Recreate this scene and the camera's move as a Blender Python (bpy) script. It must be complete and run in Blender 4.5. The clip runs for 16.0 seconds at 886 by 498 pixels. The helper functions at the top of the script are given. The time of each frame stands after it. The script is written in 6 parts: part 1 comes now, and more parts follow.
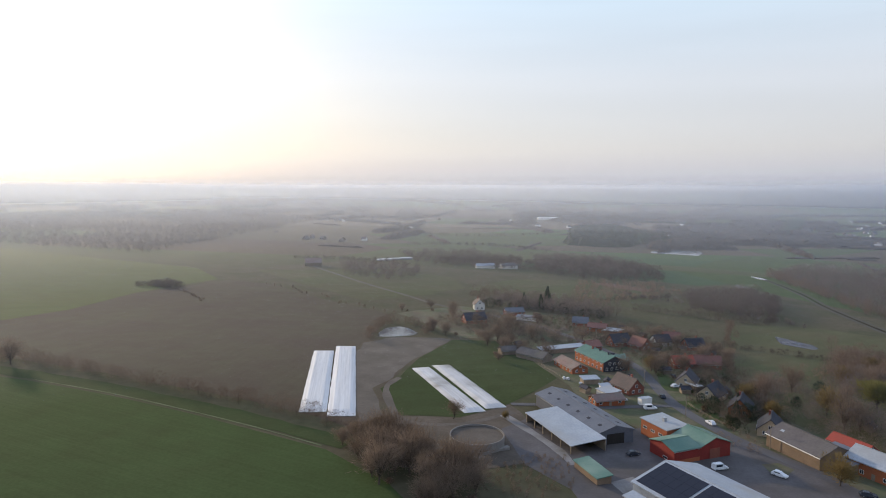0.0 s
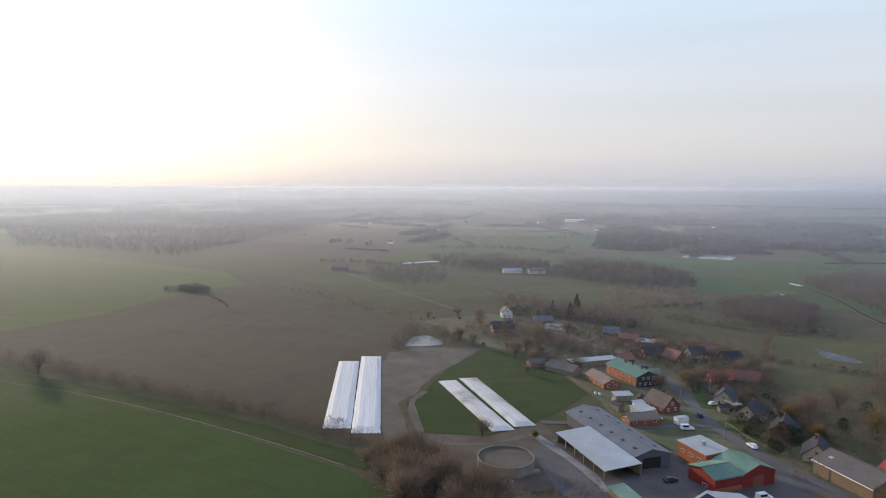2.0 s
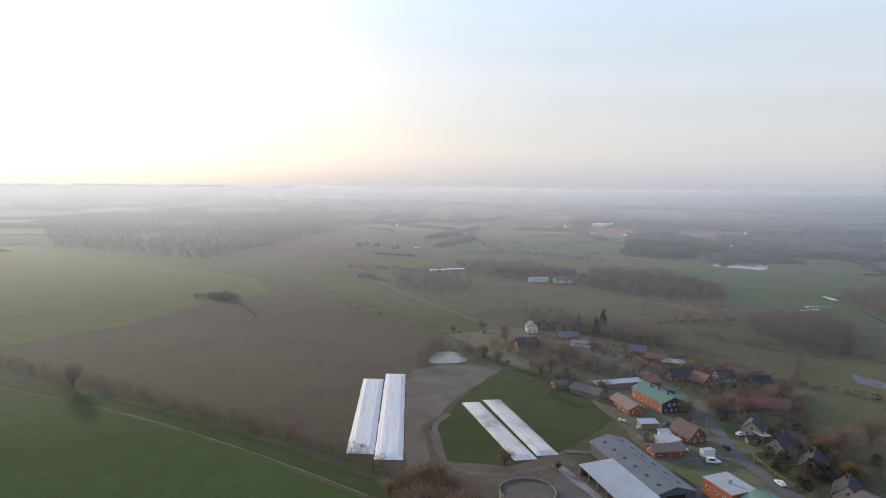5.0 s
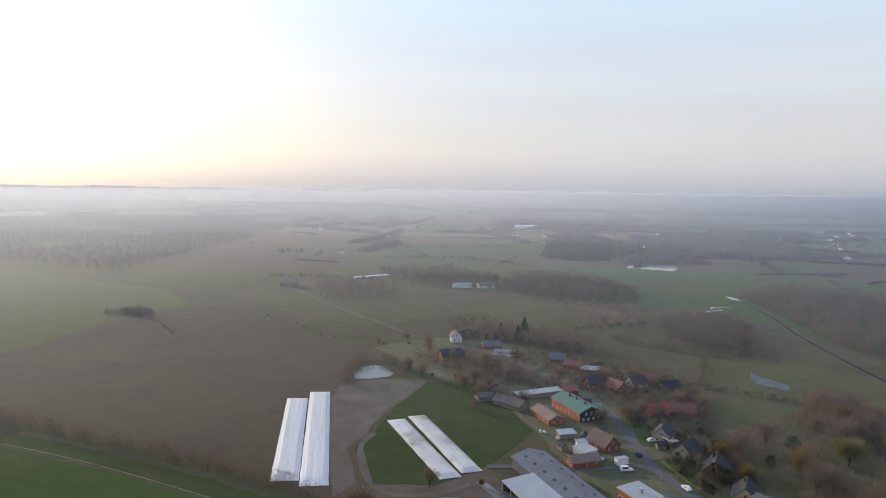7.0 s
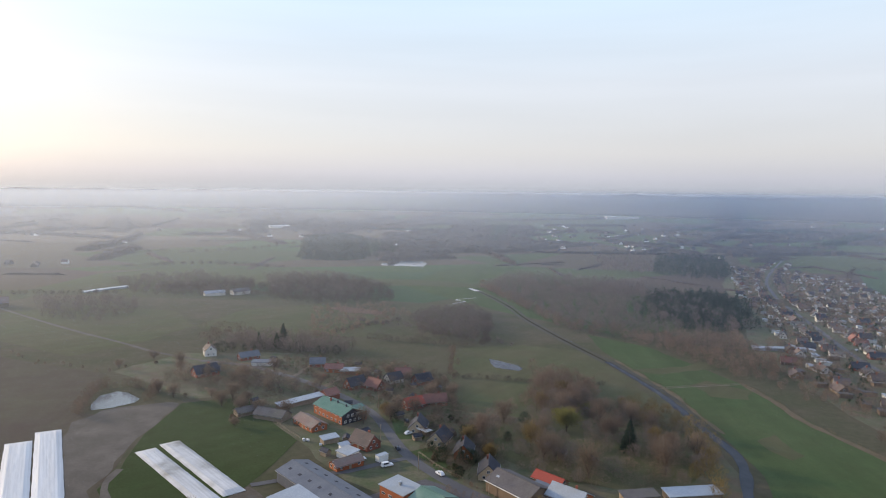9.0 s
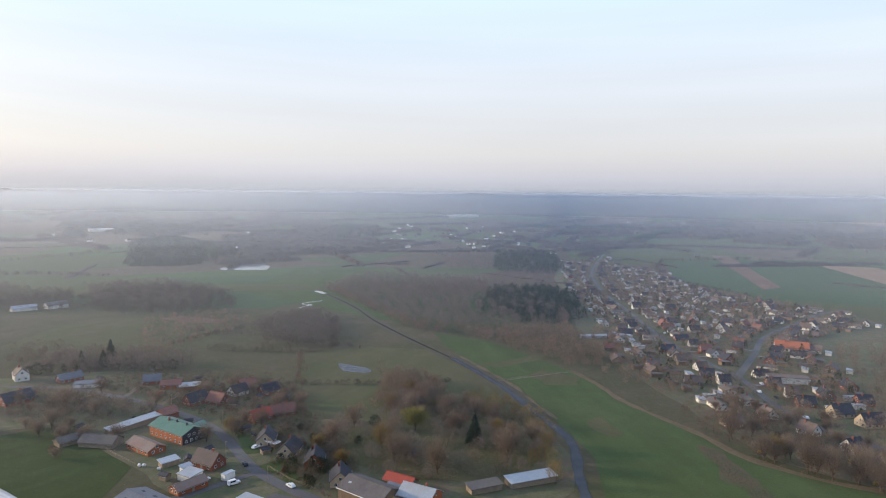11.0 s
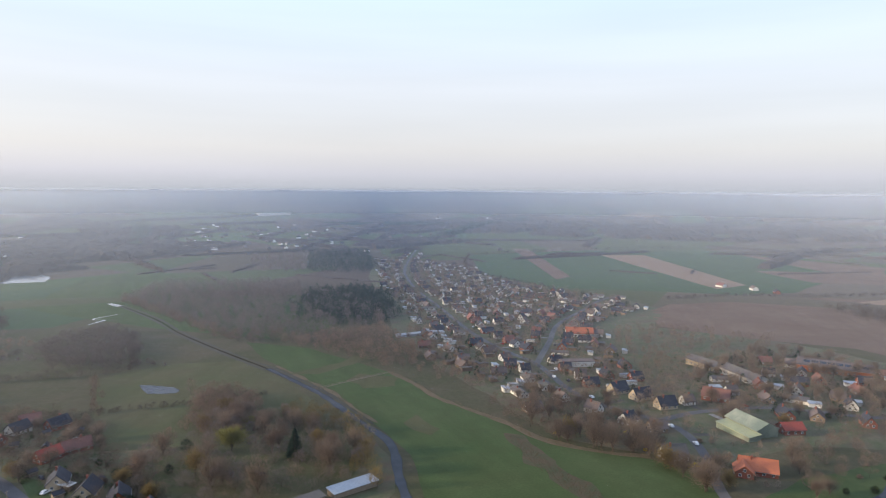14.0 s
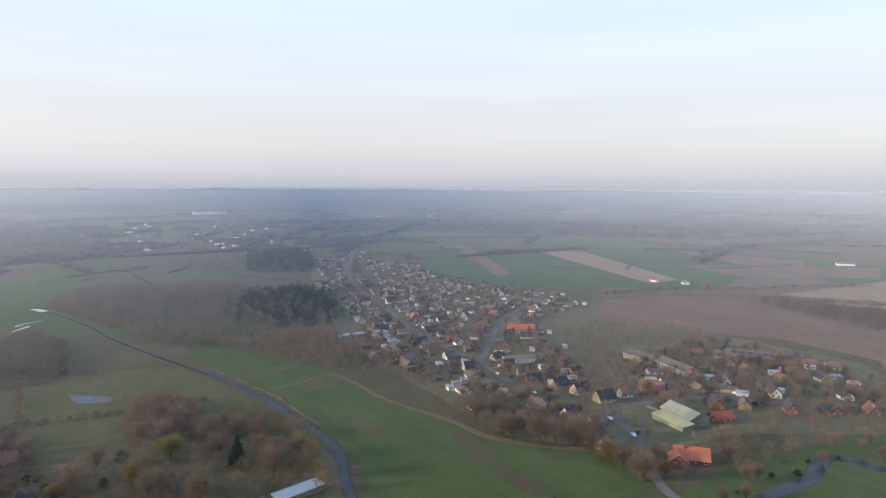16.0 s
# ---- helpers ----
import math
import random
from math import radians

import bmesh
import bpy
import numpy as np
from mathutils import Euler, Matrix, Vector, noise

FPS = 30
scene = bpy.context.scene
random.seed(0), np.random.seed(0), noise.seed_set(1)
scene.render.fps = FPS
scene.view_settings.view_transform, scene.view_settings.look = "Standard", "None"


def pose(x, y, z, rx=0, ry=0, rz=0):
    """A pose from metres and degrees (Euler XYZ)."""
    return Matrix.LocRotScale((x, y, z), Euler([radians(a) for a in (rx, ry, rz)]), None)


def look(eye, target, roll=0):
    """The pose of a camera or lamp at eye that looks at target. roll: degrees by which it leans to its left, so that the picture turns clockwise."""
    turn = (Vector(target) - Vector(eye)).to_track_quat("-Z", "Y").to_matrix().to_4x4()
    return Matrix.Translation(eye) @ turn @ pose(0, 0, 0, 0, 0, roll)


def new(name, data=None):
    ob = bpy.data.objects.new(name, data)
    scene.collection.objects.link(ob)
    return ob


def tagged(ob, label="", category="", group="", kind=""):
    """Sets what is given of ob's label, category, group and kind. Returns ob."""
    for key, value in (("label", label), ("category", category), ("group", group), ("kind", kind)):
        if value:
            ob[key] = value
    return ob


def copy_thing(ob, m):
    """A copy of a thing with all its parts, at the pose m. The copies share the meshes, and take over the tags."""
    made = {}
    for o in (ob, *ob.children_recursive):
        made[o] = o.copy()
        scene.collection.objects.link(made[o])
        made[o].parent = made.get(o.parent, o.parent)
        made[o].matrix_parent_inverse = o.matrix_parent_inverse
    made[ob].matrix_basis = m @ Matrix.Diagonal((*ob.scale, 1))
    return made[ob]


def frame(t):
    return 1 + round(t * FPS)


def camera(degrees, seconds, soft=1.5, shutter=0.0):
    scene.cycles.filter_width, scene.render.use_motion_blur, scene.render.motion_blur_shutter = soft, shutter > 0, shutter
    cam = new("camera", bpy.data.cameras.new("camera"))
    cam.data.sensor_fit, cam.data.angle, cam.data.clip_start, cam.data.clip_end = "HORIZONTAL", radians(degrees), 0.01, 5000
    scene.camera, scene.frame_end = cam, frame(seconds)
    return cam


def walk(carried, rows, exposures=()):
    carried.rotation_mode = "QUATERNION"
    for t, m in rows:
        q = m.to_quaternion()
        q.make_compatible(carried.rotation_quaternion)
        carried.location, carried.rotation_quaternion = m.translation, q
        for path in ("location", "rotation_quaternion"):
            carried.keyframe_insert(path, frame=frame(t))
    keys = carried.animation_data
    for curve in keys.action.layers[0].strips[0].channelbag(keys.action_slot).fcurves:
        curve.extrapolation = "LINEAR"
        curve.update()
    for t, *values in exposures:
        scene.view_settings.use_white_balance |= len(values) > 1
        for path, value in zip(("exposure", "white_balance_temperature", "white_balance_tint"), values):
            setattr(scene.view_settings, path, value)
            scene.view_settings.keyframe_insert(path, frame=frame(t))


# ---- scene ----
cam = camera(69.88, 16.0, soft=1.0)
# seconds, x, y, z, pitch, roll, heading
FLIGHT_UP = [
    (0, 0.0, 0.0, 80.0, -5.44, 0.46, 0.00), (0.5, 0.0, 2.2, 80.9, -5.47, 0.33, 0.63),
    (1, -0.4, 5.0, 81.4, -5.48, 0.31, 1.19), (1.5, -0.4, 6.1, 82.6, -5.32, 0.27, 1.74),
    (2, -0.5, 7.2, 83.4, -5.38, 0.41, 2.40), (2.5, -0.5, 8.1, 84.9, -5.46, 0.51, 2.74),
    (3, -0.6, 8.6, 86.2, -5.41, 0.57, 3.16), (3.5, -0.5, 8.0, 88.1, -5.45, 0.64, 3.59),
    (4, -0.1, 7.7, 90.2, -5.52, 0.76, 4.09), (6.5, 0.0, 7.6, 98.9, -5.37, 0.97, 5.17),
    (7, 0.4, 5.7, 101.7, -5.38, 0.96, -2.00), (7.5, -0.4, 3.3, 103.6, -5.31, 0.95, -13.10),
    (8, -0.5, 3.0, 104.7, -5.29, 0.98, -20.00), (8.5, -0.6, 1.9, 106.2, -5.29, 0.91, -21.90)]
FLIGHT_TURN = [
    (11, -2.5, -1.5, 110.9, -5.22, 0.78, -37.78), (11.5, -2.9, -2.5, 112.3, -5.26, 0.69, -40.75),
    (12, -3.3, -2.8, 113.3, -5.28, 0.70, -43.61), (12.5, -5.0, -2.9, 115.0, -5.36, 0.67, -46.91),
    (13, -5.3, -3.3, 116.2, -5.38, 0.65, -49.84), (13.5, -5.5, -3.9, 117.1, -5.38, 0.64, -52.42),
    (14, -6.2, -4.3, 118.4, -5.44, 0.57, -54.57), (14.5, -6.4, -4.2, 119.3, -5.49, 0.56, -55.96),
    (15, -7.0, -4.5, 119.9, -5.56, 0.46, -57.25), (15.5, -7.5, -4.1, 120.0, -5.58, 0.49, -58.76),
    (16, -7.4, -3.9, 120.1, -5.63, 0.49, -59.85)]


def aim(x, y, z, pitch, roll, heading):
    """Camera pose from a heading to the left of +y, a pitch and a roll."""
    return pose(x, y, z, 0, 0, heading) @ pose(0, 0, 0, 90 + pitch, 0, 0) @ pose(0, 0, 0, 0, 0, roll)


walk(cam, [(r[0], aim(*r[1:])) for r in FLIGHT_UP + FLIGHT_TURN],
     exposures=[(0, -0.12), (6.5, -0.14), (8.5, -0.02), (11, 0.1), (13, 0.15), (16, 0.14)])

# ---- sky and sun ----
SUN_TURN, SUN_UP = 42.0, 13.0          # degrees left of +y, degrees above the horizon
world = bpy.data.worlds.new("sky")
scene.world = world
world.use_nodes = True
wn, wl = world.node_tree.nodes, world.node_tree.links
sky = wn.new("ShaderNodeTexSky")
sky.sky_type = 'NISHITA'
sky.sun_disc = False
sky.sun_elevation, sky.sun_rotation = radians(SUN_UP), radians(-SUN_TURN)
sky.altitude, sky.air_density, sky.dust_density, sky.ozone_density = 50, 1.0, 3.0, 1.5
# thin high cloud and haze over the blue: pinkish at the horizon, pale blue above, with faint streaks
way = wn.new("ShaderNodeTexCoord").outputs["Generated"]
up = wn.new("ShaderNodeSeparateXYZ")
wl.new(way, up.inputs[0])
veil = wn.new("ShaderNodeValToRGB")
ve = veil.color_ramp.elements
ve[0].position, ve[0].color = 0.0, (0.51, 0.535, 0.60, 1)
ve[1].position, ve[1].color = 0.6, (0.54, 0.69, 0.99, 1)
for p, c in ((0.022, (0.60, 0.61, 0.69)), (0.06, (0.705, 0.695, 0.725)), (0.16, (0.725, 0.755, 0.825)), (0.3, (0.67, 0.83, 0.98))):
    ve.new(p).color = (*c, 1)
wl.new(up.outputs[2], veil.inputs[0])
streak_map = wn.new("ShaderNodeMapping")
streak_map.inputs[3].default_value = (0.7, 0.7, 9)
wl.new(way, streak_map.inputs[0])
streak = wn.new("ShaderNodeTexNoise")
streak.inputs["Scale"].default_value, streak.inputs["Detail"].default_value = 1.4, 4
wl.new(streak_map.outputs[0], streak.inputs[0])
thick = wn.new("ShaderNodeMapRange")
thick.inputs[1].default_value, thick.inputs[2].default_value = 0.36, 0.76
thick.inputs[3].default_value, thick.inputs[4].default_value = 1.27, 1.42
wl.new(streak.outputs[0], thick.inputs[0])
bright = wn.new("ShaderNodeVectorMath")
bright.operation = 'SCALE'
wl.new(veil.outputs[0], bright.inputs[0])
wl.new(thick.outputs[0], bright.inputs["Scale"])
blue = wn.new("ShaderNodeVectorMath")
blue.operation = 'SCALE'
blue.inputs["Scale"].default_value = 0.15
wl.new(sky.outputs[0], blue.inputs[0])
blend_sky = wn.new("ShaderNodeMix")
blend_sky.data_type = 'RGBA'
blend_sky.inputs[0].default_value = 0.70
wl.new(blue.outputs[0], blend_sky.inputs[6])
wl.new(bright.outputs[0], blend_sky.inputs[7])
wl.new(blend_sky.outputs[2], wn["Background"].inputs[0])
wn["Background"].inputs[1].default_value = 1.0
sun = new("sun", bpy.data.lights.new("sun", 'SUN'))
sun.data.energy, sun.data.angle, sun.data.color = 5.0, radians(2.0), (1.0, 0.805, 0.55)
sun.matrix_world = look((0, 0, 0), (math.sin(radians(SUN_TURN)), -math.cos(radians(SUN_TURN)), -math.tan(radians(SUN_UP))))
sun.location = (-300, 400, 300)


# ---- materials ----
def nodes_of(name):
    m = bpy.data.materials.new(name)
    m.use_nodes = True
    return m, m.node_tree.nodes, m.node_tree.links


def mix_rgb(n, l, fac, a, b, blend='MIX'):
    k = n.new("ShaderNodeMix")
    k.data_type, k.blend_type = 'RGBA', blend
    for socket, value in ((k.inputs[0], fac), (k.inputs[6], a), (k.inputs[7], b)):
        if isinstance(value, (tuple, list)):
            socket.default_value = (*value[:3], 1)
        elif isinstance(value, (int, float)):
            socket.default_value = value
        else:
            l.new(value, socket)
    return k.outputs[2]


def noise_of(n, l, coord, size, detail=4, stretch=None):
    """Noise with features of about that many metres, as a value from 0 to 1."""
    m = n.new("ShaderNodeMapping")
    m.inputs[3].default_value = tuple(1 / s for s in (stretch or (size, size, size)))
    l.new(coord, m.inputs[0])
    t = n.new("ShaderNodeTexNoise")
    t.inputs["Detail"].default_value = detail
    t.inputs["Scale"].default_value = 1
    l.new(m.outputs[0], t.inputs[0])
    r = n.new("ShaderNodeMapRange")
    r.inputs[1].default_value, r.inputs[2].default_value = 0.3, 0.7
    l.new(t.outputs[0], r.inputs[0])
    return r.outputs[0]


def surface(name, base, other, rough=0.85, coarse=8.0, fine=0.6, bump=0.1, metal=0.0, vary=0.0, wear=None, turn=0.0, stretch=None, grain=0.35):
    """Two-scale mottled surface; base and other are the two ends of the colour. vary: change from object to object."""
    m, n, l = nodes_of(name)
    b = n["Principled BSDF"]
    geo = n.new("ShaderNodeNewGeometry").outputs["Position"]
    if turn:
        rot = n.new("ShaderNodeVectorRotate")
        rot.rotation_type = 'Z_AXIS'
        rot.inputs["Angle"].default_value = radians(turn)
        l.new(geo, rot.inputs[0])
        geo = rot.outputs[0]
    big = noise_of(n, l, geo, coarse, 3, stretch)
    small = noise_of(n, l, geo, fine, 5)
    col = mix_rgb(n, l, big, base, other)
    dark = mix_rgb(n, l, grain, col, tuple(c * 0.45 for c in base), 'MIX')
    col = mix_rgb(n, l, small, dark, col)
    if wear:
        spots = noise_of(n, l, geo, coarse * 2.7, 6)
        p = n.new("ShaderNodeMath")
        p.operation = 'POWER'
        p.inputs[1].default_value = 2.5
        l.new(spots, p.inputs[0])
        col = mix_rgb(n, l, p.outputs[0], col, wear)
    if vary:
        info = n.new("ShaderNodeObjectInfo")
        hsv = n.new("ShaderNodeHueSaturation")
        r = n.new("ShaderNodeMapRange")
        r.inputs[3].default_value, r.inputs[4].default_value = 1 - vary, 1 + vary
        l.new(info.outputs["Random"], r.inputs[0])
        l.new(r.outputs[0], hsv.inputs["Value"])
        l.new(col, hsv.inputs["Color"])
        col = hsv.outputs[0]
    l.new(col, b.inputs["Base Color"])
    b.inputs["Roughness"].default_value, b.inputs["Metallic"].default_value = rough, metal
    b.inputs["Specular IOR Level"].default_value = 0.25
    if bump:
        k = n.new("ShaderNodeBump")
        k.inputs["Strength"].default_value, k.inputs["Distance"].default_value = 0.5, bump
        l.new(small, k.inputs["Height"])
        l.new(k.outputs[0], b.inputs["Normal"])
    return m


def leafy(name, base, other, vary=0.25):
    """Twigs, needles and leaves: colour differs from clump to clump and from tree to tree, a little light shines through."""
    m, n, l = nodes_of(name)
    b = n["Principled BSDF"]
    g = n.new("ShaderNodeNewGeometry")
    col = mix_rgb(n, l, g.outputs["Random Per Island"], base, other)
    broad = noise_of(n, l, g.outputs["Position"], 25, 3)
    col = mix_rgb(n, l, broad, mix_rgb(n, l, 0.4, col, tuple(c * 0.5 for c in base)), col)
    info = n.new("ShaderNodeObjectInfo")
    hsv = n.new("ShaderNodeHueSaturation")
    r = n.new("ShaderNodeMapRange")
    r.inputs[3].default_value, r.inputs[4].default_value = 1 - vary, 1 + vary
    l.new(info.outputs["Random"], r.inputs[0])
    l.new(r.outputs[0], hsv.inputs["Value"])
    l.new(col, hsv.inputs["Color"])
    l.new(hsv.outputs[0], b.inputs["Base Color"])
    b.inputs["Roughness"].default_value = 0.9
    b.inputs["Specular IOR Level"].default_value = 0.1
    glow, both = n.new("ShaderNodeBsdfTranslucent"), n.new("ShaderNodeMixShader")
    l.new(hsv.outputs[0], glow.inputs[0])
    both.inputs[0].default_value = 0.38
    l.new(b.outputs[0], both.inputs[1])
    l.new(glow.outputs[0], both.inputs[2])
    l.new(both.outputs[0], n["Material Output"].inputs[0])
    return m


def glass_dark(name, tint=(0.03, 0.035, 0.045)):
    m, n, l = nodes_of(name)
    b = n["Principled BSDF"]
    b.inputs["Base Color"].default_value = (*tint, 1)
    b.inputs["Roughness"].default_value = 0.08
    return m


def land_material():
    """The wide land: a patchwork of pasture, stubble, ploughland and woodland floor with hedge-dark seams."""
    m, n, l = nodes_of("wide_land")
    b = n["Principled BSDF"]
    pos = n.new("ShaderNodeNewGeometry").outputs["Position"]
    mp = n.new("ShaderNodeMapping")
    mp.inputs[2].default_value = (0, 0, radians(24))
    mp.inputs[3].default_value = (1 / 420, 1 / 260, 1 / 400)
    l.new(pos, mp.inputs[0])
    v = n.new("ShaderNodeTexVoronoi")
    v.inputs["Scale"].default_value = 1
    l.new(mp.outputs[0], v.inputs[0])
    sep = n.new("ShaderNodeSeparateColor")
    l.new(v.outputs["Color"], sep.inputs[0])
    ramp = n.new("ShaderNodeValToRGB")
    ramp.color_ramp.interpolation = 'CONSTANT'
    cells = [(0.0, (0.085, 0.10, 0.05)), (0.25, (0.11, 0.09, 0.065)), (0.42, (0.075, 0.11, 0.05)), (0.6, (0.10, 0.075, 0.06)),
             (0.75, (0.08, 0.10, 0.05)), (0.9, (0.14, 0.11, 0.085))]
    e = ramp.color_ramp.elements
    e[0].position, e[0].color = cells[0][0], (*cells[0][1], 1)
    e[1].position, e[1].color = cells[1][0], (*cells[1][1], 1)
    for p, c in cells[2:]:
        e.new(p).color = (*c, 1)
    l.new(sep.outputs[0], ramp.inputs[0])
    near = mix_rgb(n, l, noise_of(n, l, pos, 22, 8), (0.075, 0.076, 0.042), (0.105, 0.088, 0.06))
    d = n.new("ShaderNodeVectorMath")
    d.operation = 'LENGTH'
    l.new(pos, d.inputs[0])
    r = n.new("ShaderNodeMapRange")
    r.inputs[1].default_value, r.inputs[2].default_value = 650, 1000
    l.new(d.outputs["Value"], r.inputs[0])
    col = mix_rgb(n, l, r.outputs[0], near, ramp.outputs[0])
    col = mix_rgb(n, l, noise_of(n, l, pos, 3, 5), mix_rgb(n, l, 0.3, col, (0.02, 0.02, 0.01)), col)
    l.new(col, b.inputs["Base Color"])
    b.inputs["Roughness"].default_value = 1
    b.inputs["Specular IOR Level"].default_value = 0.05
    return m


def crop_material(name, base, other, row_angle, row=3.0, deep=0.35, rough=1.0):
    """A field with drill rows and tramlines along row_angle, and broad uneven patches."""
    m, n, l = nodes_of(name)
    b = n["Principled BSDF"]
    pos = n.new("ShaderNodeNewGeometry").outputs["Position"]
    col = mix_rgb(n, l, noise_of(n, l, pos, 45, 4), base, other)
    rot = n.new("ShaderNodeVectorRotate")
    rot.rotation_type = 'Z_AXIS'
    rot.inputs["Angle"].default_value = radians(-row_angle)
    l.new(pos, rot.inputs[0])
    rows = noise_of(n, l, rot.outputs[0], 1, 3, (120, row, 50))
    col = mix_rgb(n, l, rows, mix_rgb(n, l, deep, col, tuple(c * 0.4 for c in base)), col)
    patch = noise_of(n, l, pos, 9.0, 6)
    col = mix_rgb(n, l, patch, mix_rgb(n, l, 0.32, col, (base[0] * 0.75, base[1] * 0.5, base[2] * 0.6)), col)
    fine = noise_of(n, l, pos, 0.9, 5)
    col = mix_rgb(n, l, fine, mix_rgb(n, l, 0.3, col, tuple(c * 0.4 for c in base)), col)
    l.new(col, b.inputs["Base Color"])
    b.inputs["Roughness"].default_value = rough
    b.inputs["Specular IOR Level"].default_value = 0.05
    k = n.new("ShaderNodeBump")
    k.inputs["Strength"].default_value, k.inputs["Distance"].default_value = 0.4, 0.15
    l.new(rows, k.inputs["Height"])
    l.new(k.outputs[0], b.inputs["Normal"])
    return m


def water_material(name, tint, shine):
    """Still water: murky body colour under a rippled mirror of a given strength."""
    m, n, l = nodes_of(name)
    n.remove(n["Principled BSDF"])
    pos = n.new("ShaderNodeNewGeometry").outputs["Position"]
    body, mirror, out = n.new("ShaderNodeBsdfDiffuse"), n.new("ShaderNodeBsdfAnisotropic"), n.new("ShaderNodeMixShader")
    l.new(mix_rgb(n, l, noise_of(n, l, pos, 6, 3), tint, tuple(c * 0.6 for c in tint)), body.inputs[0])
    mirror.inputs["Roughness"].default_value = 0.12
    k = n.new("ShaderNodeBump")
    k.inputs["Strength"].default_value, k.inputs["Distance"].default_value = 0.2, 0.05
    l.new(noise_of(n, l, pos, 0.8, 3), k.inputs["Height"])
    l.new(k.outputs[0], mirror.inputs["Normal"])
    out.inputs[0].default_value = shine
    l.new(body.outputs[0], out.inputs[1])
    l.new(mirror.outputs[0], out.inputs[2])
    l.new(out.outputs[0], n["Material Output"].inputs[0])
    return m


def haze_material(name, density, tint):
    """Shell surface imitating aerial haze: lets most light through and scatters the rest; thins out upwards and towards
    the ground it starts on.
    """
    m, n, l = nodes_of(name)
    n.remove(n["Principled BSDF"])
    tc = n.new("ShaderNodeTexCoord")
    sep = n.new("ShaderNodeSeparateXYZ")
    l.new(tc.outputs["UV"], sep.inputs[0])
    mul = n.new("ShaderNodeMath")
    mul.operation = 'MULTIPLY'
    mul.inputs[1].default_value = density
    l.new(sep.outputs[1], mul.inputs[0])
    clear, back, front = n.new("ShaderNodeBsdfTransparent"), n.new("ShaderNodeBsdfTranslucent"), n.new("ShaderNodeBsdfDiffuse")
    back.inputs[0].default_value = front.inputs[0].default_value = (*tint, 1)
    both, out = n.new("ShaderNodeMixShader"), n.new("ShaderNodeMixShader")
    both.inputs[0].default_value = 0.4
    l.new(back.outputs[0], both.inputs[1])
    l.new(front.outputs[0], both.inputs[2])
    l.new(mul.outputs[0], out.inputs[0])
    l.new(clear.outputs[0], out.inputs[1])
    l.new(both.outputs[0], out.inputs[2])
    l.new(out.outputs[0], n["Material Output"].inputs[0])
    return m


LAND = land_material()
WHEAT = crop_material("winter_wheat", (0.053, 0.082, 0.028), (0.064, 0.093, 0.034), -25, 2.5, 0.14)
WHEAT_FAR = crop_material("young_corn_green", (0.07, 0.115, 0.055), (0.065, 0.10, 0.055), 30, 6, 0.25)
SOIL = crop_material("ploughed_soil", (0.096, 0.077, 0.06), (0.106, 0.099, 0.064), 78, 3.5, 0.13)
SOIL_RED = crop_material("dry_ploughed_soil", (0.15, 0.105, 0.08), (0.19, 0.14, 0.105), 20, 5, 0.2)
SOIL_PALE = crop_material("pale_stubble", (0.24, 0.175, 0.125), (0.28, 0.21, 0.15), 28, 5, 0.2)
LEY = crop_material("hazy_ley_grass", (0.10, 0.12, 0.046), (0.112, 0.124, 0.054), 30, 6, 0.2)
VERGE = surface("worn_field_edge", (0.14, 0.155, 0.085), (0.10, 0.125, 0.05), 1.0, 6, 0.7, 0.05)
PASTURE = crop_material("pasture", (0.092, 0.104, 0.05), (0.122, 0.108, 0.066), 30, 9, 0.25)
MEADOW = crop_material("river_meadow", (0.07, 0.105, 0.042), (0.09, 0.115, 0.052), 60, 12, 0.35)
GARDEN = surface("garden_grass", (0.074, 0.094, 0.042), (0.135, 0.115, 0.078), 1.0, 7, 1.2, 0.1, wear=(0.10, 0.07, 0.05))
TUFTS = leafy("dry_tufts", (0.165, 0.12, 0.072), (0.11, 0.09, 0.052))
REED = surface("dry_reed", (0.15, 0.11, 0.07), (0.105, 0.085, 0.05), 1.0, 9, 0.8, 0.2)
# bank earth, darkened to include the shade along the water's edge
BANK = surface("shade_dark_bank_earth", (0.045, 0.042, 0.032), (0.075, 0.07, 0.05), 0.9, 5, 0.6, 0.1)
ASPHALT = surface("worn_asphalt", (0.075, 0.07, 0.076), (0.098, 0.092, 0.098), 0.75, 9, 0.7, 0.02, wear=(0.14, 0.13, 0.125))
YARD = surface("farmyard_concrete", (0.085, 0.076, 0.08), (0.12, 0.108, 0.112), 0.8, 7, 0.8, 0.02, wear=(0.055, 0.048, 0.042))
SEDGE = surface("brown_sedge", (0.095, 0.068, 0.044), (0.062, 0.072, 0.036), 1.0, 5, 0.8, 0.2)
YARD_PALE = surface("pale_concrete", (0.21, 0.20, 0.205), (0.27, 0.26, 0.26), 0.8, 4, 0.6, 0.02, wear=(0.13, 0.115, 0.10))
DIRT = surface("bare_earth", (0.08, 0.064, 0.05), (0.115, 0.092, 0.074), 1.0, 10, 1.0, 0.1)
DIRT_PALE = surface("trodden_earth", (0.092, 0.078, 0.068), (0.135, 0.115, 0.10), 1.0, 9, 1.0, 0.1, wear=(0.075, 0.065, 0.055))
TRACK = surface("sandy_track", (0.21, 0.17, 0.13), (0.15, 0.12, 0.09), 1.0, 6, 0.7, 0.05)
FILM = surface("white_silage_film", (0.50, 0.49, 0.50), (0.66, 0.65, 0.66), 0.45, 5, 0.6, 0.1, turn=-98, stretch=(40, 0.7, 5), grain=0.12)
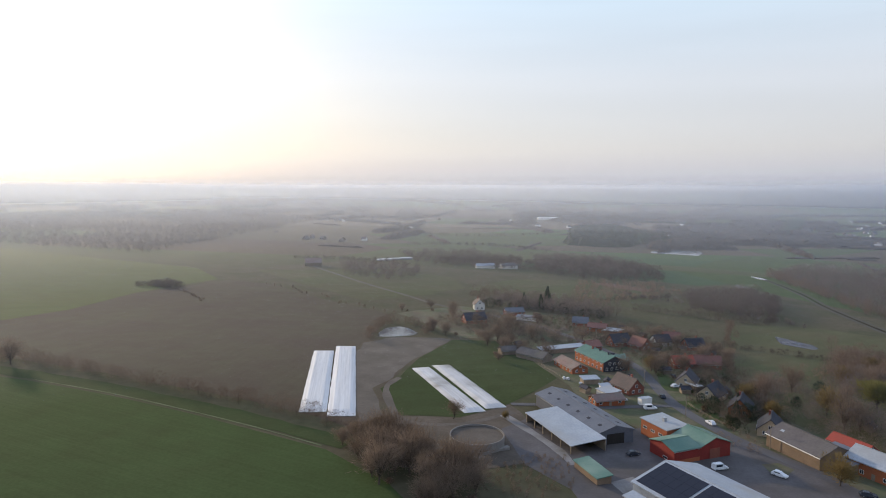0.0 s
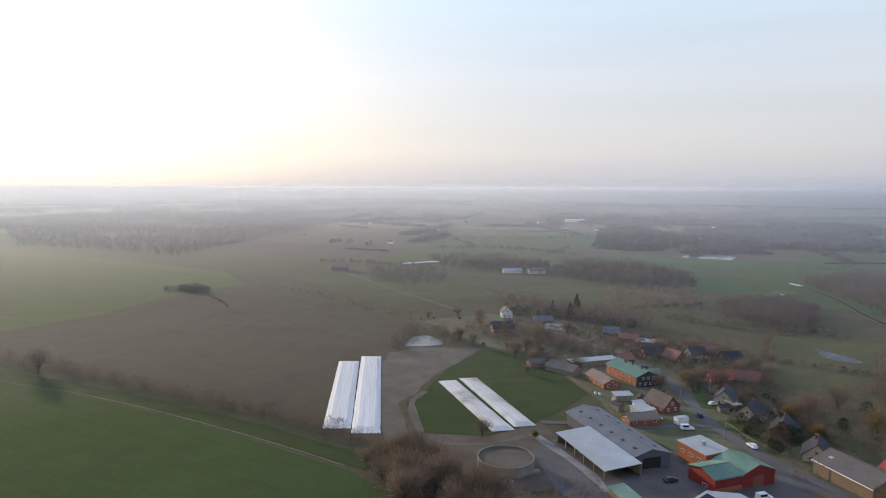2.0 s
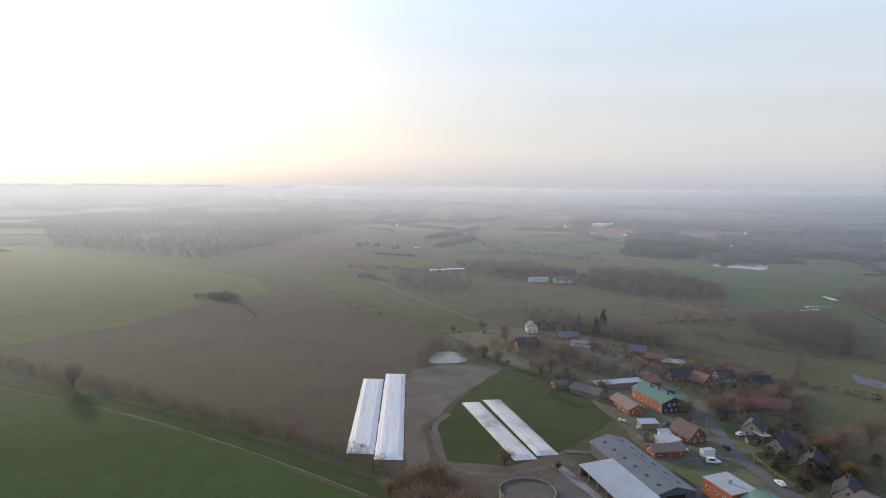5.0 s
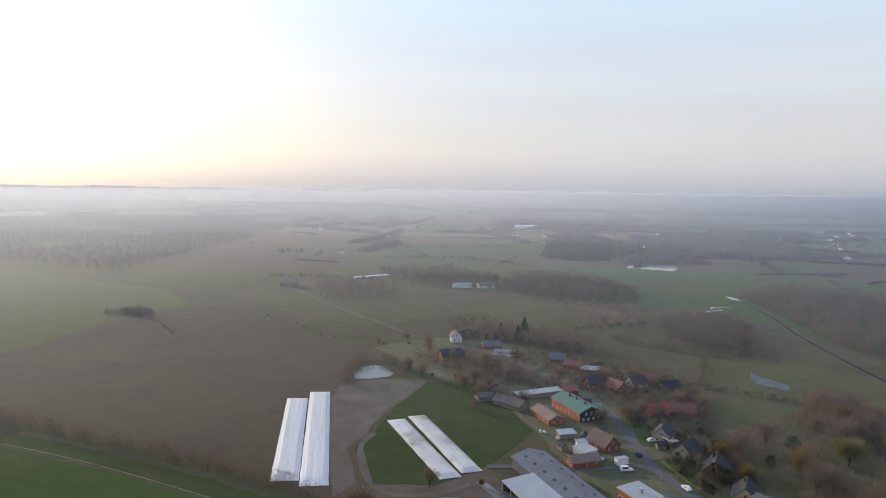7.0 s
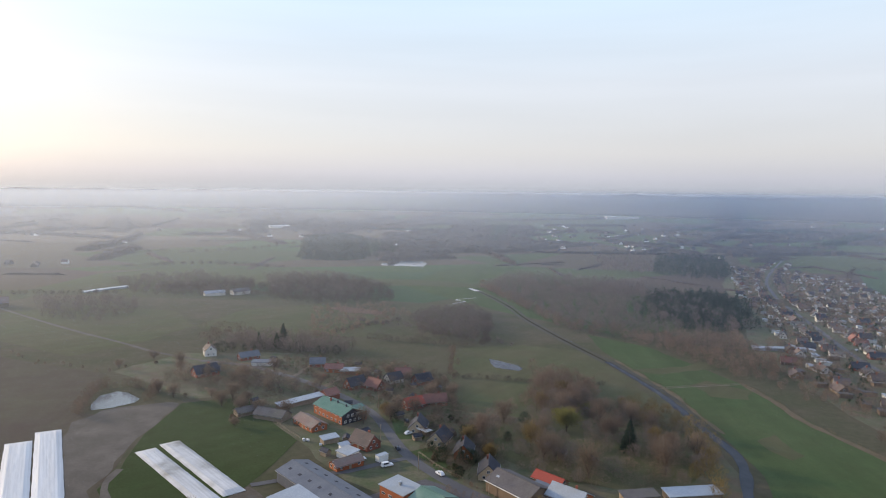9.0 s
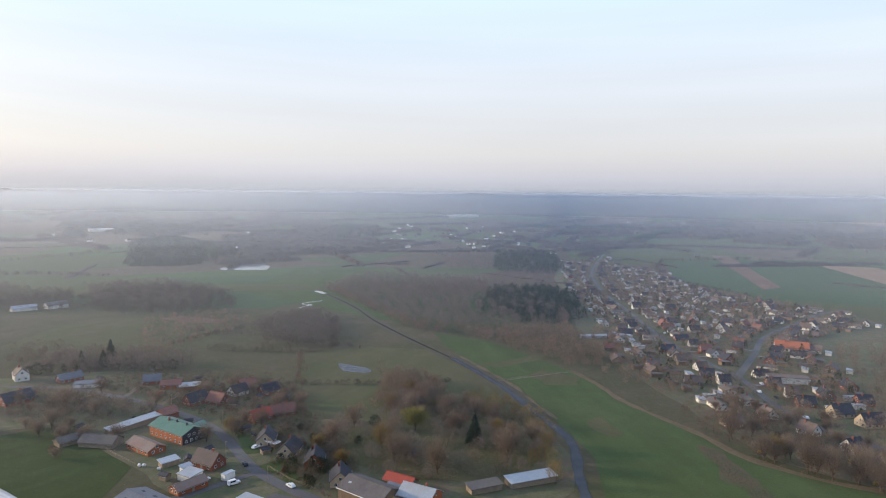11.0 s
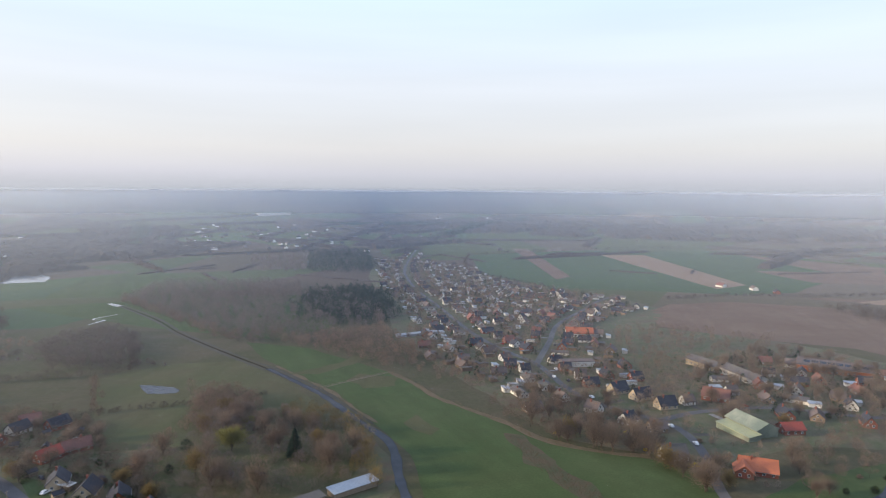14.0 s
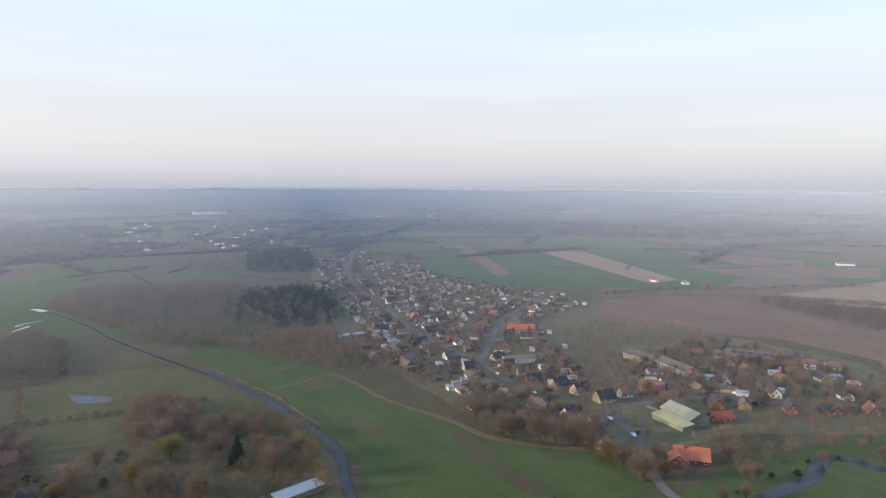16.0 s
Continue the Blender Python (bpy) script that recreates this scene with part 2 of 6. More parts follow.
FILM_WORN = surface("dirty_silage_film", (0.47, 0.45, 0.45), (0.64, 0.62, 0.62), 0.45, 5, 0.6, 0.1, wear=(0.26, 0.24, 0.22), turn=-110, stretch=(30, 0.8, 5), grain=0.15)
GRASS_DARK = crop_material("dark_grass", (0.05, 0.072, 0.028), (0.065, 0.08, 0.035), 20, 8, 0.2)
RIVER = water_material("river_water", (0.046, 0.05, 0.066), 0.06)
# darker copy of the river water, with shade put into its colour
DITCH = water_material("shaded_river_water", (0.04, 0.034, 0.026), 0.02)
# pale body colour adds to the mirror, imitating bright sky reflected in water
LAKE = water_material("sky_pale_lake_water", (0.3, 0.31, 0.33), 0.6)
POND = water_material("pond_water", (0.05, 0.055, 0.075), 0.34)
POOL = water_material("pool_water", (0.045, 0.052, 0.078), 0.16)
BARK = surface("bark", (0.075, 0.058, 0.045), (0.11, 0.09, 0.072), 1.0, 1.5, 0.2, 0.05)
TWIGS = leafy("bare_twigs", (0.16, 0.119, 0.091), (0.225, 0.169, 0.131))
TWIGS_RED = leafy("reddish_twigs", (0.165, 0.116, 0.09), (0.225, 0.162, 0.125))
BUDS = leafy("yellow_green_buds", (0.27, 0.245, 0.075), (0.21, 0.195, 0.06))
WILLOW = leafy("golden_buds", (0.21, 0.15, 0.065), (0.16, 0.115, 0.052))
FORSYTHIA = leafy("yellow_blossom", (0.55, 0.42, 0.03), (0.45, 0.34, 0.03))
NEEDLES = leafy("dark_needles", (0.028, 0.042, 0.028), (0.045, 0.062, 0.04))
EVERGREEN = leafy("evergreen_leaves", (0.035, 0.055, 0.022), (0.055, 0.075, 0.03))
BRICK_RED = surface("red_brick", (0.25, 0.082, 0.055), (0.2, 0.074, 0.055), 0.85, 3, 0.3, 0.02, vary=0.15)
BRICK_ORANGE = surface("orange_brick", (0.36, 0.115, 0.05), (0.29, 0.095, 0.048), 0.85, 3, 0.3, 0.02, vary=0.1)
BRICK_TAN = surface("tan_brick", (0.22, 0.155, 0.108), (0.175, 0.125, 0.09), 0.85, 3, 0.3, 0.02, vary=0.15)
RENDER_WHITE = surface("white_render", (0.72, 0.69, 0.65), (0.64, 0.61, 0.57), 0.8, 4, 0.4, 0.01, vary=0.08)
RENDER_CREAM = surface("cream_render", (0.50, 0.40, 0.28), (0.43, 0.34, 0.24), 0.8, 4, 0.4, 0.01, vary=0.1)
PAINT_RED = surface("red_barn_boards", (0.24, 0.032, 0.026), (0.19, 0.028, 0.022), 0.7, 3, 0.3, 0.02)
WOOD = surface("weathered_boards", (0.21, 0.165, 0.125), (0.28, 0.225, 0.17), 0.85, 2, 0.3, 0.03, vary=0.15)
TILE_RED = surface("red_roof_tiles", (0.215, 0.095, 0.075), (0.165, 0.082, 0.07), 0.8, 3, 0.4, 0.05, vary=0.2)
TILE_BRIGHT = surface("bright_red_roof_tiles", (0.31, 0.062, 0.045), (0.25, 0.06, 0.045), 0.8, 3, 0.4, 0.05, vary=0.1)
TILE_ORANGE = surface("orange_roof_tiles", (0.44, 0.14, 0.07), (0.36, 0.12, 0.07), 0.8, 3, 0.4, 0.05, vary=0.12)
TILE_BROWN = surface("brown_roof_tiles", (0.15, 0.11, 0.10), (0.11, 0.09, 0.085), 0.8, 3, 0.4, 0.05, vary=0.2)
TILE_DARK = surface("anthracite_roof_tiles", (0.030, 0.031, 0.044), (0.045, 0.046, 0.06), 0.75, 3, 0.4, 0.05, vary=0.2)
TILE_PINK = surface("faded_fibre_cement", (0.24, 0.155, 0.132), (0.19, 0.13, 0.115), 0.9, 3, 0.5, 0.03, wear=(0.2, 0.18, 0.16))
SHEET_GREEN = surface("green_sheet_metal", (0.07, 0.152, 0.12), (0.09, 0.178, 0.142), 0.5, 5, 0.5, 0.02, wear=(0.17, 0.24, 0.19))
SHEET_PALEGREEN = surface("pale_green_sheet", (0.13, 0.16, 0.128), (0.16, 0.19, 0.15), 0.6, 5, 0.5, 0.02, wear=(0.28, 0.29, 0.22))
SHEET_YELLOW = surface("yellowish_green_sheet", (0.30, 0.31, 0.17), (0.35, 0.35, 0.20), 0.6, 5, 0.5, 0.02, wear=(0.24, 0.25, 0.18))
SHEET_GREY = surface("grey_sheet_roof", (0.105, 0.112, 0.138), (0.14, 0.147, 0.172), 0.5, 5, 0.5, 0.02, vary=0.1)
SHEET_PALE = surface("pale_sheet_roof", (0.30, 0.335, 0.39), (0.37, 0.40, 0.45), 0.45, 5, 0.6, 0.02, wear=(0.28, 0.28, 0.28))
ETERNIT = surface("grey_fibre_cement", (0.105, 0.092, 0.094), (0.14, 0.124, 0.124), 0.9, 4, 0.6, 0.03, wear=(0.12, 0.11, 0.09))
CONCRETE = surface("grey_concrete", (0.19, 0.172, 0.16), (0.24, 0.22, 0.205), 0.85, 3, 0.4, 0.02)
TRIM_WHITE = surface("white_trim", (0.75, 0.74, 0.72), (0.68, 0.67, 0.65), 0.6, 2, 0.3, 0.0)
DARK = surface("painted_interior_shade", (0.025, 0.022, 0.02), (0.035, 0.03, 0.028), 0.9, 2, 0.4, 0.0)
SLURRY = surface("slurry_crust", (0.085, 0.068, 0.055), (0.12, 0.098, 0.082), 0.8, 5, 0.6, 0.05)
PANE = glass_dark("window_glass")
SOLAR = glass_dark("solar_glass", (0.018, 0.02, 0.032))
SOLAR.node_tree.nodes["Principled BSDF"].inputs["Specular IOR Level"].default_value = 0.15
STEEL = surface("galvanised_steel", (0.42, 0.43, 0.45), (0.5, 0.51, 0.53), 0.4, 1, 0.2, 0.0, 0.8)
RUBBER = surface("black_rubber", (0.02, 0.02, 0.021), (0.03, 0.03, 0.03), 0.8, 1, 0.1, 0.0)
CAR_WHITE = surface("white_car_paint", (0.75, 0.75, 0.77), (0.7, 0.7, 0.72), 0.25, 2, 0.5, 0.0)
CAR_DARK = surface("dark_car_paint", (0.03, 0.035, 0.05), (0.035, 0.04, 0.055), 0.25, 2, 0.5, 0.0)
CAR_RED = surface("red_car_paint", (0.3, 0.03, 0.025), (0.26, 0.03, 0.025), 0.25, 2, 0.5, 0.0)


# ---- land form ----
def land(x, y):
    """Height of the land: it falls gently to the river, lies level beyond it and rises to far low hills."""
    r = math.hypot(x, y)
    k = min(1.0, 900 / max(r, 1e-6))
    px, py = x * k, y * k
    z = (-2.874 * px - 2.673 * (py - 250) + 0.2375 * (px * px + (py - 250) ** 2) / 500) * 0.01
    s = min(1.0, max(0.0, (r - 1600) / 3100))
    s = s * s * (3 - 2 * s)
    return z * (1 - s) + (83 + 10 * x / max(r, 1.0)) * s


def mesh_of(name, bm, *mats):
    me = bpy.data.meshes.new(name)
    bm.to_mesh(me)
    bm.free()
    for m in mats:
        me.materials.append(m)
    return me


def part(name, bm, material, parent, label=""):
    """Links a bmesh (or a finished mesh) as one mesh object under a thing or a part."""
    me = bm if isinstance(bm, bpy.types.Mesh) else mesh_of(name, bm, material)
    ob = new(name, me)
    ob.parent = parent
    return tagged(ob, label)


def thing(name, x, y, turn, label, category, group="", z=None):
    ob = new(name)
    ob.matrix_basis = pose(x, y, land(x, y) if z is None else z, 0, 0, turn)
    return tagged(ob, label, category, group)


def sheet(name, outline, material, label, lift, step=18.0, ragged=0.0, kind="structure", category="field"):
    """A patch of land cover draped over the land form inside a closed outline."""
    bm = bmesh.new()
    bm.faces.new([bm.verts.new((x, y, 0)) for x, y in outline])
    bmesh.ops.triangulate(bm, faces=bm.faces[:])
    for _ in range(7):
        long = [e for e in bm.edges if e.calc_length() > step]
        if not long:
            break
        bmesh.ops.subdivide_edges(bm, edges=long, cuts=1)
        bmesh.ops.triangulate(bm, faces=[f for f in bm.faces if len(f.verts) > 3])
    rim = {v for e in bm.edges if e.is_boundary for v in e.verts}
    for v in bm.verts:
        if ragged and v in rim:
            w = noise.noise_vector(Vector((v.co.x / 14, v.co.y / 14, lift)))
            v.co.x += w.x * ragged
            v.co.y += w.y * ragged
        v.co.z = land(v.co.x, v.co.y) + lift
    bmesh.ops.recalc_face_normals(bm, faces=bm.faces[:])
    if bm.faces and sum(f.normal.z for f in bm.faces) < 0:
        bmesh.ops.reverse_faces(bm, faces=bm.faces[:])
    return tagged(new(name, mesh_of(name, bm, material)), label, category, "", kind)


def smooth_line(points, step=6.0):
    """Points along a rounded line through the given ones."""
    pts = [Vector(p) for p in points]
    pts = [2 * pts[0] - pts[1]] + pts + [2 * pts[-1] - pts[-2]]
    out = []
    for a, b, c, d in zip(pts, pts[1:], pts[2:], pts[3:]):
        n = max(2, int((c - b).length / step))
        for i in range(n):
            t = i / n
            out.append(0.5 * ((2 * b) + (c - a) * t + (2 * a - 5 * b + 4 * c - d) * t * t + (3 * b - a - 3 * c + d) * t ** 3))
    out.append(pts[-2])
    return out


def ribbon(name, points, width, material, label, lift, ragged=0.0, category="road", kind="structure", step=6.0, crown=0.0):
    """A strip of even width along a rounded line, draped over the land."""
    line = smooth_line(points, step)
    bm = bmesh.new()
    last = None
    for i, p in enumerate(line):
        d = (line[min(i + 1, len(line) - 1)] - line[max(i - 1, 0)]).normalized()
        side = Vector((-d.y, d.x))
        w = width / 2 + ragged * noise.noise(Vector((p.x / 11, p.y / 11, 3)))
        row = []
        for s in (-1, -0.33, 0.33, 1):
            q = p + side * w * s
            row.append(bm.verts.new((q.x, q.y, land(q.x, q.y) + lift + (crown if abs(s) < 0.5 else 0))))
        if last:
            for j in range(3):
                bm.faces.new((last[j], row[j], row[j + 1], last[j + 1]))
        last = row
    bmesh.ops.recalc_face_normals(bm, faces=bm.faces[:])
    if sum(f.normal.z for f in bm.faces) < 0:
        bmesh.ops.reverse_faces(bm, faces=bm.faces[:])
    return tagged(new(name, mesh_of(name, bm, material)), label, category, "", kind)


def ground_sheet():
    bm = bmesh.new()
    radii = [0, 60, 120, 180, 240, 300, 360, 420, 480, 540, 600, 680, 760, 840, 920, 1000, 1150, 1300, 1500, 1700, 1900, 2100, 2350, 2600, 2900, 3200, 3500, 3800, 4100, 4400, 4650, 4850]
    n = 144
    rings = []
    for r in radii:
        ring = []
        for i in range(n if r else 1):
            a = 2 * math.pi * i / n
            x, y = -r * math.sin(a), r * math.cos(a)
            z = land(x, y)
            if r > 2200:
                k = min(1, (r - 2200) / 1500)
                z += k * 4 * noise.fractal(Vector((x / 900, y / 900, 0.3)), 1, 2, 4)
            ring.append(bm.verts.new((x, y, z)))
        rings.append(ring)
    for a, b in zip(rings, rings[1:]):
        for i in range(n):
            j = (i + 1) % n
            if len(a) == 1:
                bm.faces.new((a[0], b[j], b[i]))
            else:
                bm.faces.new((a[i], a[j], b[j], b[i]))
    bmesh.ops.recalc_face_normals(bm, faces=bm.faces[:])
    if sum(f.normal.z for f in bm.faces) < 0:
        bmesh.ops.reverse_faces(bm, faces=bm.faces[:])
    for f in bm.faces:
        f.smooth = True
    return tagged(new("ground", mesh_of("ground", bm, LAND)), "wide flat farmland reaching hazy low hills", "ground", "", "structure")


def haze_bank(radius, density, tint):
    """One translucent shell added round the place to imitate distance haze, made thicker on the sun side to imitate
    glow; its thickness by height is kept in the second texture coordinate.
    """
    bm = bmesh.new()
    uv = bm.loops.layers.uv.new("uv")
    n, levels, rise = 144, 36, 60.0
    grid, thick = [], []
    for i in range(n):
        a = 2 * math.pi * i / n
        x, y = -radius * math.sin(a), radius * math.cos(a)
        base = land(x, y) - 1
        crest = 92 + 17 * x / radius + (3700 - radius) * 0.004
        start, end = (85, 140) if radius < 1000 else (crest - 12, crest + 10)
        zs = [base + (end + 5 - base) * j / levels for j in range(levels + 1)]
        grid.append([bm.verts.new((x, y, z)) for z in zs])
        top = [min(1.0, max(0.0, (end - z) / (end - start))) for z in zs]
        # extra thickness on the sun side stands in for the sun's glow in haze
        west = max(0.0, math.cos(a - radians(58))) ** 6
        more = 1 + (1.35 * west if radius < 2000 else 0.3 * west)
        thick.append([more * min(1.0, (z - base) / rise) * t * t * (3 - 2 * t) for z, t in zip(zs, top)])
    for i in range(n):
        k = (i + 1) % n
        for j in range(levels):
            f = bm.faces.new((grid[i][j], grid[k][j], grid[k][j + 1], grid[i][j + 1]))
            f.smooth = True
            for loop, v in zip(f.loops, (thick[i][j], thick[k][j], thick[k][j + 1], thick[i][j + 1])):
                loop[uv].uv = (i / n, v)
    return tagged(new("haze_bank", mesh_of("haze_bank", bm, haze_material("haze_shell_surface", density, tint))), "thin translucent shell imitating pale evening haze over the farmland", "haze", "", "stuff")


ground_sheet()
# shells imitate aerial haze; the farthest is tinted darker to meet the horizon sky
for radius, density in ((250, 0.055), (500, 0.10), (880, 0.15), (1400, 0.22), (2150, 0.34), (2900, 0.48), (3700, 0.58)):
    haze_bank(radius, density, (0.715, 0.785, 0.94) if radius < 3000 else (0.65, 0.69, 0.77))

# ---- land cover ----
sheet("wheat_field", [(-34, 181), (-60, 195), (-87, 209), (-120, 224), (-158, 238), (-260, 268), (-420, 300), (-420, 60), (-120, 40), (20, 60), (8, 120), (-14, 160)], WHEAT, "bright green field of young winter wheat", 0.06, 20)
sheet("ploughed_field", [(-27, 199), (-42, 209), (-68, 224), (-104, 238), (-146, 256), (-184, 269), (-250, 300), (-246, 345), (-231, 385), (-226, 461), (-190, 560), (-146, 540), (-90, 470), (-56, 436), (-34, 415), (-36, 375), (-40, 340), (-20, 330), (8, 345), (0, 305), (-16, 282), (-24, 245), (-16, 215)], SOIL, "dark brown ploughed field with fine drill rows", 0.05, 20, 1.5)
sheet("pasture_field", [(-246, 350), (-232, 390), (-228, 465), (-200, 560), (-250, 640), (-560, 770), (-900, 900), (-900, 420), (-420, 330), (-262, 306)], LEY, "pale green pasture in evening haze", 0.05, 40)
sheet("grass_field", [(-17, 215), (-24, 245), (-18, 262), (-10, 300), (6, 342), (38, 343), (44, 300), (50, 270), (36, 246), (25, 231), (6, 214)], GRASS_DARK, "green grass field beside the silage clamps", 0.07, 14, 1.0)
sheet("pasture_field", [(20, 560), (70, 640), (150, 660), (190, 560), (150, 480), (60, 500)], PASTURE, "green pasture behind the hamlet", 0.05, 30, 3)
sheet("pasture_field", [(-60, 470), (-130, 560), (-190, 640), (-60, 700), (10, 640), (20, 560), (-20, 500)], PASTURE, "grey-green pasture along the lane", 0.05, 30, 3)
sheet("pasture_field", [(60, 820), (260, 960), (420, 930), (380, 740), (345, 690), (260, 640), (120, 760)], WHEAT_FAR, "wide flat green meadow near the lake", 0.05, 40, 4)
sheet("pasture_field", [(120, 300), (160, 350), (195, 420), (250, 420), (285, 385), (262, 300), (225, 222), (190, 240), (150, 270)], PASTURE, "yellowish rough pasture above the river", 0.05, 18, 2)
sheet("pasture_field", [(295, 800), (301, 698), (318, 560), (352, 430), (420, 430), (500, 500), (567, 650), (578, 901), (560, 1010), (460, 1000)], MEADOW, "wide green meadow beyond the river", 0.09, 30, 4)
sheet("stubble_field", [(2750, 1200), (2780, 1020), (2760, 780), (2540, 790), (2605, 982)], SOIL_PALE, "pale field far across the plain", 0.3, 60, 4)
sheet("river_meadow", [(323, 268), (298, 212), (280, 155), (268, 128), (276, 62), (250, 42), (210, 70), (150, 110), (188, 143), (215, 170), (236, 208), (262, 260), (275, 300), (300, 380), (330, 440), (345, 380), (330, 300)], MEADOW, "lush green meadow along the river", 0.06, 16, 1.5)
sheet("pasture_field", [(240, 38), (290, 20), (350, -20), (400, -60), (380, -160), (250, -160), (180, -40), (190, 60)], MEADOW, "green meadow by the stream bend", 0.05, 25, 2)
sheet("ploughed_field", [(772, 211), (932, 68), (960, -60), (700, -200), (515, -54), (552, -54), (607, 14), (600, 90), (613, 175), (700, 215)], SOIL_RED, "reddish brown ploughed field behind the village", 0.06, 40, 2)
sheet("corn_field", [(900, 560), (1138, 740), (1330, 640), (1600, 420), (1500, 180), (1200, 60), (965, 100), (880, 190), (800, 290), (830, 400)], WHEAT_FAR, "green field strips on the plain", 0.05, 60, 4)
sheet("stubble_field", [(1324, 521), (1369, 435), (1009, 168), (946, 194)], SOIL_PALE, "pale tan stubble strip between green fields", 0.12, 40, 2)
sheet("stubble_field", [(866, 56), (1110, -100), (1130, -160), (960, -150), (839, -85), (862, -20)], SOIL_PALE, "pale tan field behind the wood", 0.13, 40, 2)
sheet("stubble_field", [(1505, 279), (1367, 3), (1165, 6), (1196, 52)], SOIL_RED, "brown strip between green fields", 0.14, 40, 2)
sheet("stubble_field", [(1201, 192), (1300, -110), (1140, -98), (1085, 90)], SOIL_RED, "brown field among green ones", 0.12, 40, 2)
sheet("stubble_field", [(1339, 749), (1338, 702), (957, 423), (913, 428)], SOIL_RED, "brown strip between green fields", 0.12, 40, 2)
sheet("garden_ground", [(280, 75), (276, 122), (302, 169), (358, 256), (419, 349), (600, 520), (761, 690), (980, 869), (1010, 800), (972, 618), (860, 520), (823, 405), (792, 281), (723, 204), (610, 180), (600, 60), (540, -40), (440, -70), (370, -40), (330, 30), (295, 45)], GARDEN, "village gardens with worn grass and beds", 0.06, 40, 4)
sheet("garden_ground", [(88, 170), (60, 225), (50, 270), (38, 345), (10, 350), (-30, 420), (10, 460), (80, 440), (120, 400), (150, 340), (140, 290), (150, 240), (190, 225), (225, 205), (205, 172), (180, 150), (130, 140)], GARDEN, "hamlet gardens with worn grass", 0.04, 20, 3)
sheet("farmyard", [(24, 175), (20, 204), (30, 216), (46, 190), (62, 208), (88, 214), (100, 192), (112, 168), (120, 130), (80, 120), (40, 130), (34, 160)], YARD, "worn concrete farmyard with dirt and puddles", 0.10, 12, 1.0, category="yard")
sheet("bare_ground", [(-26, 195), (-16, 214), (6, 213), (25, 230), (30, 215), (22, 204), (24, 176), (0, 165), (-14, 172)], DIRT, "bare earth round the slurry tank", 0.08, 10, 1.5, category="ground")

sheet("sedge_patch", [(264, 150), (267, 140), (256, 126), (249, 114), (238, 104), (236, 92), (226, 84), (221, 74), (217, 82), (224, 96), (228, 106), (236, 112), (238, 124), (250, 132)], SEDGE, "brown sedge strip in the wet meadow", 0.12, 2.0, 3.0, category="sedge")
sheet("bare_ground", [(-28, 202), (-38, 260), (-42, 325), (-30, 340), (-8, 346), (6, 344), (-4, 318), (-14, 285), (-22, 262), (-26, 245), (-20, 216)], DIRT_PALE, "trodden grey-brown earth between the clamps", 0.065, 8, 4.0, category="ground")
sheet("heath_patch", [(150, 632), (170, 640), (200, 596), (190, 580), (165, 600)], SOIL_RED, "reddish bare patch in the pasture", 0.10, 8, 3.0, category="field")
sheet("sedge_patch", [(318, 262), (300, 250), (285, 262), (292, 285), (310, 290)], PASTURE, "pale dry grass patch in the meadow", 0.10, 6, 3.0, category="grass")
sheet("sedge_patch", [(262, 205), (252, 180), (240, 178), (246, 200)], PASTURE, "pale dry grass patch in the meadow", 0.10, 6, 3.0, category="grass")
sheet("sedge_patch", [(225, 300), (245, 345), (268, 355), (258, 310), (240, 270)], PASTURE, "dry grass patch in the rough pasture", 0.10, 6, 3.0, category="grass")
sheet("concrete_pad", [(45.8, 165), (53.2, 169.2), (57, 161), (48, 156)], YARD_PALE, "blue-grey concrete pad beside the hall", 0.14, 4, 0.2, category="pad")
sheet("grass_island", [(95, 181.5), (101, 183), (103, 178), (98, 173.5), (94.5, 175)], GARDEN, "oval grass island in the yard", 0.16, 2, 0.5, category="grass")
ribbon("slab_path", [(22, 218), (27, 207.5), (31.5, 197.5), (36, 186), (38, 176)], 3.0, YARD_PALE, "broken pale concrete strip beside the shed", 0.15, 0.9, "pad", step=2)

# ---- roads ----
ribbon("main_road", [(114, 150), (110, 172), (105, 184), (98, 199), (93.5, 214), (90, 234), (90, 252), (91.5, 270), (92.5, 295), (88, 321), (78, 352), (66, 378), (47, 411), (20, 434)], 5.0, ASPHALT, "grey asphalt village road without markings", 0.14)
ribbon("far_lane", [(20, 434), (-8, 468), (-30, 505), (-62, 555), (-100, 620), (-150, 710)], 3.0, DIRT_PALE, "narrow lane between hazy fields", 0.12)
ribbon("side_road", [(90, 236), (76, 234), (62, 231), (46, 232), (26, 231)], 3.2, ASPHALT, "narrow asphalt farm lane", 0.13)
ribbon("driveway", [(69, 377), (78, 392), (86, 404)], 3.0, TRACK, "pale gravel driveway", 0.12)
ribbon("driveway", [(80, 349), (91, 362), (98, 372)], 3.0, TRACK, "pale gravel driveway", 0.12)
ribbon("farm_track", [(-16, 214), (-21, 236), (-22, 250), (-18, 262)], 2.8, DIRT_PALE, "earth track beside the silage clamps", 0.11, 1.2)
ribbon("farm_track", [(-16, 214), (-8, 206), (8, 208), (26, 222)], 2.4, DIRT_PALE, "earth track beside the silage clamps", 0.11, 1.2)
ribbon("field_track", [(-36, 184), (-60, 197.5), (-87, 211), (-120, 226), (-158, 240)], 0.7, VERGE, "thin pale track on the field edge", 0.11, 0.3)
ribbon("field_verge", [(-28, 186), (-56, 201), (-84, 215), (-118, 230), (-156, 244), (-260, 276)], 9.0, GRASS_DARK, "strip of darker green beside the hedge", 0.085, 1.5, "grass")
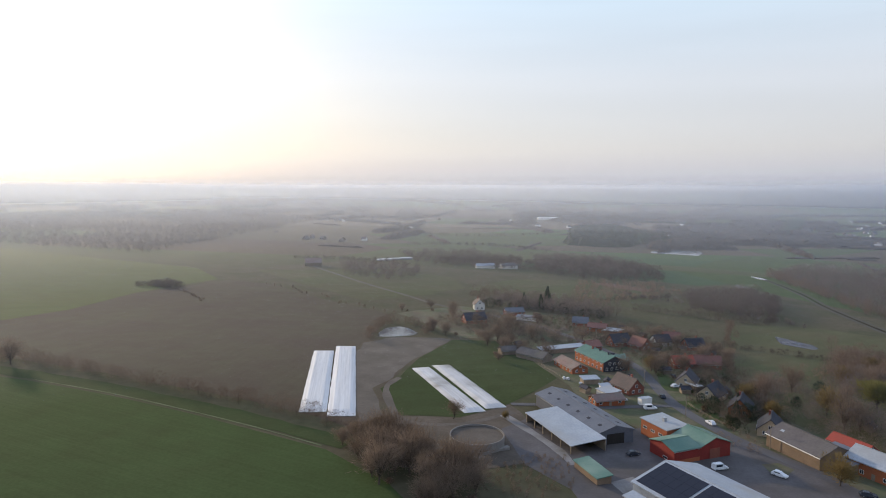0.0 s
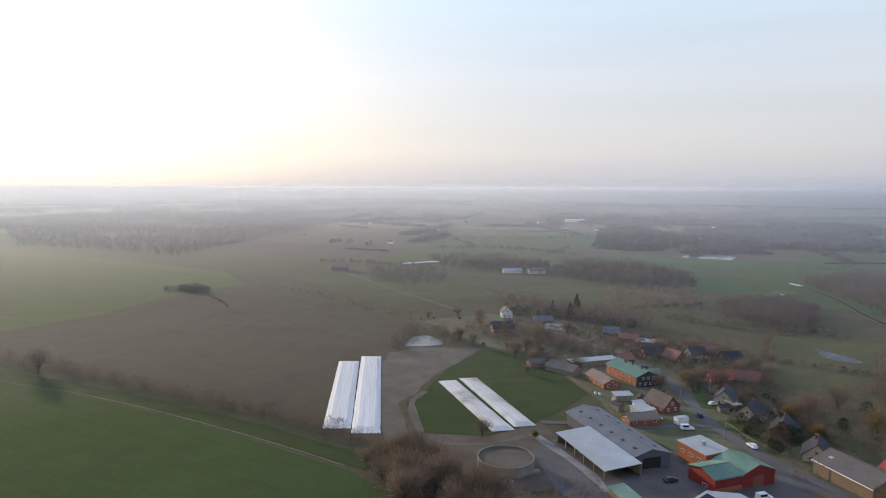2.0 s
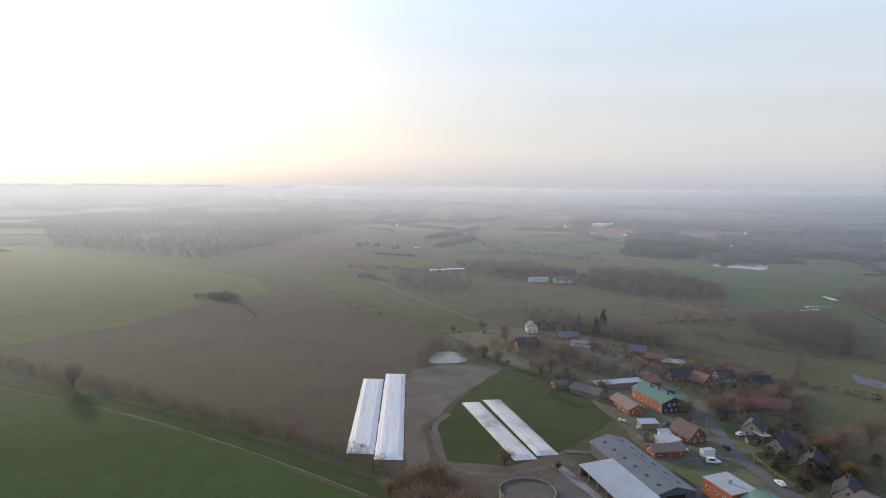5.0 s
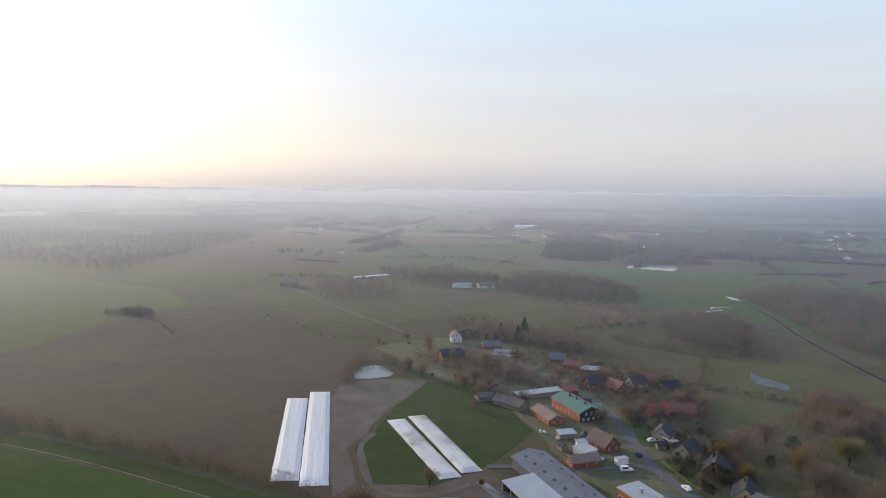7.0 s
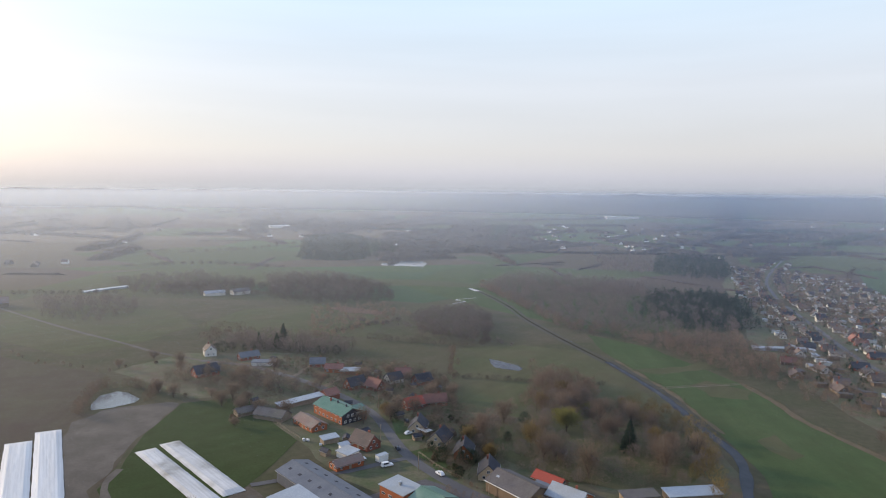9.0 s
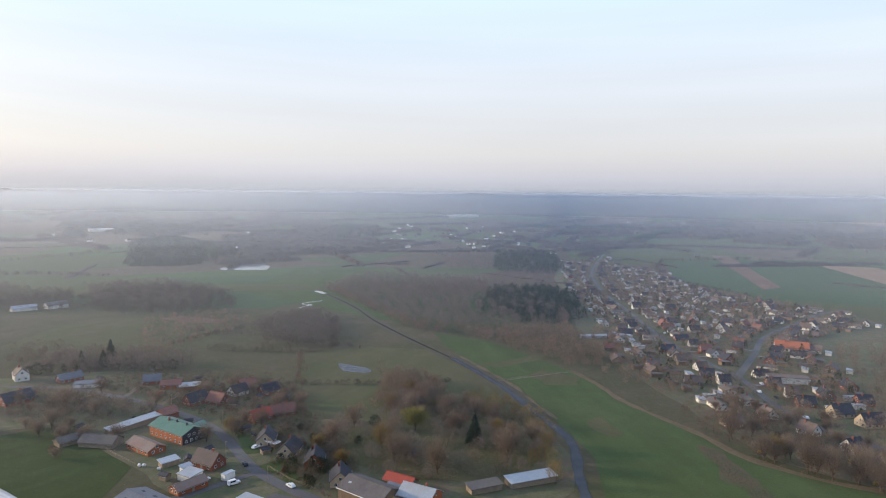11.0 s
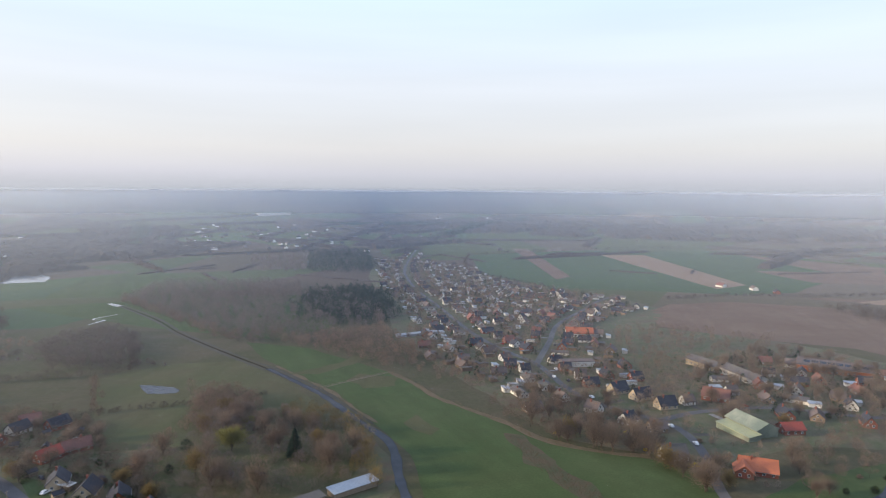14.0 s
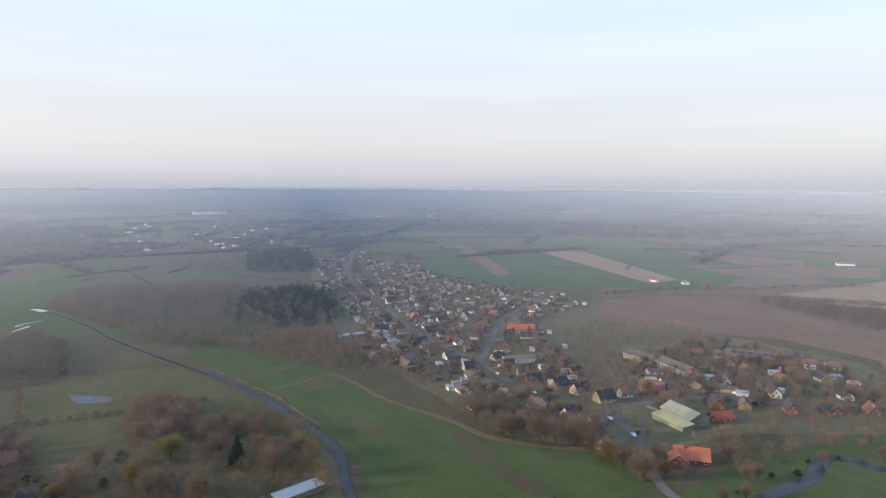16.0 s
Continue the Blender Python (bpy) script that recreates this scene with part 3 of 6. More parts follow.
ribbon("village_street", [(235, 25), (253, 43), (294, 60), (321, 77), (332, 96), (342, 133), (362, 160), (407, 204), (430, 241), (475, 302), (581, 415), (747, 591), (904, 728), (1290, 991)], 4.6, ASPHALT, "long straight asphalt village street", 0.14)
ribbon("village_street", [(407, 204), (486, 232), (564, 261), (659, 277), (787, 291), (880, 240)], 5.0, ASPHALT, "asphalt side street through the village", 0.15)
ribbon("village_street", [(330, 92), (345, 86), (362, 76), (392, 45), (404, 0), (424, -47), (440, -110)], 5.0, ASPHALT, "asphalt side street through the village", 0.15)
ribbon("meadow_path", [(265, 285), (290, 282), (323, 276)], 1.0, TRACK, "pale footpath across the meadow", 0.11)

# ---- water ----
ribbon("river", [(281, 352), (272, 318), (258, 272), (244, 240), (233, 214), (223, 191), (210, 175), (196, 162), (182, 147), (150, 110)], 4.3, RIVER, "narrow slate-blue river winding through meadows", 0.13, 1.0, "river", step=4)
ribbon("river", [(370, 724), (358, 660), (341, 591), (321, 530), (307, 475), (295, 422), (286, 377), (281, 352)], 1.7, DITCH, "narrow river between eroded banks, coloured dark as if shaded", 0.125, 0.6, "river", step=4)
# dark strips: brown bank earth with the bank's shade put into the colour
ribbon("river_bank", [(368, 722), (355.5, 661), (338, 592), (318, 531), (304, 476), (292, 423), (283, 378), (277, 350)], 2.6, BANK, "eroded earth bank of the river, coloured dark for its shade", 0.16, 1.0, "bank", step=4)
ribbon("river_bank", [(373, 722), (361, 659), (344, 590), (324, 529), (310, 474), (298, 421), (289, 376), (285, 352), (276, 317), (262, 271), (248, 239), (237, 213)], 2.4, BANK, "eroded earth bank of the river, coloured dark for its shade", 0.16, 1.2, "bank", step=4)
ribbon("river_bank", [(290, 353), (280, 318), (266, 272), (251, 240), (240, 213)], 2.4, REED, "dry reed margin of the river", 0.11, 2.0, "bank", step=4)
sheet("river_bend", [(365, 722), (373, 722), (376, 738), (374, 752), (369, 754), (366, 740)], LAKE, "bright bend of the river below the wood", 0.17, 6, 1.5, category="river")
ribbon("oxbow", [(290, 630), (300, 636), (312, 644), (306, 652), (310, 660), (324, 664), (338, 668)], 2.4, LAKE, "thin bright oxbow water in the meadow", 0.17, 1.2, "water", step=3)
ribbon("stream", [(400, -100), (350, -62), (318, -38), (325, -25), (320, -16), (305, -12), (289, -9), (270, 2), (245, 12)], 6.5, RIVER, "pale blue stream bend in the meadow", 0.13, 0.8, "river", step=3)
sheet("pond", [(205, 384), (210, 374), (215, 362), (213, 352), (208, 348), (202, 354), (197, 361), (200, 373)], POOL, "small pale pond in the pasture", 0.14, 5, 0.8, category="pond")
sheet("pond", [(-35, 343), (-26, 344), (-16, 350), (-14, 356), (-20, 370), (-26, 374), (-33, 368), (-36, 354)], POND, "pale pond beside the ploughed field", 0.14, 5, 0.8, category="pond")
sheet("lake", [(340, 1032), (370, 1015), (406, 1002), (428, 1040), (436, 1075), (410, 1090), (371, 1080), (352, 1060)], LAKE, "bright lake below dark woods", 0.16, 20, 6, category="lake")
ribbon("reed_belt", [(326, 278), (310, 240), (295, 212), (280, 158), (269, 130), (270, 100), (278, 80)], 4.5, REED, "rusty brown reed belt along the meadow edge", 0.16, 1.8, "reed", step=4)


# ---- silage clamps ----
def silage_clamp(ax, ay, bx, by, width, film=None, group="silage clamps"):
    """A long low heap under white film, held down by tyres; from its near end to its far end."""
    d = Vector((bx - ax, by - ay))
    ob = thing("silage_clamp", (ax + bx) / 2, (ay + by) / 2, 0, "long low silage heap covered with wrinkled white film", "silage clamp", group)
    bm = bmesh.new()
    n, mcount = 60, 10
    u = d.normalized()
    v = Vector((-u.y, u.x))
    grid = []
    for i in range(n + 1):
        row = []
        for j in range(mcount + 1):
            s, w = (i / n - 0.5) * d.length, (j / mcount - 0.5) * width
            w += 0.18 * noise.noise(Vector((s / 6, w, ax))) if j in (0, mcount) else 0
            p = u * s + v * w
            edge = min(1, min(i, n - i) / 3) * min(1, min(j, mcount - j) / 2)
            wave = 0.12 * noise.noise(Vector((w * 1.3, s / 9, ax))) + 0.05 * noise.noise(Vector((s, w, 4)))
            h = 0.2 + edge * (0.65 + wave)
            x, y = p.x + (ax + bx) / 2, p.y + (ay + by) / 2
            row.append(bm.verts.new((p.x, p.y, land(x, y) - land((ax + bx) / 2, (ay + by) / 2) + h)))
        grid.append(row)
    for a, b in zip(grid, grid[1:]):
        for j in range(mcount):
            bm.faces.new((a[j], a[j + 1], b[j + 1], b[j]))
    rim = [e for e in bm.edges if e.is_boundary]
    low = bmesh.ops.extrude_edge_only(bm, edges=rim)
    for w in [g for g in low["geom"] if isinstance(g, bmesh.types.BMVert)]:
        w.co.z -= 0.5
    bmesh.ops.recalc_face_normals(bm, faces=bm.faces[:])
    part("film", bm, film or FILM, ob)
    return ob


silage_clamp(-44.8, 214, -58, 305, 9.6)
silage_clamp(-34.4, 210.8, -49, 316.5, 9.8)
silage_clamp(12, 220, -9.7, 279.3, 8.3, FILM_WORN)
silage_clamp(20, 225.6, -0.6, 285.2, 8.3, FILM_WORN)


# ---- buildings ----
def box(bm, x0, y0, z0, x1, y1, z1):
    v = [bm.verts.new(p) for p in ((x0, y0, z0), (x1, y0, z0), (x1, y1, z0), (x0, y1, z0), (x0, y0, z1), (x1, y0, z1), (x1, y1, z1), (x0, y1, z1))]
    for q in ((3, 2, 1, 0), (4, 5, 6, 7), (0, 1, 5, 4), (1, 2, 6, 5), (2, 3, 7, 6), (3, 0, 4, 7)):
        bm.faces.new([v[i] for i in q])
    return v


def boxed(*spans):
    bm = bmesh.new()
    for s in spans:
        box(bm, *s)
    return bm


def gable_shell(length, width, eave, rise, base=-1.5):
    """Walls with two gables, the ridge along x."""
    bm = bmesh.new()
    a, b = length / 2, width / 2
    ends = []
    for x in (-a, a):
        ends.append([bm.verts.new(p) for p in ((x, -b, base), (x, b, base), (x, b, eave), (x, 0, eave + rise), (x, -b, eave))])
    bm.faces.new(ends[0][::-1])
    bm.faces.new(ends[1])
    for i in range(5):
        j = (i + 1) % 5
        bm.faces.new((ends[0][i], ends[0][j], ends[1][j], ends[1][i]))
    bmesh.ops.recalc_face_normals(bm, faces=bm.faces[:])
    return bm


def roof_slope(length, width, eave, rise, side, over=0.45, end=0.4, thick=0.22, ridge=0.0):
    """One slab of a pitched roof; side is -1 or 1."""
    bm = bmesh.new()
    run = width / 2
    slope = rise / run
    prof = [(0, eave + rise + 0.02), (side * (run + over), eave - slope * over + 0.02)]
    vs = []
    for x in (-length / 2 - end, length / 2 + end):
        for y, z in prof:
            vs.append((x, y, z))
        for y, z in prof[::-1]:
            vs.append((x, y, z + thick))
    v = [bm.verts.new(p) for p in vs]
    for q in ((0, 1, 2, 3), (7, 6, 5, 4), (0, 4, 5, 1), (1, 5, 6, 2), (2, 6, 7, 3), (3, 7, 4, 0)):
        bm.faces.new([v[i] for i in q])
    bmesh.ops.recalc_face_normals(bm, faces=bm.faces[:])
    return bm


def window_mesh_pair(w, h):
    """Frame ring and pane, facing -y."""
    t, d = 0.09, 0.10
    frame_bm = boxed((-w / 2, -d / 2, 0, -w / 2 + t, d / 2, h), (w / 2 - t, -d / 2, 0, w / 2, d / 2, h), (-w / 2 + t, -d / 2, 0, w / 2 - t, d / 2, t), (-w / 2 + t, -d / 2, h - t, w / 2 - t, d / 2, h), (-0.035, -d / 2, t, 0.035, d / 2, h - t))
    pane_bm = boxed((-w / 2 + t, -0.03, t, w / 2 - t, 0.03, h - t))
    return mesh_of("window_frame", frame_bm, TRIM_WHITE), mesh_of("pane", pane_bm, PANE)


WINDOW_KINDS = {"small": window_mesh_pair(1.2, 1.25), "wide": window_mesh_pair(2.0, 1.35), "barn": window_mesh_pair(1.8, 0.9), "tall": window_mesh_pair(1.7, 2.1)}
DOOR_MESH = mesh_of("door", boxed((-0.5, -0.06, 0, 0.5, 0.06, 2.05)), WOOD)
CHIMNEY_MESH = mesh_of("chimney", boxed((-0.35, -0.35, -1.2, 0.35, 0.35, 1.0), (-0.42, -0.42, 1.0, 0.42, 0.42, 1.15)), BRICK_RED)


WHOLE_WINDOW = mesh_of("window", boxed((-0.6, -0.05, 0, -0.48, 0.05, 1.25), (0.48, -0.05, 0, 0.6, 0.05, 1.25), (-0.48, -0.05, 0, 0.48, 0.05, 0.1), (-0.48, -0.05, 1.15, 0.48, 0.05, 1.25), (-0.48, -0.03, 0.1, 0.48, 0.03, 1.15)), TRIM_WHITE, PANE)
for poly in list(WHOLE_WINDOW.polygons)[24:]:
    poly.material_index = 1


def window(parent, kind, x, y, z, turn, whole=False):
    """A window in a wall; turn 0 faces -y, 90 faces +x."""
    if whole:
        return fit_in(parent, "window", WHOLE_WINDOW, x, y, z, turn)
    f, p = WINDOW_KINDS[kind]
    ob = part("window", f, None, parent)
    ob.matrix_basis = pose(x, y, z, 0, 0, turn)
    part("pane", p, None, ob)
    return ob


def fit_in(parent, name, mesh, x, y, z, turn=0, label=""):
    ob = part(name, mesh, None, parent, label)
    ob.matrix_basis = pose(x, y, z, 0, 0, turn)
    return ob


def house(name, x, y, turn, length, width, eave, rise, wall_mat, roof_mat, label, category="house", group="", storeys=1, chimney=True, windows=True, z=None, over=0.45, far=False):
    """A gabled building with its ridge along its own x."""
    ob = thing(name, x, y, turn, label, category, group, z)
    part("wall", gable_shell(length, width, eave, rise), wall_mat, ob)
    part("roof_slope", roof_slope(length, width, eave, rise, -1, over), roof_mat, ob)
    part("roof_slope", roof_slope(length, width, eave, rise, 1, over), roof_mat, ob)
    part("ridge_cap", boxed((-length / 2 - 0.4, -0.16, eave + rise + 0.12, length / 2 + 0.4, 0.16, eave + rise + 0.34)), roof_mat, ob)
    for s in () if far else (-1, 1):
        part("gutter", boxed((-length / 2 - 0.4, s * (width / 2 + over) - 0.07, eave - over * rise * 2 / width - 0.06, length / 2 + 0.4, s * (width / 2 + over) + 0.07, eave - over * rise * 2 / width + 0.06)), STEEL, ob)
    if chimney:
        fit_in(ob, "chimney", CHIMNEY_MESH, length * 0.18, width * 0.08, eave + rise)
    if windows:
        for s, turn_w in ((-1, 0), (1, 180)):
            count = 2 if far else max(2, int(length / 3.2))
            for i in range(count):
                px = (i + 0.5) / count * length - length / 2
                for st in range(storeys):
                    if st == 0 and i == count // 2 and s < 0:
                        fit_in(ob, "door", DOOR_MESH, px, s * width / 2, 0.05)
                    else:
                        window(ob, "small", px, s * (width / 2 + 0.02), 0.95 + 2.7 * st, turn_w, far)
        for s, turn_w in ((-1, -90), (1, 90)):
            for py in (-width * 0.22, width * 0.22):
                window(ob, "small", s * (length / 2 + 0.02), py, 0.95, turn_w, far)
            window(ob, "small", s * (length / 2 + 0.02), 0, eave + 0.35, turn_w, far)
    return ob


def flat_roofed(name, x, y, turn, length, width, height, wall_mat, roof_mat, label, category="building", group="", fall=0.4, over=0.4):
    """A block under a slightly falling single-pitch roof; the low side is at -y."""
    ob = thing(name, x, y, turn, label, category, group)
    a, b = length / 2, width / 2
    bm = boxed((-a, -b, -1.5, a, b, height - fall))
    for v in bm.verts:
        if v.co.z > 0 and v.co.y > 0:
            v.co.z = height
    part("wall", bm, wall_mat, ob)
    bm = boxed((-a - over, -b - over, 0, a + over, b + over, 0.25))
    for v in bm.verts:
        v.co.z += height - fall + 0.02 + fall * (v.co.y + b) / width
    part("roof", bm, roof_mat, ob)
    return ob

# farm: great hall with a lean-to
hall = house("machine_hall", 48.3, 213.4, -70.7, 41, 13.2, 4.4, 1.9, SHEET_GREY, SHEET_GREY, "large grey sheet-metal machine hall with a gable opening painted dark", "hall", chimney=False, windows=False)
# near-black slab on the closed gable imitates the shade inside an opening
fit_in(hall, "hall_opening", mesh_of("hall_opening", boxed((-3.2, -0.05, 0, 3.2, 0.05, 3.8)), DARK), 20.5, 0, 0.0, 90)
lean = thing("lean_to", 39.8, 199.9, -70.7, "open lean-to shed under a pale sheet roof", "shed")
bm = boxed((-15.2, -6.4, 3.1, 15.2, 6.0, 3.3))
for v in bm.verts:
    v.co.z += (v.co.y + 6.6) / 12.8 * 0.9
part("roof", bm, SHEET_PALE, lean)
for i in range(6):
    part("post", boxed((-14.6 + i * 5.8, -6.2, -1.5, -14.3 + i * 5.8, -5.9, 3.15)), WOOD, lean)
part("back_wall", boxed((-15, 5.7, -1.5, 15, 5.9, 3.9)), WOOD, lean)
part("end_wall", boxed((-15, -5.8, -1.5, -14.8, 5.7, 3.2)), WOOD, lean)

# red barn
barn = house("red_barn", 80.6, 190.3, 112.5, 11, 12.4, 4.2, 2.3, PAINT_RED, SHEET_GREEN, "red boarded barn with a green sheet-metal roof", "barn", chimney=False, windows=False)
wing = house("barn_wing", 70.6, 185.6, 22.5, 9.6, 10.4, 4.1, 1.4, PAINT_RED, SHEET_GREEN, "red boarded barn wing with a green sheet roof", "barn", chimney=False, windows=False, over=0.3)
annex = flat_roofed("brick_annex", 72.6, 200.5, -67.5, 12, 8.6, 5.8, BRICK_ORANGE, SHEET_PALE, "orange brick annex with a white flat roof", "annex")
# solar hall
solar = house("solar_hall", 66.7, 148.9, -62.7, 30, 23.5, 4.4, 3.2, SHEET_PALE, SHEET_PALE, "white-roofed hall carrying dark solar panels", "hall", chimney=False, windows=False)
for i in range(2):
    for row in range(3):
        for col in range(6):
            x0, y0 = -14.4 + i * 14.6 + col * 2.3, -11.2 + row * 3.45
            bm = boxed((x0, y0, 0, x0 + 2.26, y0 + 3.4, 0.1))
            for v in bm.verts:
                v.co.z += 4.4 + 3.2 * (1 + v.co.y / 11.75) + 0.27
            part("solar_panel", bm, SOLAR, solar)
flat_roofed("cart_shed", 53.2, 141.5, -62.7, 26, 3.0, 2.6, WOOD, SHEET_PALE, "low lean-to with a pale roof beside the hall", "shed")
flat_roofed("green_shed", 42, 169.5, -72, 12, 4.4, 2.4, BRICK_TAN, SHEET_GREEN, "small low shed with a green roof", "shed")
long_barn = house("long_barn", 113.4, 189.5, -73, 20, 12.5, 4.4, 2.6, BRICK_TAN, ETERNIT, "long tan brick barn with a grey fibre-cement roof", "barn", chimney=False, windows=False)
house("brick_house", 126, 176, -65, 13, 10, 4.4, 2.6, BRICK_ORANGE, SHEET_PALE, "orange brick house with a pale roof", "house")
house("red_roofed_shed", 128, 191, -68, 12, 6, 3.6, 1.8, BRICK_TAN, TILE_BRIGHT, "low shed with a bright red tiled roof", "shed", chimney=False)
green_hall = house("green_roofed_hall", 75.1, 296.5, 110, 24, 12, 4.8, 2.4, BRICK_ORANGE, SHEET_GREEN, "orange brick hall with a green sheet roof", "hall", storeys=2)
house("pink_roofed_barn", 59.5, 287, -72, 17, 8, 2.6, 1.8, BRICK_ORANGE, TILE_PINK, "low brick barn with a faded pink roof", "barn", chimney=False)
flat_roofed("long_shed", 62, 322, 21, 26, 5, 2.8, WOOD, SHEET_PALE, "long low shed with a pale weathered roof", "shed")
# slurry tank
tank = thing("slurry_tank", 11, 190, 0, "round open concrete slurry tank with a dark crust", "tank")
bm = bmesh.new()
n = 48
ring = [[bm.verts.new((r * math.cos(2 * math.pi * i / n), r * math.sin(2 * math.pi * i / n), z)) for i in range(n)] for r, z in ((8.5, -1.5), (8.5, 3.2), (8.2, 3.2), (8.2, 0))]
for a, b in zip(ring, ring[1:]):
    for i in range(n):
        bm.faces.new((a[i], a[(i + 1) % n], b[(i + 1) % n], b[i]))
part("tank_wall", bm, CONCRETE, tank)
bm = bmesh.new()
bm.faces.new([bm.verts.new((8.21 * math.cos(2 * math.pi * i / n), 8.21 * math.sin(2 * math.pi * i / n), 2.6)) for i in range(n)])
part("slurry", bm, SLURRY, tank)

flat_roofed("grey_shed", 120, 182.5, -68, 12, 9, 4.2, BRICK_TAN, SHEET_GREY, "low grey-roofed shed between brick barns", "shed", "", 1.0)

bm = gable_shell(0.12, 11.8, 4.6, 2.3, 0.0)
bm.transform(Matrix.Translation((-12.07, 0, 0.2)))
part("gable_cladding", bm, TILE_DARK, green_hall, "slate-grey gable cladding")
for py, pz in ((-4, 1), (-1.3, 1), (1.4, 1), (4.1, 1), (-2.6, 3.4), (0, 3.4), (2.6, 3.4)):
    window(green_hall, "small", -12.2, py, pz, -90)
house("hall_wing", 83.2, 291.5, 20, 5, 9, 4.7, 1.9, BRICK_ORANGE, SHEET_GREEN, "orange brick wing with a green sheet roof", "hall", chimney=False)
house("red_brown_barn", 78.5, 327, 21, 8, 7, 3.2, 2.2, BRICK_RED, TILE_RED, "red-brown brick barn at the shed's end", "barn", chimney=False, windows=False)

# fittings of the farm buildings
for side in (-1, 1):
    for i in range(6):
        bm = boxed((-17 + i * 6.6, -0.5, 0, -15.6 + i * 6.6, 0.5, 0.06))
        for v in bm.verts:
            v.co.y += side * 3.4
            v.co.z += 4.4 + 1.9 * (1 - abs(v.co.y) / 6.6) + 0.25
        part("skylight", bm, TILE_DARK, hall, "dark roof light")
part("vent", boxed((-0.5, -0.5, 5.6, 0.5, 0.5, 7.0), (-0.6, -0.6, 7.0, 0.6, 0.6, 7.15)), STEEL, annex)
for i in range(3):
    window(annex, "barn", -4 + i * 3.6, -4.32, 2.6, 0)
part("brick_plinth", boxed((-4.9, -5.26, -1.2, 4.9, -5.2, 1.3)), BRICK_ORANGE, wing, "orange brick base wall")
window(wing, "barn", -4.84, -1.5, 0.6, -90)
part("barn_gate", boxed((-5.58, -2.0, 0, -5.5, 2.0, 3.2)), BRICK_RED, barn, "brick-red boarded gate")
part("eave_trim", boxed((-10.4, -6.95, 4.1, 10.4, -6.7, 4.3)), TRIM_WHITE, long_barn, "pale eave trim")
bm = boxed((-7.5, -3.6, 0, -6.2, -2.8, 0.06))
for v in bm.verts:
    v.co.z += 4.4 + 2.6 * (1 + v.co.y / 6.25) + 0.25
part("skylight", bm, SHEET_PALE, long_barn, "pale translucent skylight")
for px in (-8, -1, 5):
    fit_in(green_hall, "vent_pipe", mesh_of("vent_pipe", boxed((-0.25, -0.25, -0.6, 0.25, 0.25, 1.3)), TILE_DARK), px, 0.6, 7.1)

# ---- trees ----
def tapered(bm, a, b, ra, rb, sides=5):
    """A tapered limb from a to b."""
    a, b = Vector(a), Vector(b)
    q = (b - a).to_track_quat('Z', 'Y')
    rows = []
    for p, r in ((a, ra), (b, rb)):
        rows.append([bm.verts.new(p + q @ Vector((r * math.cos(2 * math.pi * i / sides), r * math.sin(2 * math.pi * i / sides), 0))) for i in range(sides)])
    for i in range(sides):
        j = (i + 1) % sides
        bm.faces.new((rows[0][i], rows[0][j], rows[1][j], rows[1][i]))
    bm.faces.new(rows[1])


def blades(rng, bases, aims, length, width):
    """Thin triangles from many base points towards many aims, as vertices and faces."""
    n = len(bases)
    aims = aims / np.maximum(np.linalg.norm(aims, axis=1, keepdims=True), 1e-6)
    side = np.cross(aims, rng.normal(size=(n, 3)))
    side /= np.maximum(np.linalg.norm(side, axis=1, keepdims=True), 1e-6)
    ln = length * rng.uniform(0.6, 1.4, (n, 1))
    wd = width * rng.uniform(0.6, 1.4, (n, 1)) / 2
    v = np.stack([bases - side * wd, bases + side * wd, bases + aims * ln], 1).reshape(-1, 3)
    return v


def tri_mesh(name, verts, *mats):
    me = bpy.data.meshes.new(name)
    n = len(verts) // 3
    me.from_pydata(verts.tolist(), [], np.arange(n * 3).reshape(n, 3).tolist())
    for m in mats:
        me.materials.append(m)
    return me


def broad_tree(seed, height, spread, twig_mat, twigs=900, fat=0.10):
    """Trunk with limbs, and a crown of fine twigs, of a leafless or budding broadleaf tree."""
    rng = np.random.default_rng(seed)
    bm = bmesh.new()
    fork = height * rng.uniform(0.08, 0.15)
    lean = rng.normal(0, 0.25, 2)
    top = Vector((lean[0], lean[1], fork))
    tapered(bm, (0, 0, -0.5), top, height * 0.028, height * 0.02, 7)
    tips = []
    for i in range(9):
        a = 2 * math.pi * (i + rng.uniform(-0.3, 0.3)) / 9 * 2
        out = spread * rng.uniform(0.25, 0.75) * (0.35 if i > 6 else 1)
        end = top + Vector((math.cos(a) * out, math.sin(a) * out, (height - fork) * rng.uniform(0.45, 0.85)))
        mid = top.lerp(end, 0.5) + Vector((0, 0, height * 0.04))
        tapered(bm, top, mid, height * 0.013, height * 0.008, 4)
        tapered(bm, mid, end, height * 0.008, height * 0.003, 3)
        tips += [mid, end]
        for k in range(3):
            fro = mid.lerp(end, rng.uniform(0, 0.9))
            to = fro + Vector(rng.normal(0, spread * 0.22, 3)) + Vector((0, 0, height * 0.08))
            tapered(bm, fro, to, height * 0.005, height * 0.002, 3)
            tips.append(to)
    trunk = mesh_of("trunk", bm, BARK)
    tips = np.array([tuple(t) for t in tips])
    home = tips[rng.integers(0, len(tips), twigs)]
    base = home + rng.normal(0, spread * 0.24, (twigs, 3)) * (1, 1, 0.75)
    base[:, 2] = np.clip(base[:, 2], fork * 0.8, height * 0.97)
    centre = np.array((lean[0], lean[1], fork + (height - fork) * 0.25))
    aim = (base - centre) + rng.normal(0, spread * 0.3, (twigs, 3)) + (0, 0, height * 0.06)
    crown = tri_mesh("crown", blades(rng, base, aim, height * 0.12, fat * 2), twig_mat)
    return trunk, crown


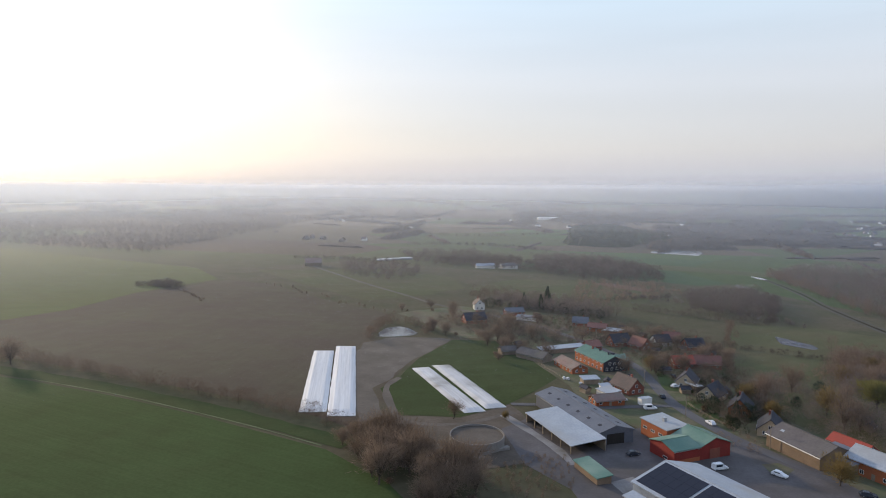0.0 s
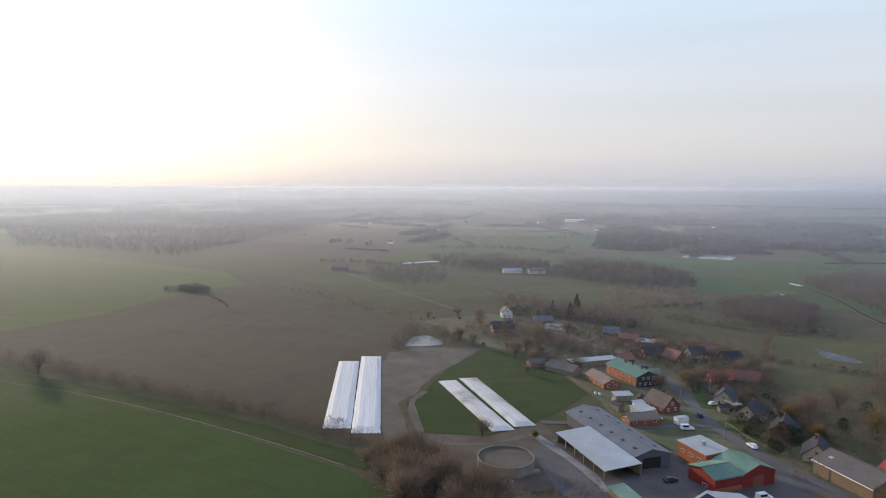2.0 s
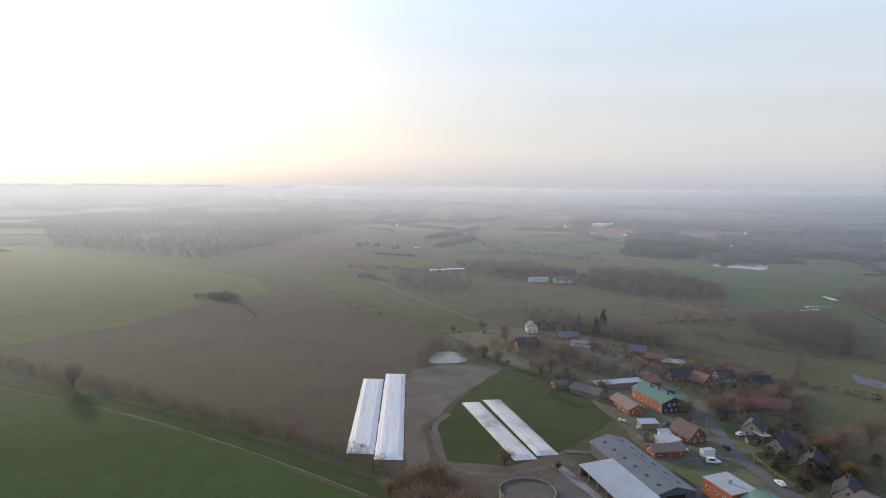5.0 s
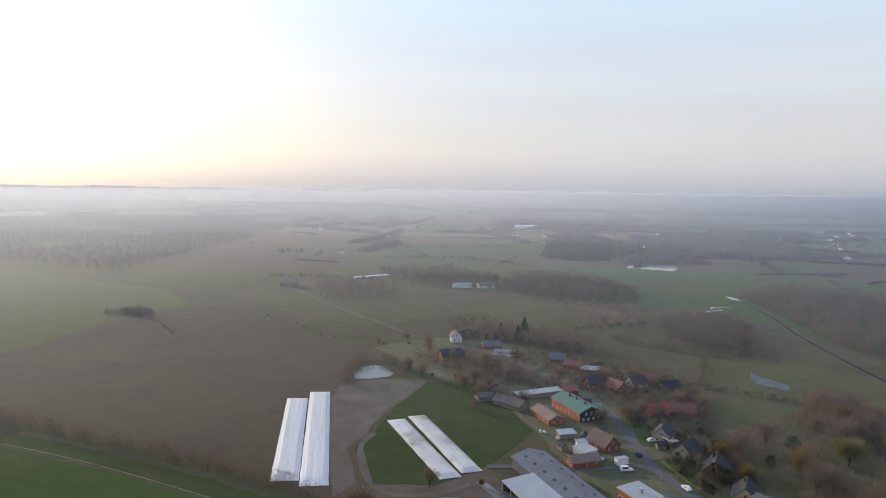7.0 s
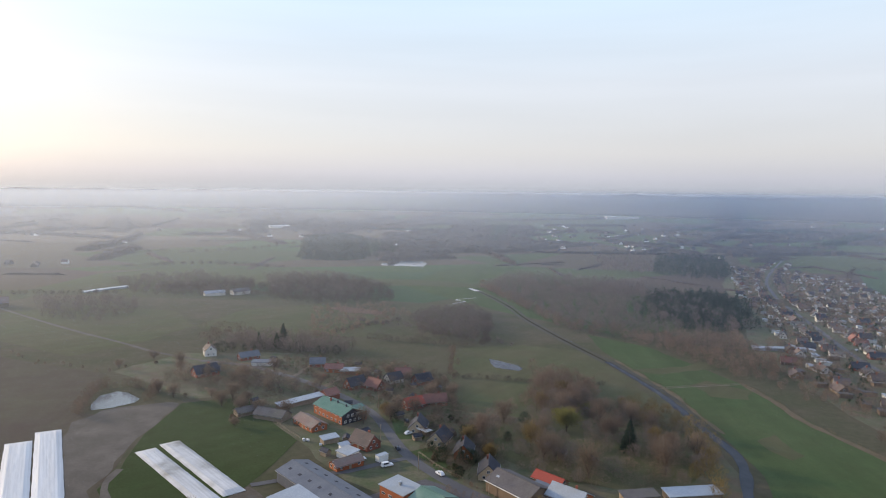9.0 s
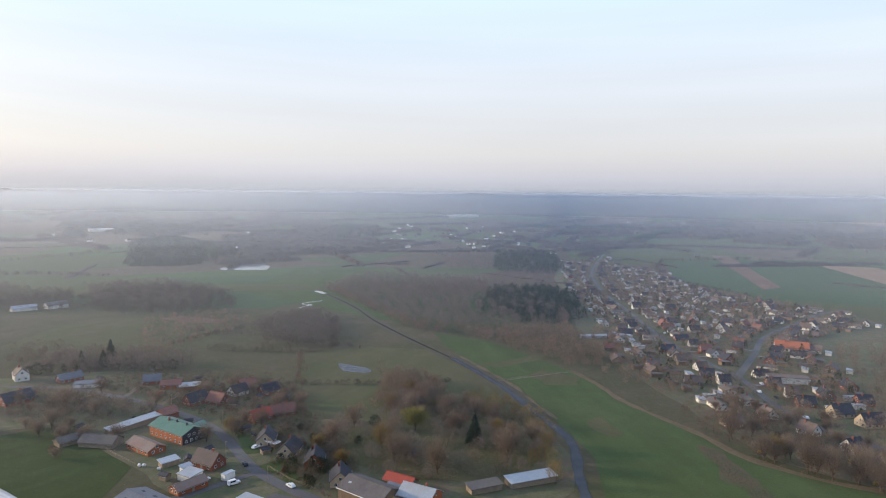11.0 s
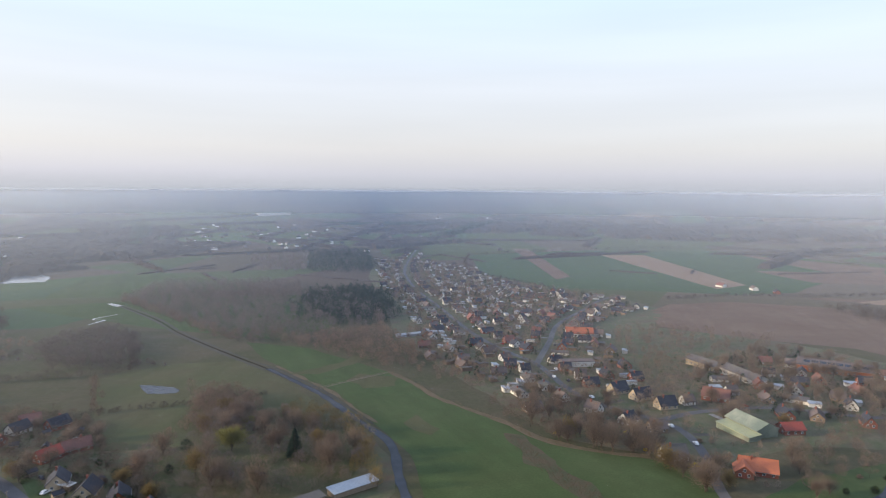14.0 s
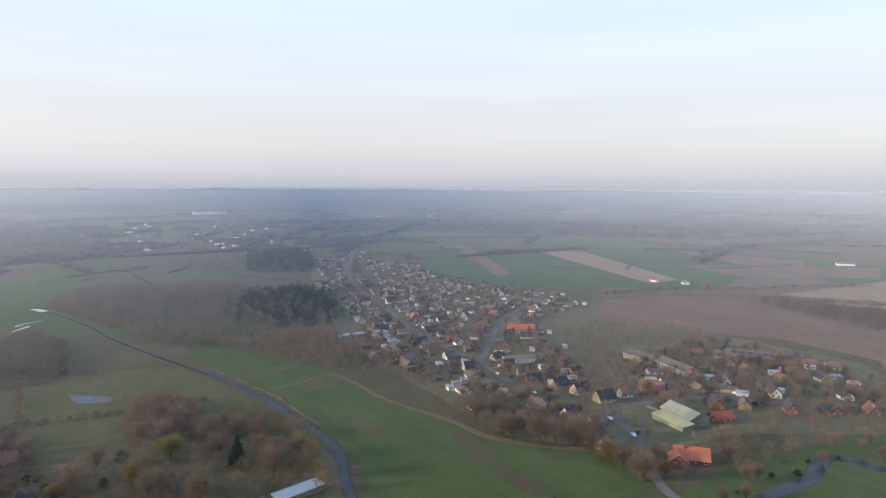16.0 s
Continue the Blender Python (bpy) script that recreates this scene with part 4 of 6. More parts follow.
def spruce(seed, height, spread):
    """Trunk and layered drooping needle boughs of a conifer."""
    rng = np.random.default_rng(seed)
    bm = bmesh.new()
    tapered(bm, (0, 0, -0.5), (0, 0, height), height * 0.016, 0.02, 6)
    trunk = mesh_of("trunk", bm, BARK)
    n = 1100
    t = rng.uniform(0, 1, n) ** 0.8
    a = rng.uniform(0, 2 * math.pi, n)
    r = (1 - t) * spread * rng.uniform(0.35, 1.0, n) + 0.1
    z = height * (0.08 + 0.9 * t)
    base = np.stack([np.cos(a) * r * 0.6, np.sin(a) * r * 0.6, z], 1)
    aim = np.stack([np.cos(a), np.sin(a), rng.uniform(-0.5, 0.25, n)], 1)
    crown = tri_mesh("crown", blades(rng, base, aim, (spread * 0.55 * (1 - t) + 0.3)[:, None], 0.42), NEEDLES)
    return trunk, crown


def bush_meshes(seed, height, mat):
    rng = np.random.default_rng(seed)
    bm = bmesh.new()
    for i in range(6):
        a = i * 1.1
        tapered(bm, (0, 0, -0.3), (math.cos(a) * height * 0.4, math.sin(a) * height * 0.4, height * 0.7), 0.06, 0.02, 3)
    n = 320
    d = rng.normal(size=(n, 3))
    d /= np.linalg.norm(d, axis=1, keepdims=True)
    base = d * (height * 0.5, height * 0.5, height * 0.4) * rng.uniform(0.3, 1, (n, 1)) + (0, 0, height * 0.5)
    return mesh_of("stems", bm, BARK), tri_mesh("crown", blades(rng, base, d + (0, 0, 0.4), height * 0.3, 0.22), mat)


FAR_WOOD = leafy("leafless_canopy", (0.07, 0.056, 0.05), (0.105, 0.083, 0.072))
WOODS = leafy("wood_twigs", (0.125, 0.1, 0.09), (0.182, 0.148, 0.132))
TREE_KINDS = {}


def tree_kind(key, label, category, builder, *args):
    """Keeps the meshes of a kind of tree, with the words for it."""
    TREE_KINDS[key] = (*builder(*args), label, category)


for i in range(5):
    tree_kind("bare%d" % i, "leafless broadleaf tree with fine brown twigs", "tree", broad_tree, 10 + i, 11 + i * 0.6, 5.4 + 0.4 * (i % 3), TWIGS, 2000, 0.055)
for i in range(3):
    tree_kind("red%d" % i, "leafless tree with reddish brown twigs", "tree", broad_tree, 30 + i, 11, 4.0 + 0.5 * i, TWIGS_RED, 1600, 0.055)
for i in range(2):
    tree_kind("bud%d" % i, "spring tree with yellow-green buds", "tree", broad_tree, 40 + i, 9, 4.4, BUDS, 4200, 0.07)
    tree_kind("gold%d" % i, "budding tree with golden brown catkins", "tree", broad_tree, 50 + i, 9, 4.6, WILLOW, 1900, 0.1)
    tree_kind("spruce%d" % i, "tall dark green spruce", "tree", spruce, 60 + i, 13 + 2 * i, 4.0)
    tree_kind("evergreen%d" % i, "dense dark evergreen shrub", "shrub", bush_meshes, 70 + i, 3.5, EVERGREEN)
    tree_kind("bush%d" % i, "leafless garden shrub with brown twigs", "shrub", bush_meshes, 80 + i, 3.0, TWIGS)


def plant(key, x, y, scale=1.0, turn=0.0, group="garden trees"):
    trunk, crown, label, category = TREE_KINDS[key]
    ob = new("shrub" if category == "shrub" else "tree")
    ob.matrix_basis = pose(x, y, land(x, y) - 0.05, 0, 0, turn) @ Matrix.Diagonal((scale, scale, scale * (0.9 + 0.2 * ((turn * 7) % 1)), 1))
    tagged(ob, label, category, group)
    part("stems" if category == "shrub" else "trunk", trunk, None, ob)
    part("crown", crown, None, ob)
    return ob


def inside(x, y, outline):
    hit = False
    for (ax, ay), (bx, by) in zip(outline, outline[1:] + outline[:1]):
        if (ay > y) != (by > y) and x < (bx - ax) * (y - ay) / (by - ay) + ax:
            hit = not hit
    return hit


def scatter(rng, outline, gap, limit=5000):
    """Uneven points inside an outline, about gap metres from one another."""
    xs, ys = [p[0] for p in outline], [p[1] for p in outline]
    out = []
    x = min(xs)
    while x < max(xs):
        y = min(ys)
        while y < max(ys):
            px, py = x + rng.uniform(-0.5, 0.5) * gap, y + rng.uniform(-0.5, 0.5) * gap
            if inside(px, py, outline):
                out.append((px, py))
            y += gap
        x += gap
    return out[:limit]


def wood(name, spots, height, twig_mat, label, seed, blades_each=70, width=0.35, conifer=False, category="wood", low=False, spread=0.33):
    """Many trees too close to count: trunks and crowns of twigs, in one mesh."""
    rng = np.random.default_rng(seed)
    parts, trunks = [], []
    for x, y in spots:
        h = height * rng.uniform(0.65, 1.25)
        z = land(x, y)
        n = int(blades_each * (1 if conifer or width > 1 else 1.6) * rng.uniform(0.7, 1.3))
        a = rng.uniform(0, 2 * math.pi, n)
        if conifer:
            t = rng.uniform(0, 1, n)
            r = (1 - t) * h * 0.3 * rng.uniform(0.4, 1, n)
            base = np.stack([x + np.cos(a) * r, y + np.sin(a) * r, z + h * (0.08 + 0.85 * t)], 1)
            aim = np.stack([np.cos(a), np.sin(a), rng.uniform(-0.4, 0.5, n)], 1)
            parts.append(blades(rng, base, aim, h * 0.13, width * 2))
        else:
            t = rng.uniform(0, 1, n)
            r = h * spread * np.sqrt(rng.uniform(0, 1, n)) * np.sqrt(np.clip(1 - (2 * t - 0.9) ** 2, 0.05, 1))
            base = np.stack([x + np.cos(a) * r, y + np.sin(a) * r, z + h * ((0.03 + 0.8 * t) if low else (0.2 + 0.7 * t))], 1)
            aim = np.stack([np.cos(a) * 0.7, np.sin(a) * 0.7, rng.uniform(0.1, 1.6, n)], 1)
            parts.append(blades(rng, base, aim, h * 0.17, width * (1 if width > 1 else 0.62)))
        foot = np.array([[x, y, z - 0.5]] * 2)
        trunks.append(blades(rng, foot, np.array([[rng.normal(0, 0.05), rng.normal(0, 0.05), 1.0]] * 2), h * 0.75, 0.022 * h))
    crown = np.concatenate(parts)
    both = np.concatenate([crown, np.concatenate(trunks)])
    me = tri_mesh(name, both, twig_mat, BARK)
    idx = np.zeros(len(both) // 3, dtype=np.int32)
    idx[len(crown) // 3:] = 1
    me.polygons.foreach_set("material_index", idx)
    return tagged(new(name, me), label, category, "", "stuff")


def along(points, gap, jitter, seed):
    rng = np.random.default_rng(seed)
    return [(p.x + rng.uniform(-jitter, jitter), p.y + rng.uniform(-jitter, jitter)) for p in smooth_line(points, gap)]


R = np.random.default_rng(7)
# woods beside the river and behind the hamlet
wood("pine_wood", scatter(R, [(415, 480), (480, 560), (580, 640), (665, 625), (660, 558), (560, 460), (494, 402), (440, 400)], 9)[::2] + scatter(R, [(440, 470), (500, 560), (580, 630), (640, 610), (620, 540), (540, 450), (480, 420)], 11), 11, NEEDLES, "dense dark pine wood", 1, 90, 0.45, True)
wood("pine_wood", scatter(R, [(440, 470), (500, 560), (580, 630), (650, 610), (620, 540), (540, 450), (480, 420)], 10), 10, NEEDLES, "dense dark pine wood with rounded crowns", 97, 150, 0.32, spread=0.4)
wood("leafless_wood", scatter(R, [(385, 740), (420, 790), (502, 858), (640, 720), (580, 650), (470, 560), (405, 480), (400, 400), (350, 425), (325, 445), (340, 536), (372, 670)], 8.5), 11, WOODS, "leafless brown river wood", 2, 110, 0.28, spread=0.38)
wood("wood_edge", along([(388, 750), (374, 680), (345, 560), (328, 476), (330, 440), (348, 424), (370, 385), (400, 372)], 5, 4, 96), 11, TWIGS_RED, "tall reddish leafless trees on the wood's edge", 96, 150, 0.24, spread=0.36)
wood("leafless_wood", scatter(R, [(340, 420), (400, 395), (450, 390), (420, 340), (370, 280), (330, 275), (340, 330)], 8), 9, TWIGS_RED, "leafless wood at the village edge", 3, 150, 0.2, spread=0.4)
wood("leafless_wood", scatter(R, [(205, 540), (250, 590), (290, 590), (285, 530), (262, 480), (223, 434), (188, 460)], 7), 9, WOODS, "leafless copse beside the meadow", 4, 150, 0.22, spread=0.5)
wood("copse_edge", along([(146, 470), (170, 452), (200, 432), (222, 428), (250, 474), (278, 530)], 3.5, 2.5, 90), 6.5, FAR_WOOD, "dark leafless edge of the copse", 90, 120, 0.2, low=True, spread=0.5)
wood("leafless_wood", scatter(R, [(110, 735), (128, 912), (233, 925), (260, 790), (205, 684), (150, 690)], 9), 10, WOODS, "leafless wood behind the pasture", 5, 110, 0.3, spread=0.45)
wood("leafless_wood", scatter(R, [(92, 735), (107, 800), (155, 850), (224, 880), (262, 758), (228, 650), (154, 650), (123, 672)], 8.5), 9, FAR_WOOD, "brown leafless wood beyond the pasture", 91, 90, 0.35, spread=0.48)
wood("leafless_scrub", scatter(R, [(136, 640), (225, 640), (215, 560), (164, 518), (128, 494), (100, 462), (112, 540)], 11), 6, TWIGS_RED, "reddish leafless scrub round a bare patch", 92, 130, 0.25, spread=0.45, low=True)
wood("pine_wood", scatter(R, [(240, 1240), (300, 1460), (476, 1478), (470, 1265), (366, 1139)], 15), 14, NEEDLES, "dark wood above the lake", 6, 60, 0.9, True)
wood("pine_wood", scatter(R, [(733, 809), (946, 1026), (1057, 962), (860, 760), (790, 722)], 12), 14, NEEDLES, "dark wood behind the houses", 7, 60, 0.7, True)
wood("leafless_wood", scatter(R, [(680, 870), (733, 809), (870, 960), (946, 1026), (800, 1050)], 14), 11, WOODS, "leafless wood behind the houses", 8, 60, 0.7)
wood("leafless_wood", scatter(R, [(-30, 760), (90, 720), (110, 850), (40, 960), (-60, 900)], 10), 9, WOODS, "leafless trees in the hazy pasture", 9, 80, 0.4, spread=0.45)
wood("leafless_wood", scatter(R, [(-97, 625), (-121, 740), (-97, 760), (-32, 750), (-23, 640), (-49, 600)], 10), 8, WOODS, "brown leafless trees along the lane", 93, 110, 0.28, spread=0.45, low=True)
wood("leafless_wood", scatter(R, [(-5, 775), (-5, 815), (105, 850), (95, 764)], 8), 9, FAR_WOOD, "dark leafless wood behind the white sheds", 94, 90, 0.35, spread=0.45)
wood("orchard", scatter(R, [(20, 490), (27, 550), (58, 540), (62, 480)], 9), 7, TWIGS, "leafless orchard behind the white house", 95, 150, 0.18, spread=0.45)
wood("leafless_wood", scatter(R, [(830, 60), (816, -11), (787, -90), (640, -90), (690, -50), (761, 9)], 8.5), 12, FAR_WOOD, "dark leafless wood by the brown field", 10, 110, 0.35, spread=0.42)
wood("leafless_copse", scatter(R, [(-245, 500), (-225, 520), (-205, 508), (-215, 492)], 3.5), 5.0, FAR_WOOD, "dark leafless copse in the field", 11, 130, 0.3, low=True, spread=0.55)
wood("field_hedge", along([(-215, 500), (-190, 470), (-168, 440)], 3, 2, 27), 2.2, TWIGS, "low leafless hedge in the field", 27, 80, 0.2, category="hedge", low=True)
wood("pasture_hedge", along([(150, 560), (190, 520), (215, 470), (245, 420)], 4, 4, 28), 4, WOODS, "dark leafless hedge across the pasture", 28, 110, 0.25, category="hedge", low=True)
wood("spruce_row", along([(34, 456), (48, 464), (62, 460), (74, 456), (88, 440), (104, 425)], 5, 6, 12), 7.5, NEEDLES, "dark rounded evergreens behind the hamlet", 12, 230, 0.22, spread=0.42, low=True)
wood("field_hedge", along([(-300, 300), (-240, 287), (-184, 267), (-146, 254), (-104, 236), (-68, 222), (-42, 207), (-24, 195)], 1.3, 4.0, 13), 5.2, TWIGS, "leafless brown hedge between fields", 13, 95, 0.1, category="hedge", low=True, spread=0.5)
wood("field_hedge", along([(-34, 416), (-60, 440), (-90, 475), (-146, 540)], 3, 5, 15)[::3], 2.5, TWIGS, "leafless brown hedge along the lane", 15, 80, 0.25, category="hedge", low=True)
wood("river_trees", along([(226, 222), (218, 205), (206, 192), (192, 178), (178, 160)], 3.5, 4.5, 16), 9, WILLOW, "budding river bank trees", 16, 160, 0.18)
wood("pond_thicket", along([(-40, 336), (-38, 360), (-34, 380), (-20, 380), (-8, 372), (-8, 350)], 2.2, 3, 17), 6.5, TWIGS, "leafless thicket round the pond", 17, 120, 0.18, low=True)
wood("pasture_hedge", along([(120, 300), (160, 350), (195, 420)], 5, 3, 18), 5, TWIGS, "leafless brown hedge across the pasture", 18, 110, 0.25, category="hedge", low=True)
wood("pasture_hedge", along([(150, 268), (190, 300), (225, 330)], 5, 4, 19), 5, TWIGS, "leafless brown hedge across the pasture", 19, 110, 0.25, category="hedge", low=True)
wood("leafless_wood", scatter(R, [(26, 462), (58, 505), (100, 480), (124, 432), (104, 418), (84, 430), (50, 450)], 6), 9, WOODS, "leafless trees behind the hamlet", 24, 150, 0.22)
wood("leafless_wood", scatter(R, [(40, 345), (62, 335), (84, 345), (70, 362), (48, 398), (30, 380)], 8), 7, WOODS, "leafless garden trees in the hamlet", 25, 150, 0.16)
wood("leafless_wood", scatter(R, [(400, 480), (480, 565), (580, 645), (600, 600), (540, 500), (494, 402), (430, 395)], 14), 12, WOODS, "leafless trees among the pines", 26, 120, 0.35)
def clear_of(spots):
    """Leaves room round the yellow and dark trees that stand free."""
    return [(x, y) for x, y in spots if all(math.hypot(x - a, y - b) > r for a, b, r in ((170, 241, 9), (166, 232, 8), (144, 230, 8), (181, 210, 6), (196, 262, 6), (160, 208, 9)))]


# belt of garden trees between hamlet and river
BELT = [(128, 200), (120, 235), (135, 262), (165, 262), (195, 300), (222, 262), (222, 215), (205, 182), (176, 172), (150, 180)]
wood("river_thicket", clear_of(scatter(R, BELT, 6.5)), 5.0, TWIGS, "tangled leafless thicket by the river", 20, 170, 0.11, low=True, spread=0.6)
wood("river_thicket", clear_of(scatter(R, BELT, 13)), 9.0, WOODS, "tall leafless trees by the river", 29, 420, 0.11, spread=0.42)
wood("river_thicket", scatter(R, [(185, 235), (195, 300), (212, 345), (232, 345), (225, 290), (215, 240)], 10), 9, TWIGS_RED, "tall reddish leafless trees by the river", 21, 220, 0.16)


def canopy_belts(name, seed, r0, r1, count, height, mat, label, length=(60, 320), wide=(8, 45)):
    """Belts of far woodland: long uneven canopies with a ragged top, too far to show trees."""
    rng = np.random.default_rng(seed)
    verts, faces = [], []
    for _ in range(count):
        r, a = math.sqrt(rng.uniform(r0 * r0, r1 * r1)), radians(rng.uniform(-105, 65))
        cx, cy, t = -r * math.sin(a), r * math.cos(a), rng.uniform(0, math.pi)
        ln, wd, hh = rng.uniform(*length), rng.uniform(*wide), height * rng.uniform(0.6, 1.2)
        n, m = max(6, int(ln / 9)), 4
        o = len(verts)
        for i in range(n + 1):
            for j in range(m + 1):
                s, w = (i / n - 0.5) * 2 * ln, (j / m - 0.5) * 2 * wd * (0.6 + 0.4 * math.sin(math.pi * i / n)) + rng.normal(0, 2)
                x, y = cx + s * math.cos(t) - w * math.sin(t), cy + s * math.sin(t) + w * math.cos(t)
                body = 0.0 if j in (0, m) or i in (0, n) else 1.0
                verts.append((x, y, land(x, y) - 1 + body * hh * rng.uniform(0.55, 1.15)))
        for i in range(n):
            for j in range(m):
                k = o + i * (m + 1) + j
                faces.append((k, k + 1, k + m + 2, k + m + 1))
    me = bpy.data.meshes.new(name)
    me.from_pydata(verts, [], faces)
    me.materials.append(mat)
    return tagged(new(name, me), label, "wood", "", "stuff")


canopy_belts("distant_hedges", 34, 950, 1600, 36, 3.6, FAR_WOOD, "brown hedgerows between hazy fields", (25, 110), (2.5, 9))
canopy_belts("distant_woods", 31, 1250, 2300, 90, 8, FAR_WOOD, "brown woodland belts on the hazy plain", (50, 240), (5, 26))
canopy_belts("distant_woods", 32, 2100, 4400, 230, 11, FAR_WOOD, "brown woodland belts near the horizon", (100, 500), (15, 70))
canopy_belts("distant_woods", 33, 1700, 4300, 60, 12, NEEDLES, "dark spruce woods near the horizon", (80, 300), (20, 60))


def canopy_block(name, seed, outline, height, mat, label, gap=13.0, open_share=0.2):
    """One far wood: an uneven canopy over an outline, with clearings and ragged edges."""
    rng = np.random.default_rng(seed)
    x0, y0 = min(p[0] for p in outline), min(p[1] for p in outline)
    nx, ny = int((max(p[0] for p in outline) - x0) / gap) + 1, int((max(p[1] for p in outline) - y0) / gap) + 1
    deep = {}
    for i in range(nx):
        for j in range(ny):
            x, y = x0 + i * gap, y0 + j * gap
            if inside(x, y, outline) and noise.noise(Vector((x / 130, y / 75, seed))) > open_share - 0.45:
                deep[i, j] = rng.uniform(0.5, 1.15)
    verts, faces, index = [], [], {}

    def corner(i, j):
        if (i, j) not in index:
            full = all(k in deep for k in ((i, j), (i - 1, j), (i, j - 1), (i - 1, j - 1)))
            x, y = x0 + (i - 0.5) * gap + rng.uniform(-0.35, 0.35) * gap, y0 + (j - 0.5) * gap + rng.uniform(-0.35, 0.35) * gap
            index[i, j] = len(verts)
            verts.append((x, y, land(x, y) - 1 + (height * deep[i, j] if full else 0)))
        return index[i, j]

    for i, j in deep:
        faces.append((corner(i, j), corner(i + 1, j), corner(i + 1, j + 1), corner(i, j + 1)))
    me = bpy.data.meshes.new(name)
    me.from_pydata(verts, [], faces)
    me.materials.append(mat)
    return tagged(new(name, me), label, "wood", "", "stuff")


wood("distant_forest", [p for p in scatter(np.random.default_rng(83), [(-588, 800), (-458, 790), (-340, 760), (-351, 1022), (-245, 1006), (-178, 1038), (-293, 1806), (-796, 2048), (-1092, 1763), (-1067, 1403)], 11.5) if noise.noise(Vector((p[0] / 130, p[1] / 75, 3))) > -0.42], 8.5, FAR_WOOD, "broad leafless forest in pale haze", 83, 40, 0.8)
canopy_block("distant_forest", 4, [(220, 1144), (281, 1110), (345, 1130), (480, 1573), (426, 1685), (317, 1577)], 14, NEEDLES, "dark spruce forest behind the lake", 12, 0.05)
canopy_block("distant_forest", 5, [(349, 1095), (443, 1095), (522, 1100), (705, 1254), (761, 1209), (1183, 1882), (981, 1988), (587, 1773)], 10, FAR_WOOD, "leafless woods round scattered houses", 13, 0.36)
canopy_block("distant_forest", 6, [(203, 1793), (458, 1750), (638, 1979), (605, 2316), (258, 2279)], 11, FAR_WOOD, "leafless woods on the hazy plain", 14, 0.3)
canopy_block("distant_forest", 7, [(900, 1000), (1250, 1150), (1900, 1500), (2300, 1300), (1900, 1100), (1300, 900), (1050, 880)], 9, FAR_WOOD, "leafless woods beyond the village", 14, 0.42)
canopy_block("distant_forest", 8, [(1718, 1038), (1724, 784), (1808, 409), (1868, 186), (2083, 11), (2396, 15), (2327, 529), (2110, 1276)], 12, FAR_WOOD, "long leafless forest behind the fields", 14, 0.22)

# single trees of the farm and the hamlet
for key, x, y, s in (("bare0", -20, 186, 1.0), ("bare1", -13, 178, 1.05), ("bare2", -6, 168, 1.15), ("bare3", 2, 160, 1.1), ("bare4", -18, 170, 1.0),
                     ("bush0", 0, 176, 1.1), ("bush1", -28, 196, 1.2), ("bush0", 4, 172, 1.0), ("bare2", -181, 260, 1.05),
                     ("bud0", 170, 241, 1.35), ("bud1", 196, 262, 0.7), ("gold0", 143.6, 229.6, 1.1), ("spruce0", 181, 210, 1.25), ("gold1", 110, 168, 1.0), ("bare3", 4, 212, 0.6),
                     ("spruce1", 78, 466, 1.25), ("spruce0", 72, 458, 1.0), ("spruce1", 60, 462, 0.9), ("spruce0", 112, 233, 0.6), ("spruce0", 108, 226, 0.55), ("gold0", 22, 214, 0.35), ("bare0", 32, 318, 0.8),
                     ("bare4", 24, 330, 0.75), ("bare2", 40, 312, 0.7), ("bare1", 52, 306, 0.8), ("red0", 60, 392, 0.9), ("bare3", 40, 372, 1.0)):
    plant(key, x, y, s, x * 3 + y, "farm and hamlet trees")
for i, (x, y) in enumerate(scatter(np.random.default_rng(21), [(-32, 190), (-20, 196), (0, 176), (14, 158), (6, 138), (-12, 150), (-28, 172)], 6.5)):
    plant(("bare0", "bare1", "bare2", "bush0", "bare3", "bare4", "bush1")[i % 7], x, y, 0.6 + 0.1 * (i % 5), i * 71, "trees beside the slurry tank")
for i, (x, y) in enumerate(along([(28, 300), (34, 328), (30, 345), (10, 352), (-4, 360)], 9, 4, 22) + along([(-30, 424), (-10, 440), (4, 425), (30, 372), (52, 350)], 9, 6, 23)):
    plant(("bare0", "bush0", "bare2", "red1", "bare4", "bush1")[i % 6], x, y, 0.5 + 0.08 * (i % 5), i * 53, "trees behind the grass field")

# ---- cars ----
def lathe_x(bm, cx, cy, cz, r, w, n=16):
    rows = [[bm.verts.new((cx + q * math.cos(2 * math.pi * i / n), cy + s, cz + q * math.sin(2 * math.pi * i / n))) for i in range(n)] for s, q in ((-w / 2, r * 0.9), (-w / 2 + 0.03, r), (w / 2 - 0.03, r), (w / 2, r * 0.9))]
    for a, b in zip(rows, rows[1:]):
        for i in range(n):
            bm.faces.new((a[i], a[(i + 1) % n], b[(i + 1) % n], b[i]))
    bm.faces.new(rows[0])
    bm.faces.new(rows[-1][::-1])


def loft(bm, sections):
    """Closes a hull through equal rings of points."""
    rows = [[bm.verts.new(p) for p in s] for s in sections]
    n = len(rows[0])
    for a, b in zip(rows, rows[1:]):
        for i in range(n):
            bm.faces.new((a[i], a[(i + 1) % n], b[(i + 1) % n], b[i]))
    bm.faces.new(rows[0][::-1])
    bm.faces.new(rows[-1])
    bmesh.ops.recalc_face_normals(bm, faces=bm.faces[:])


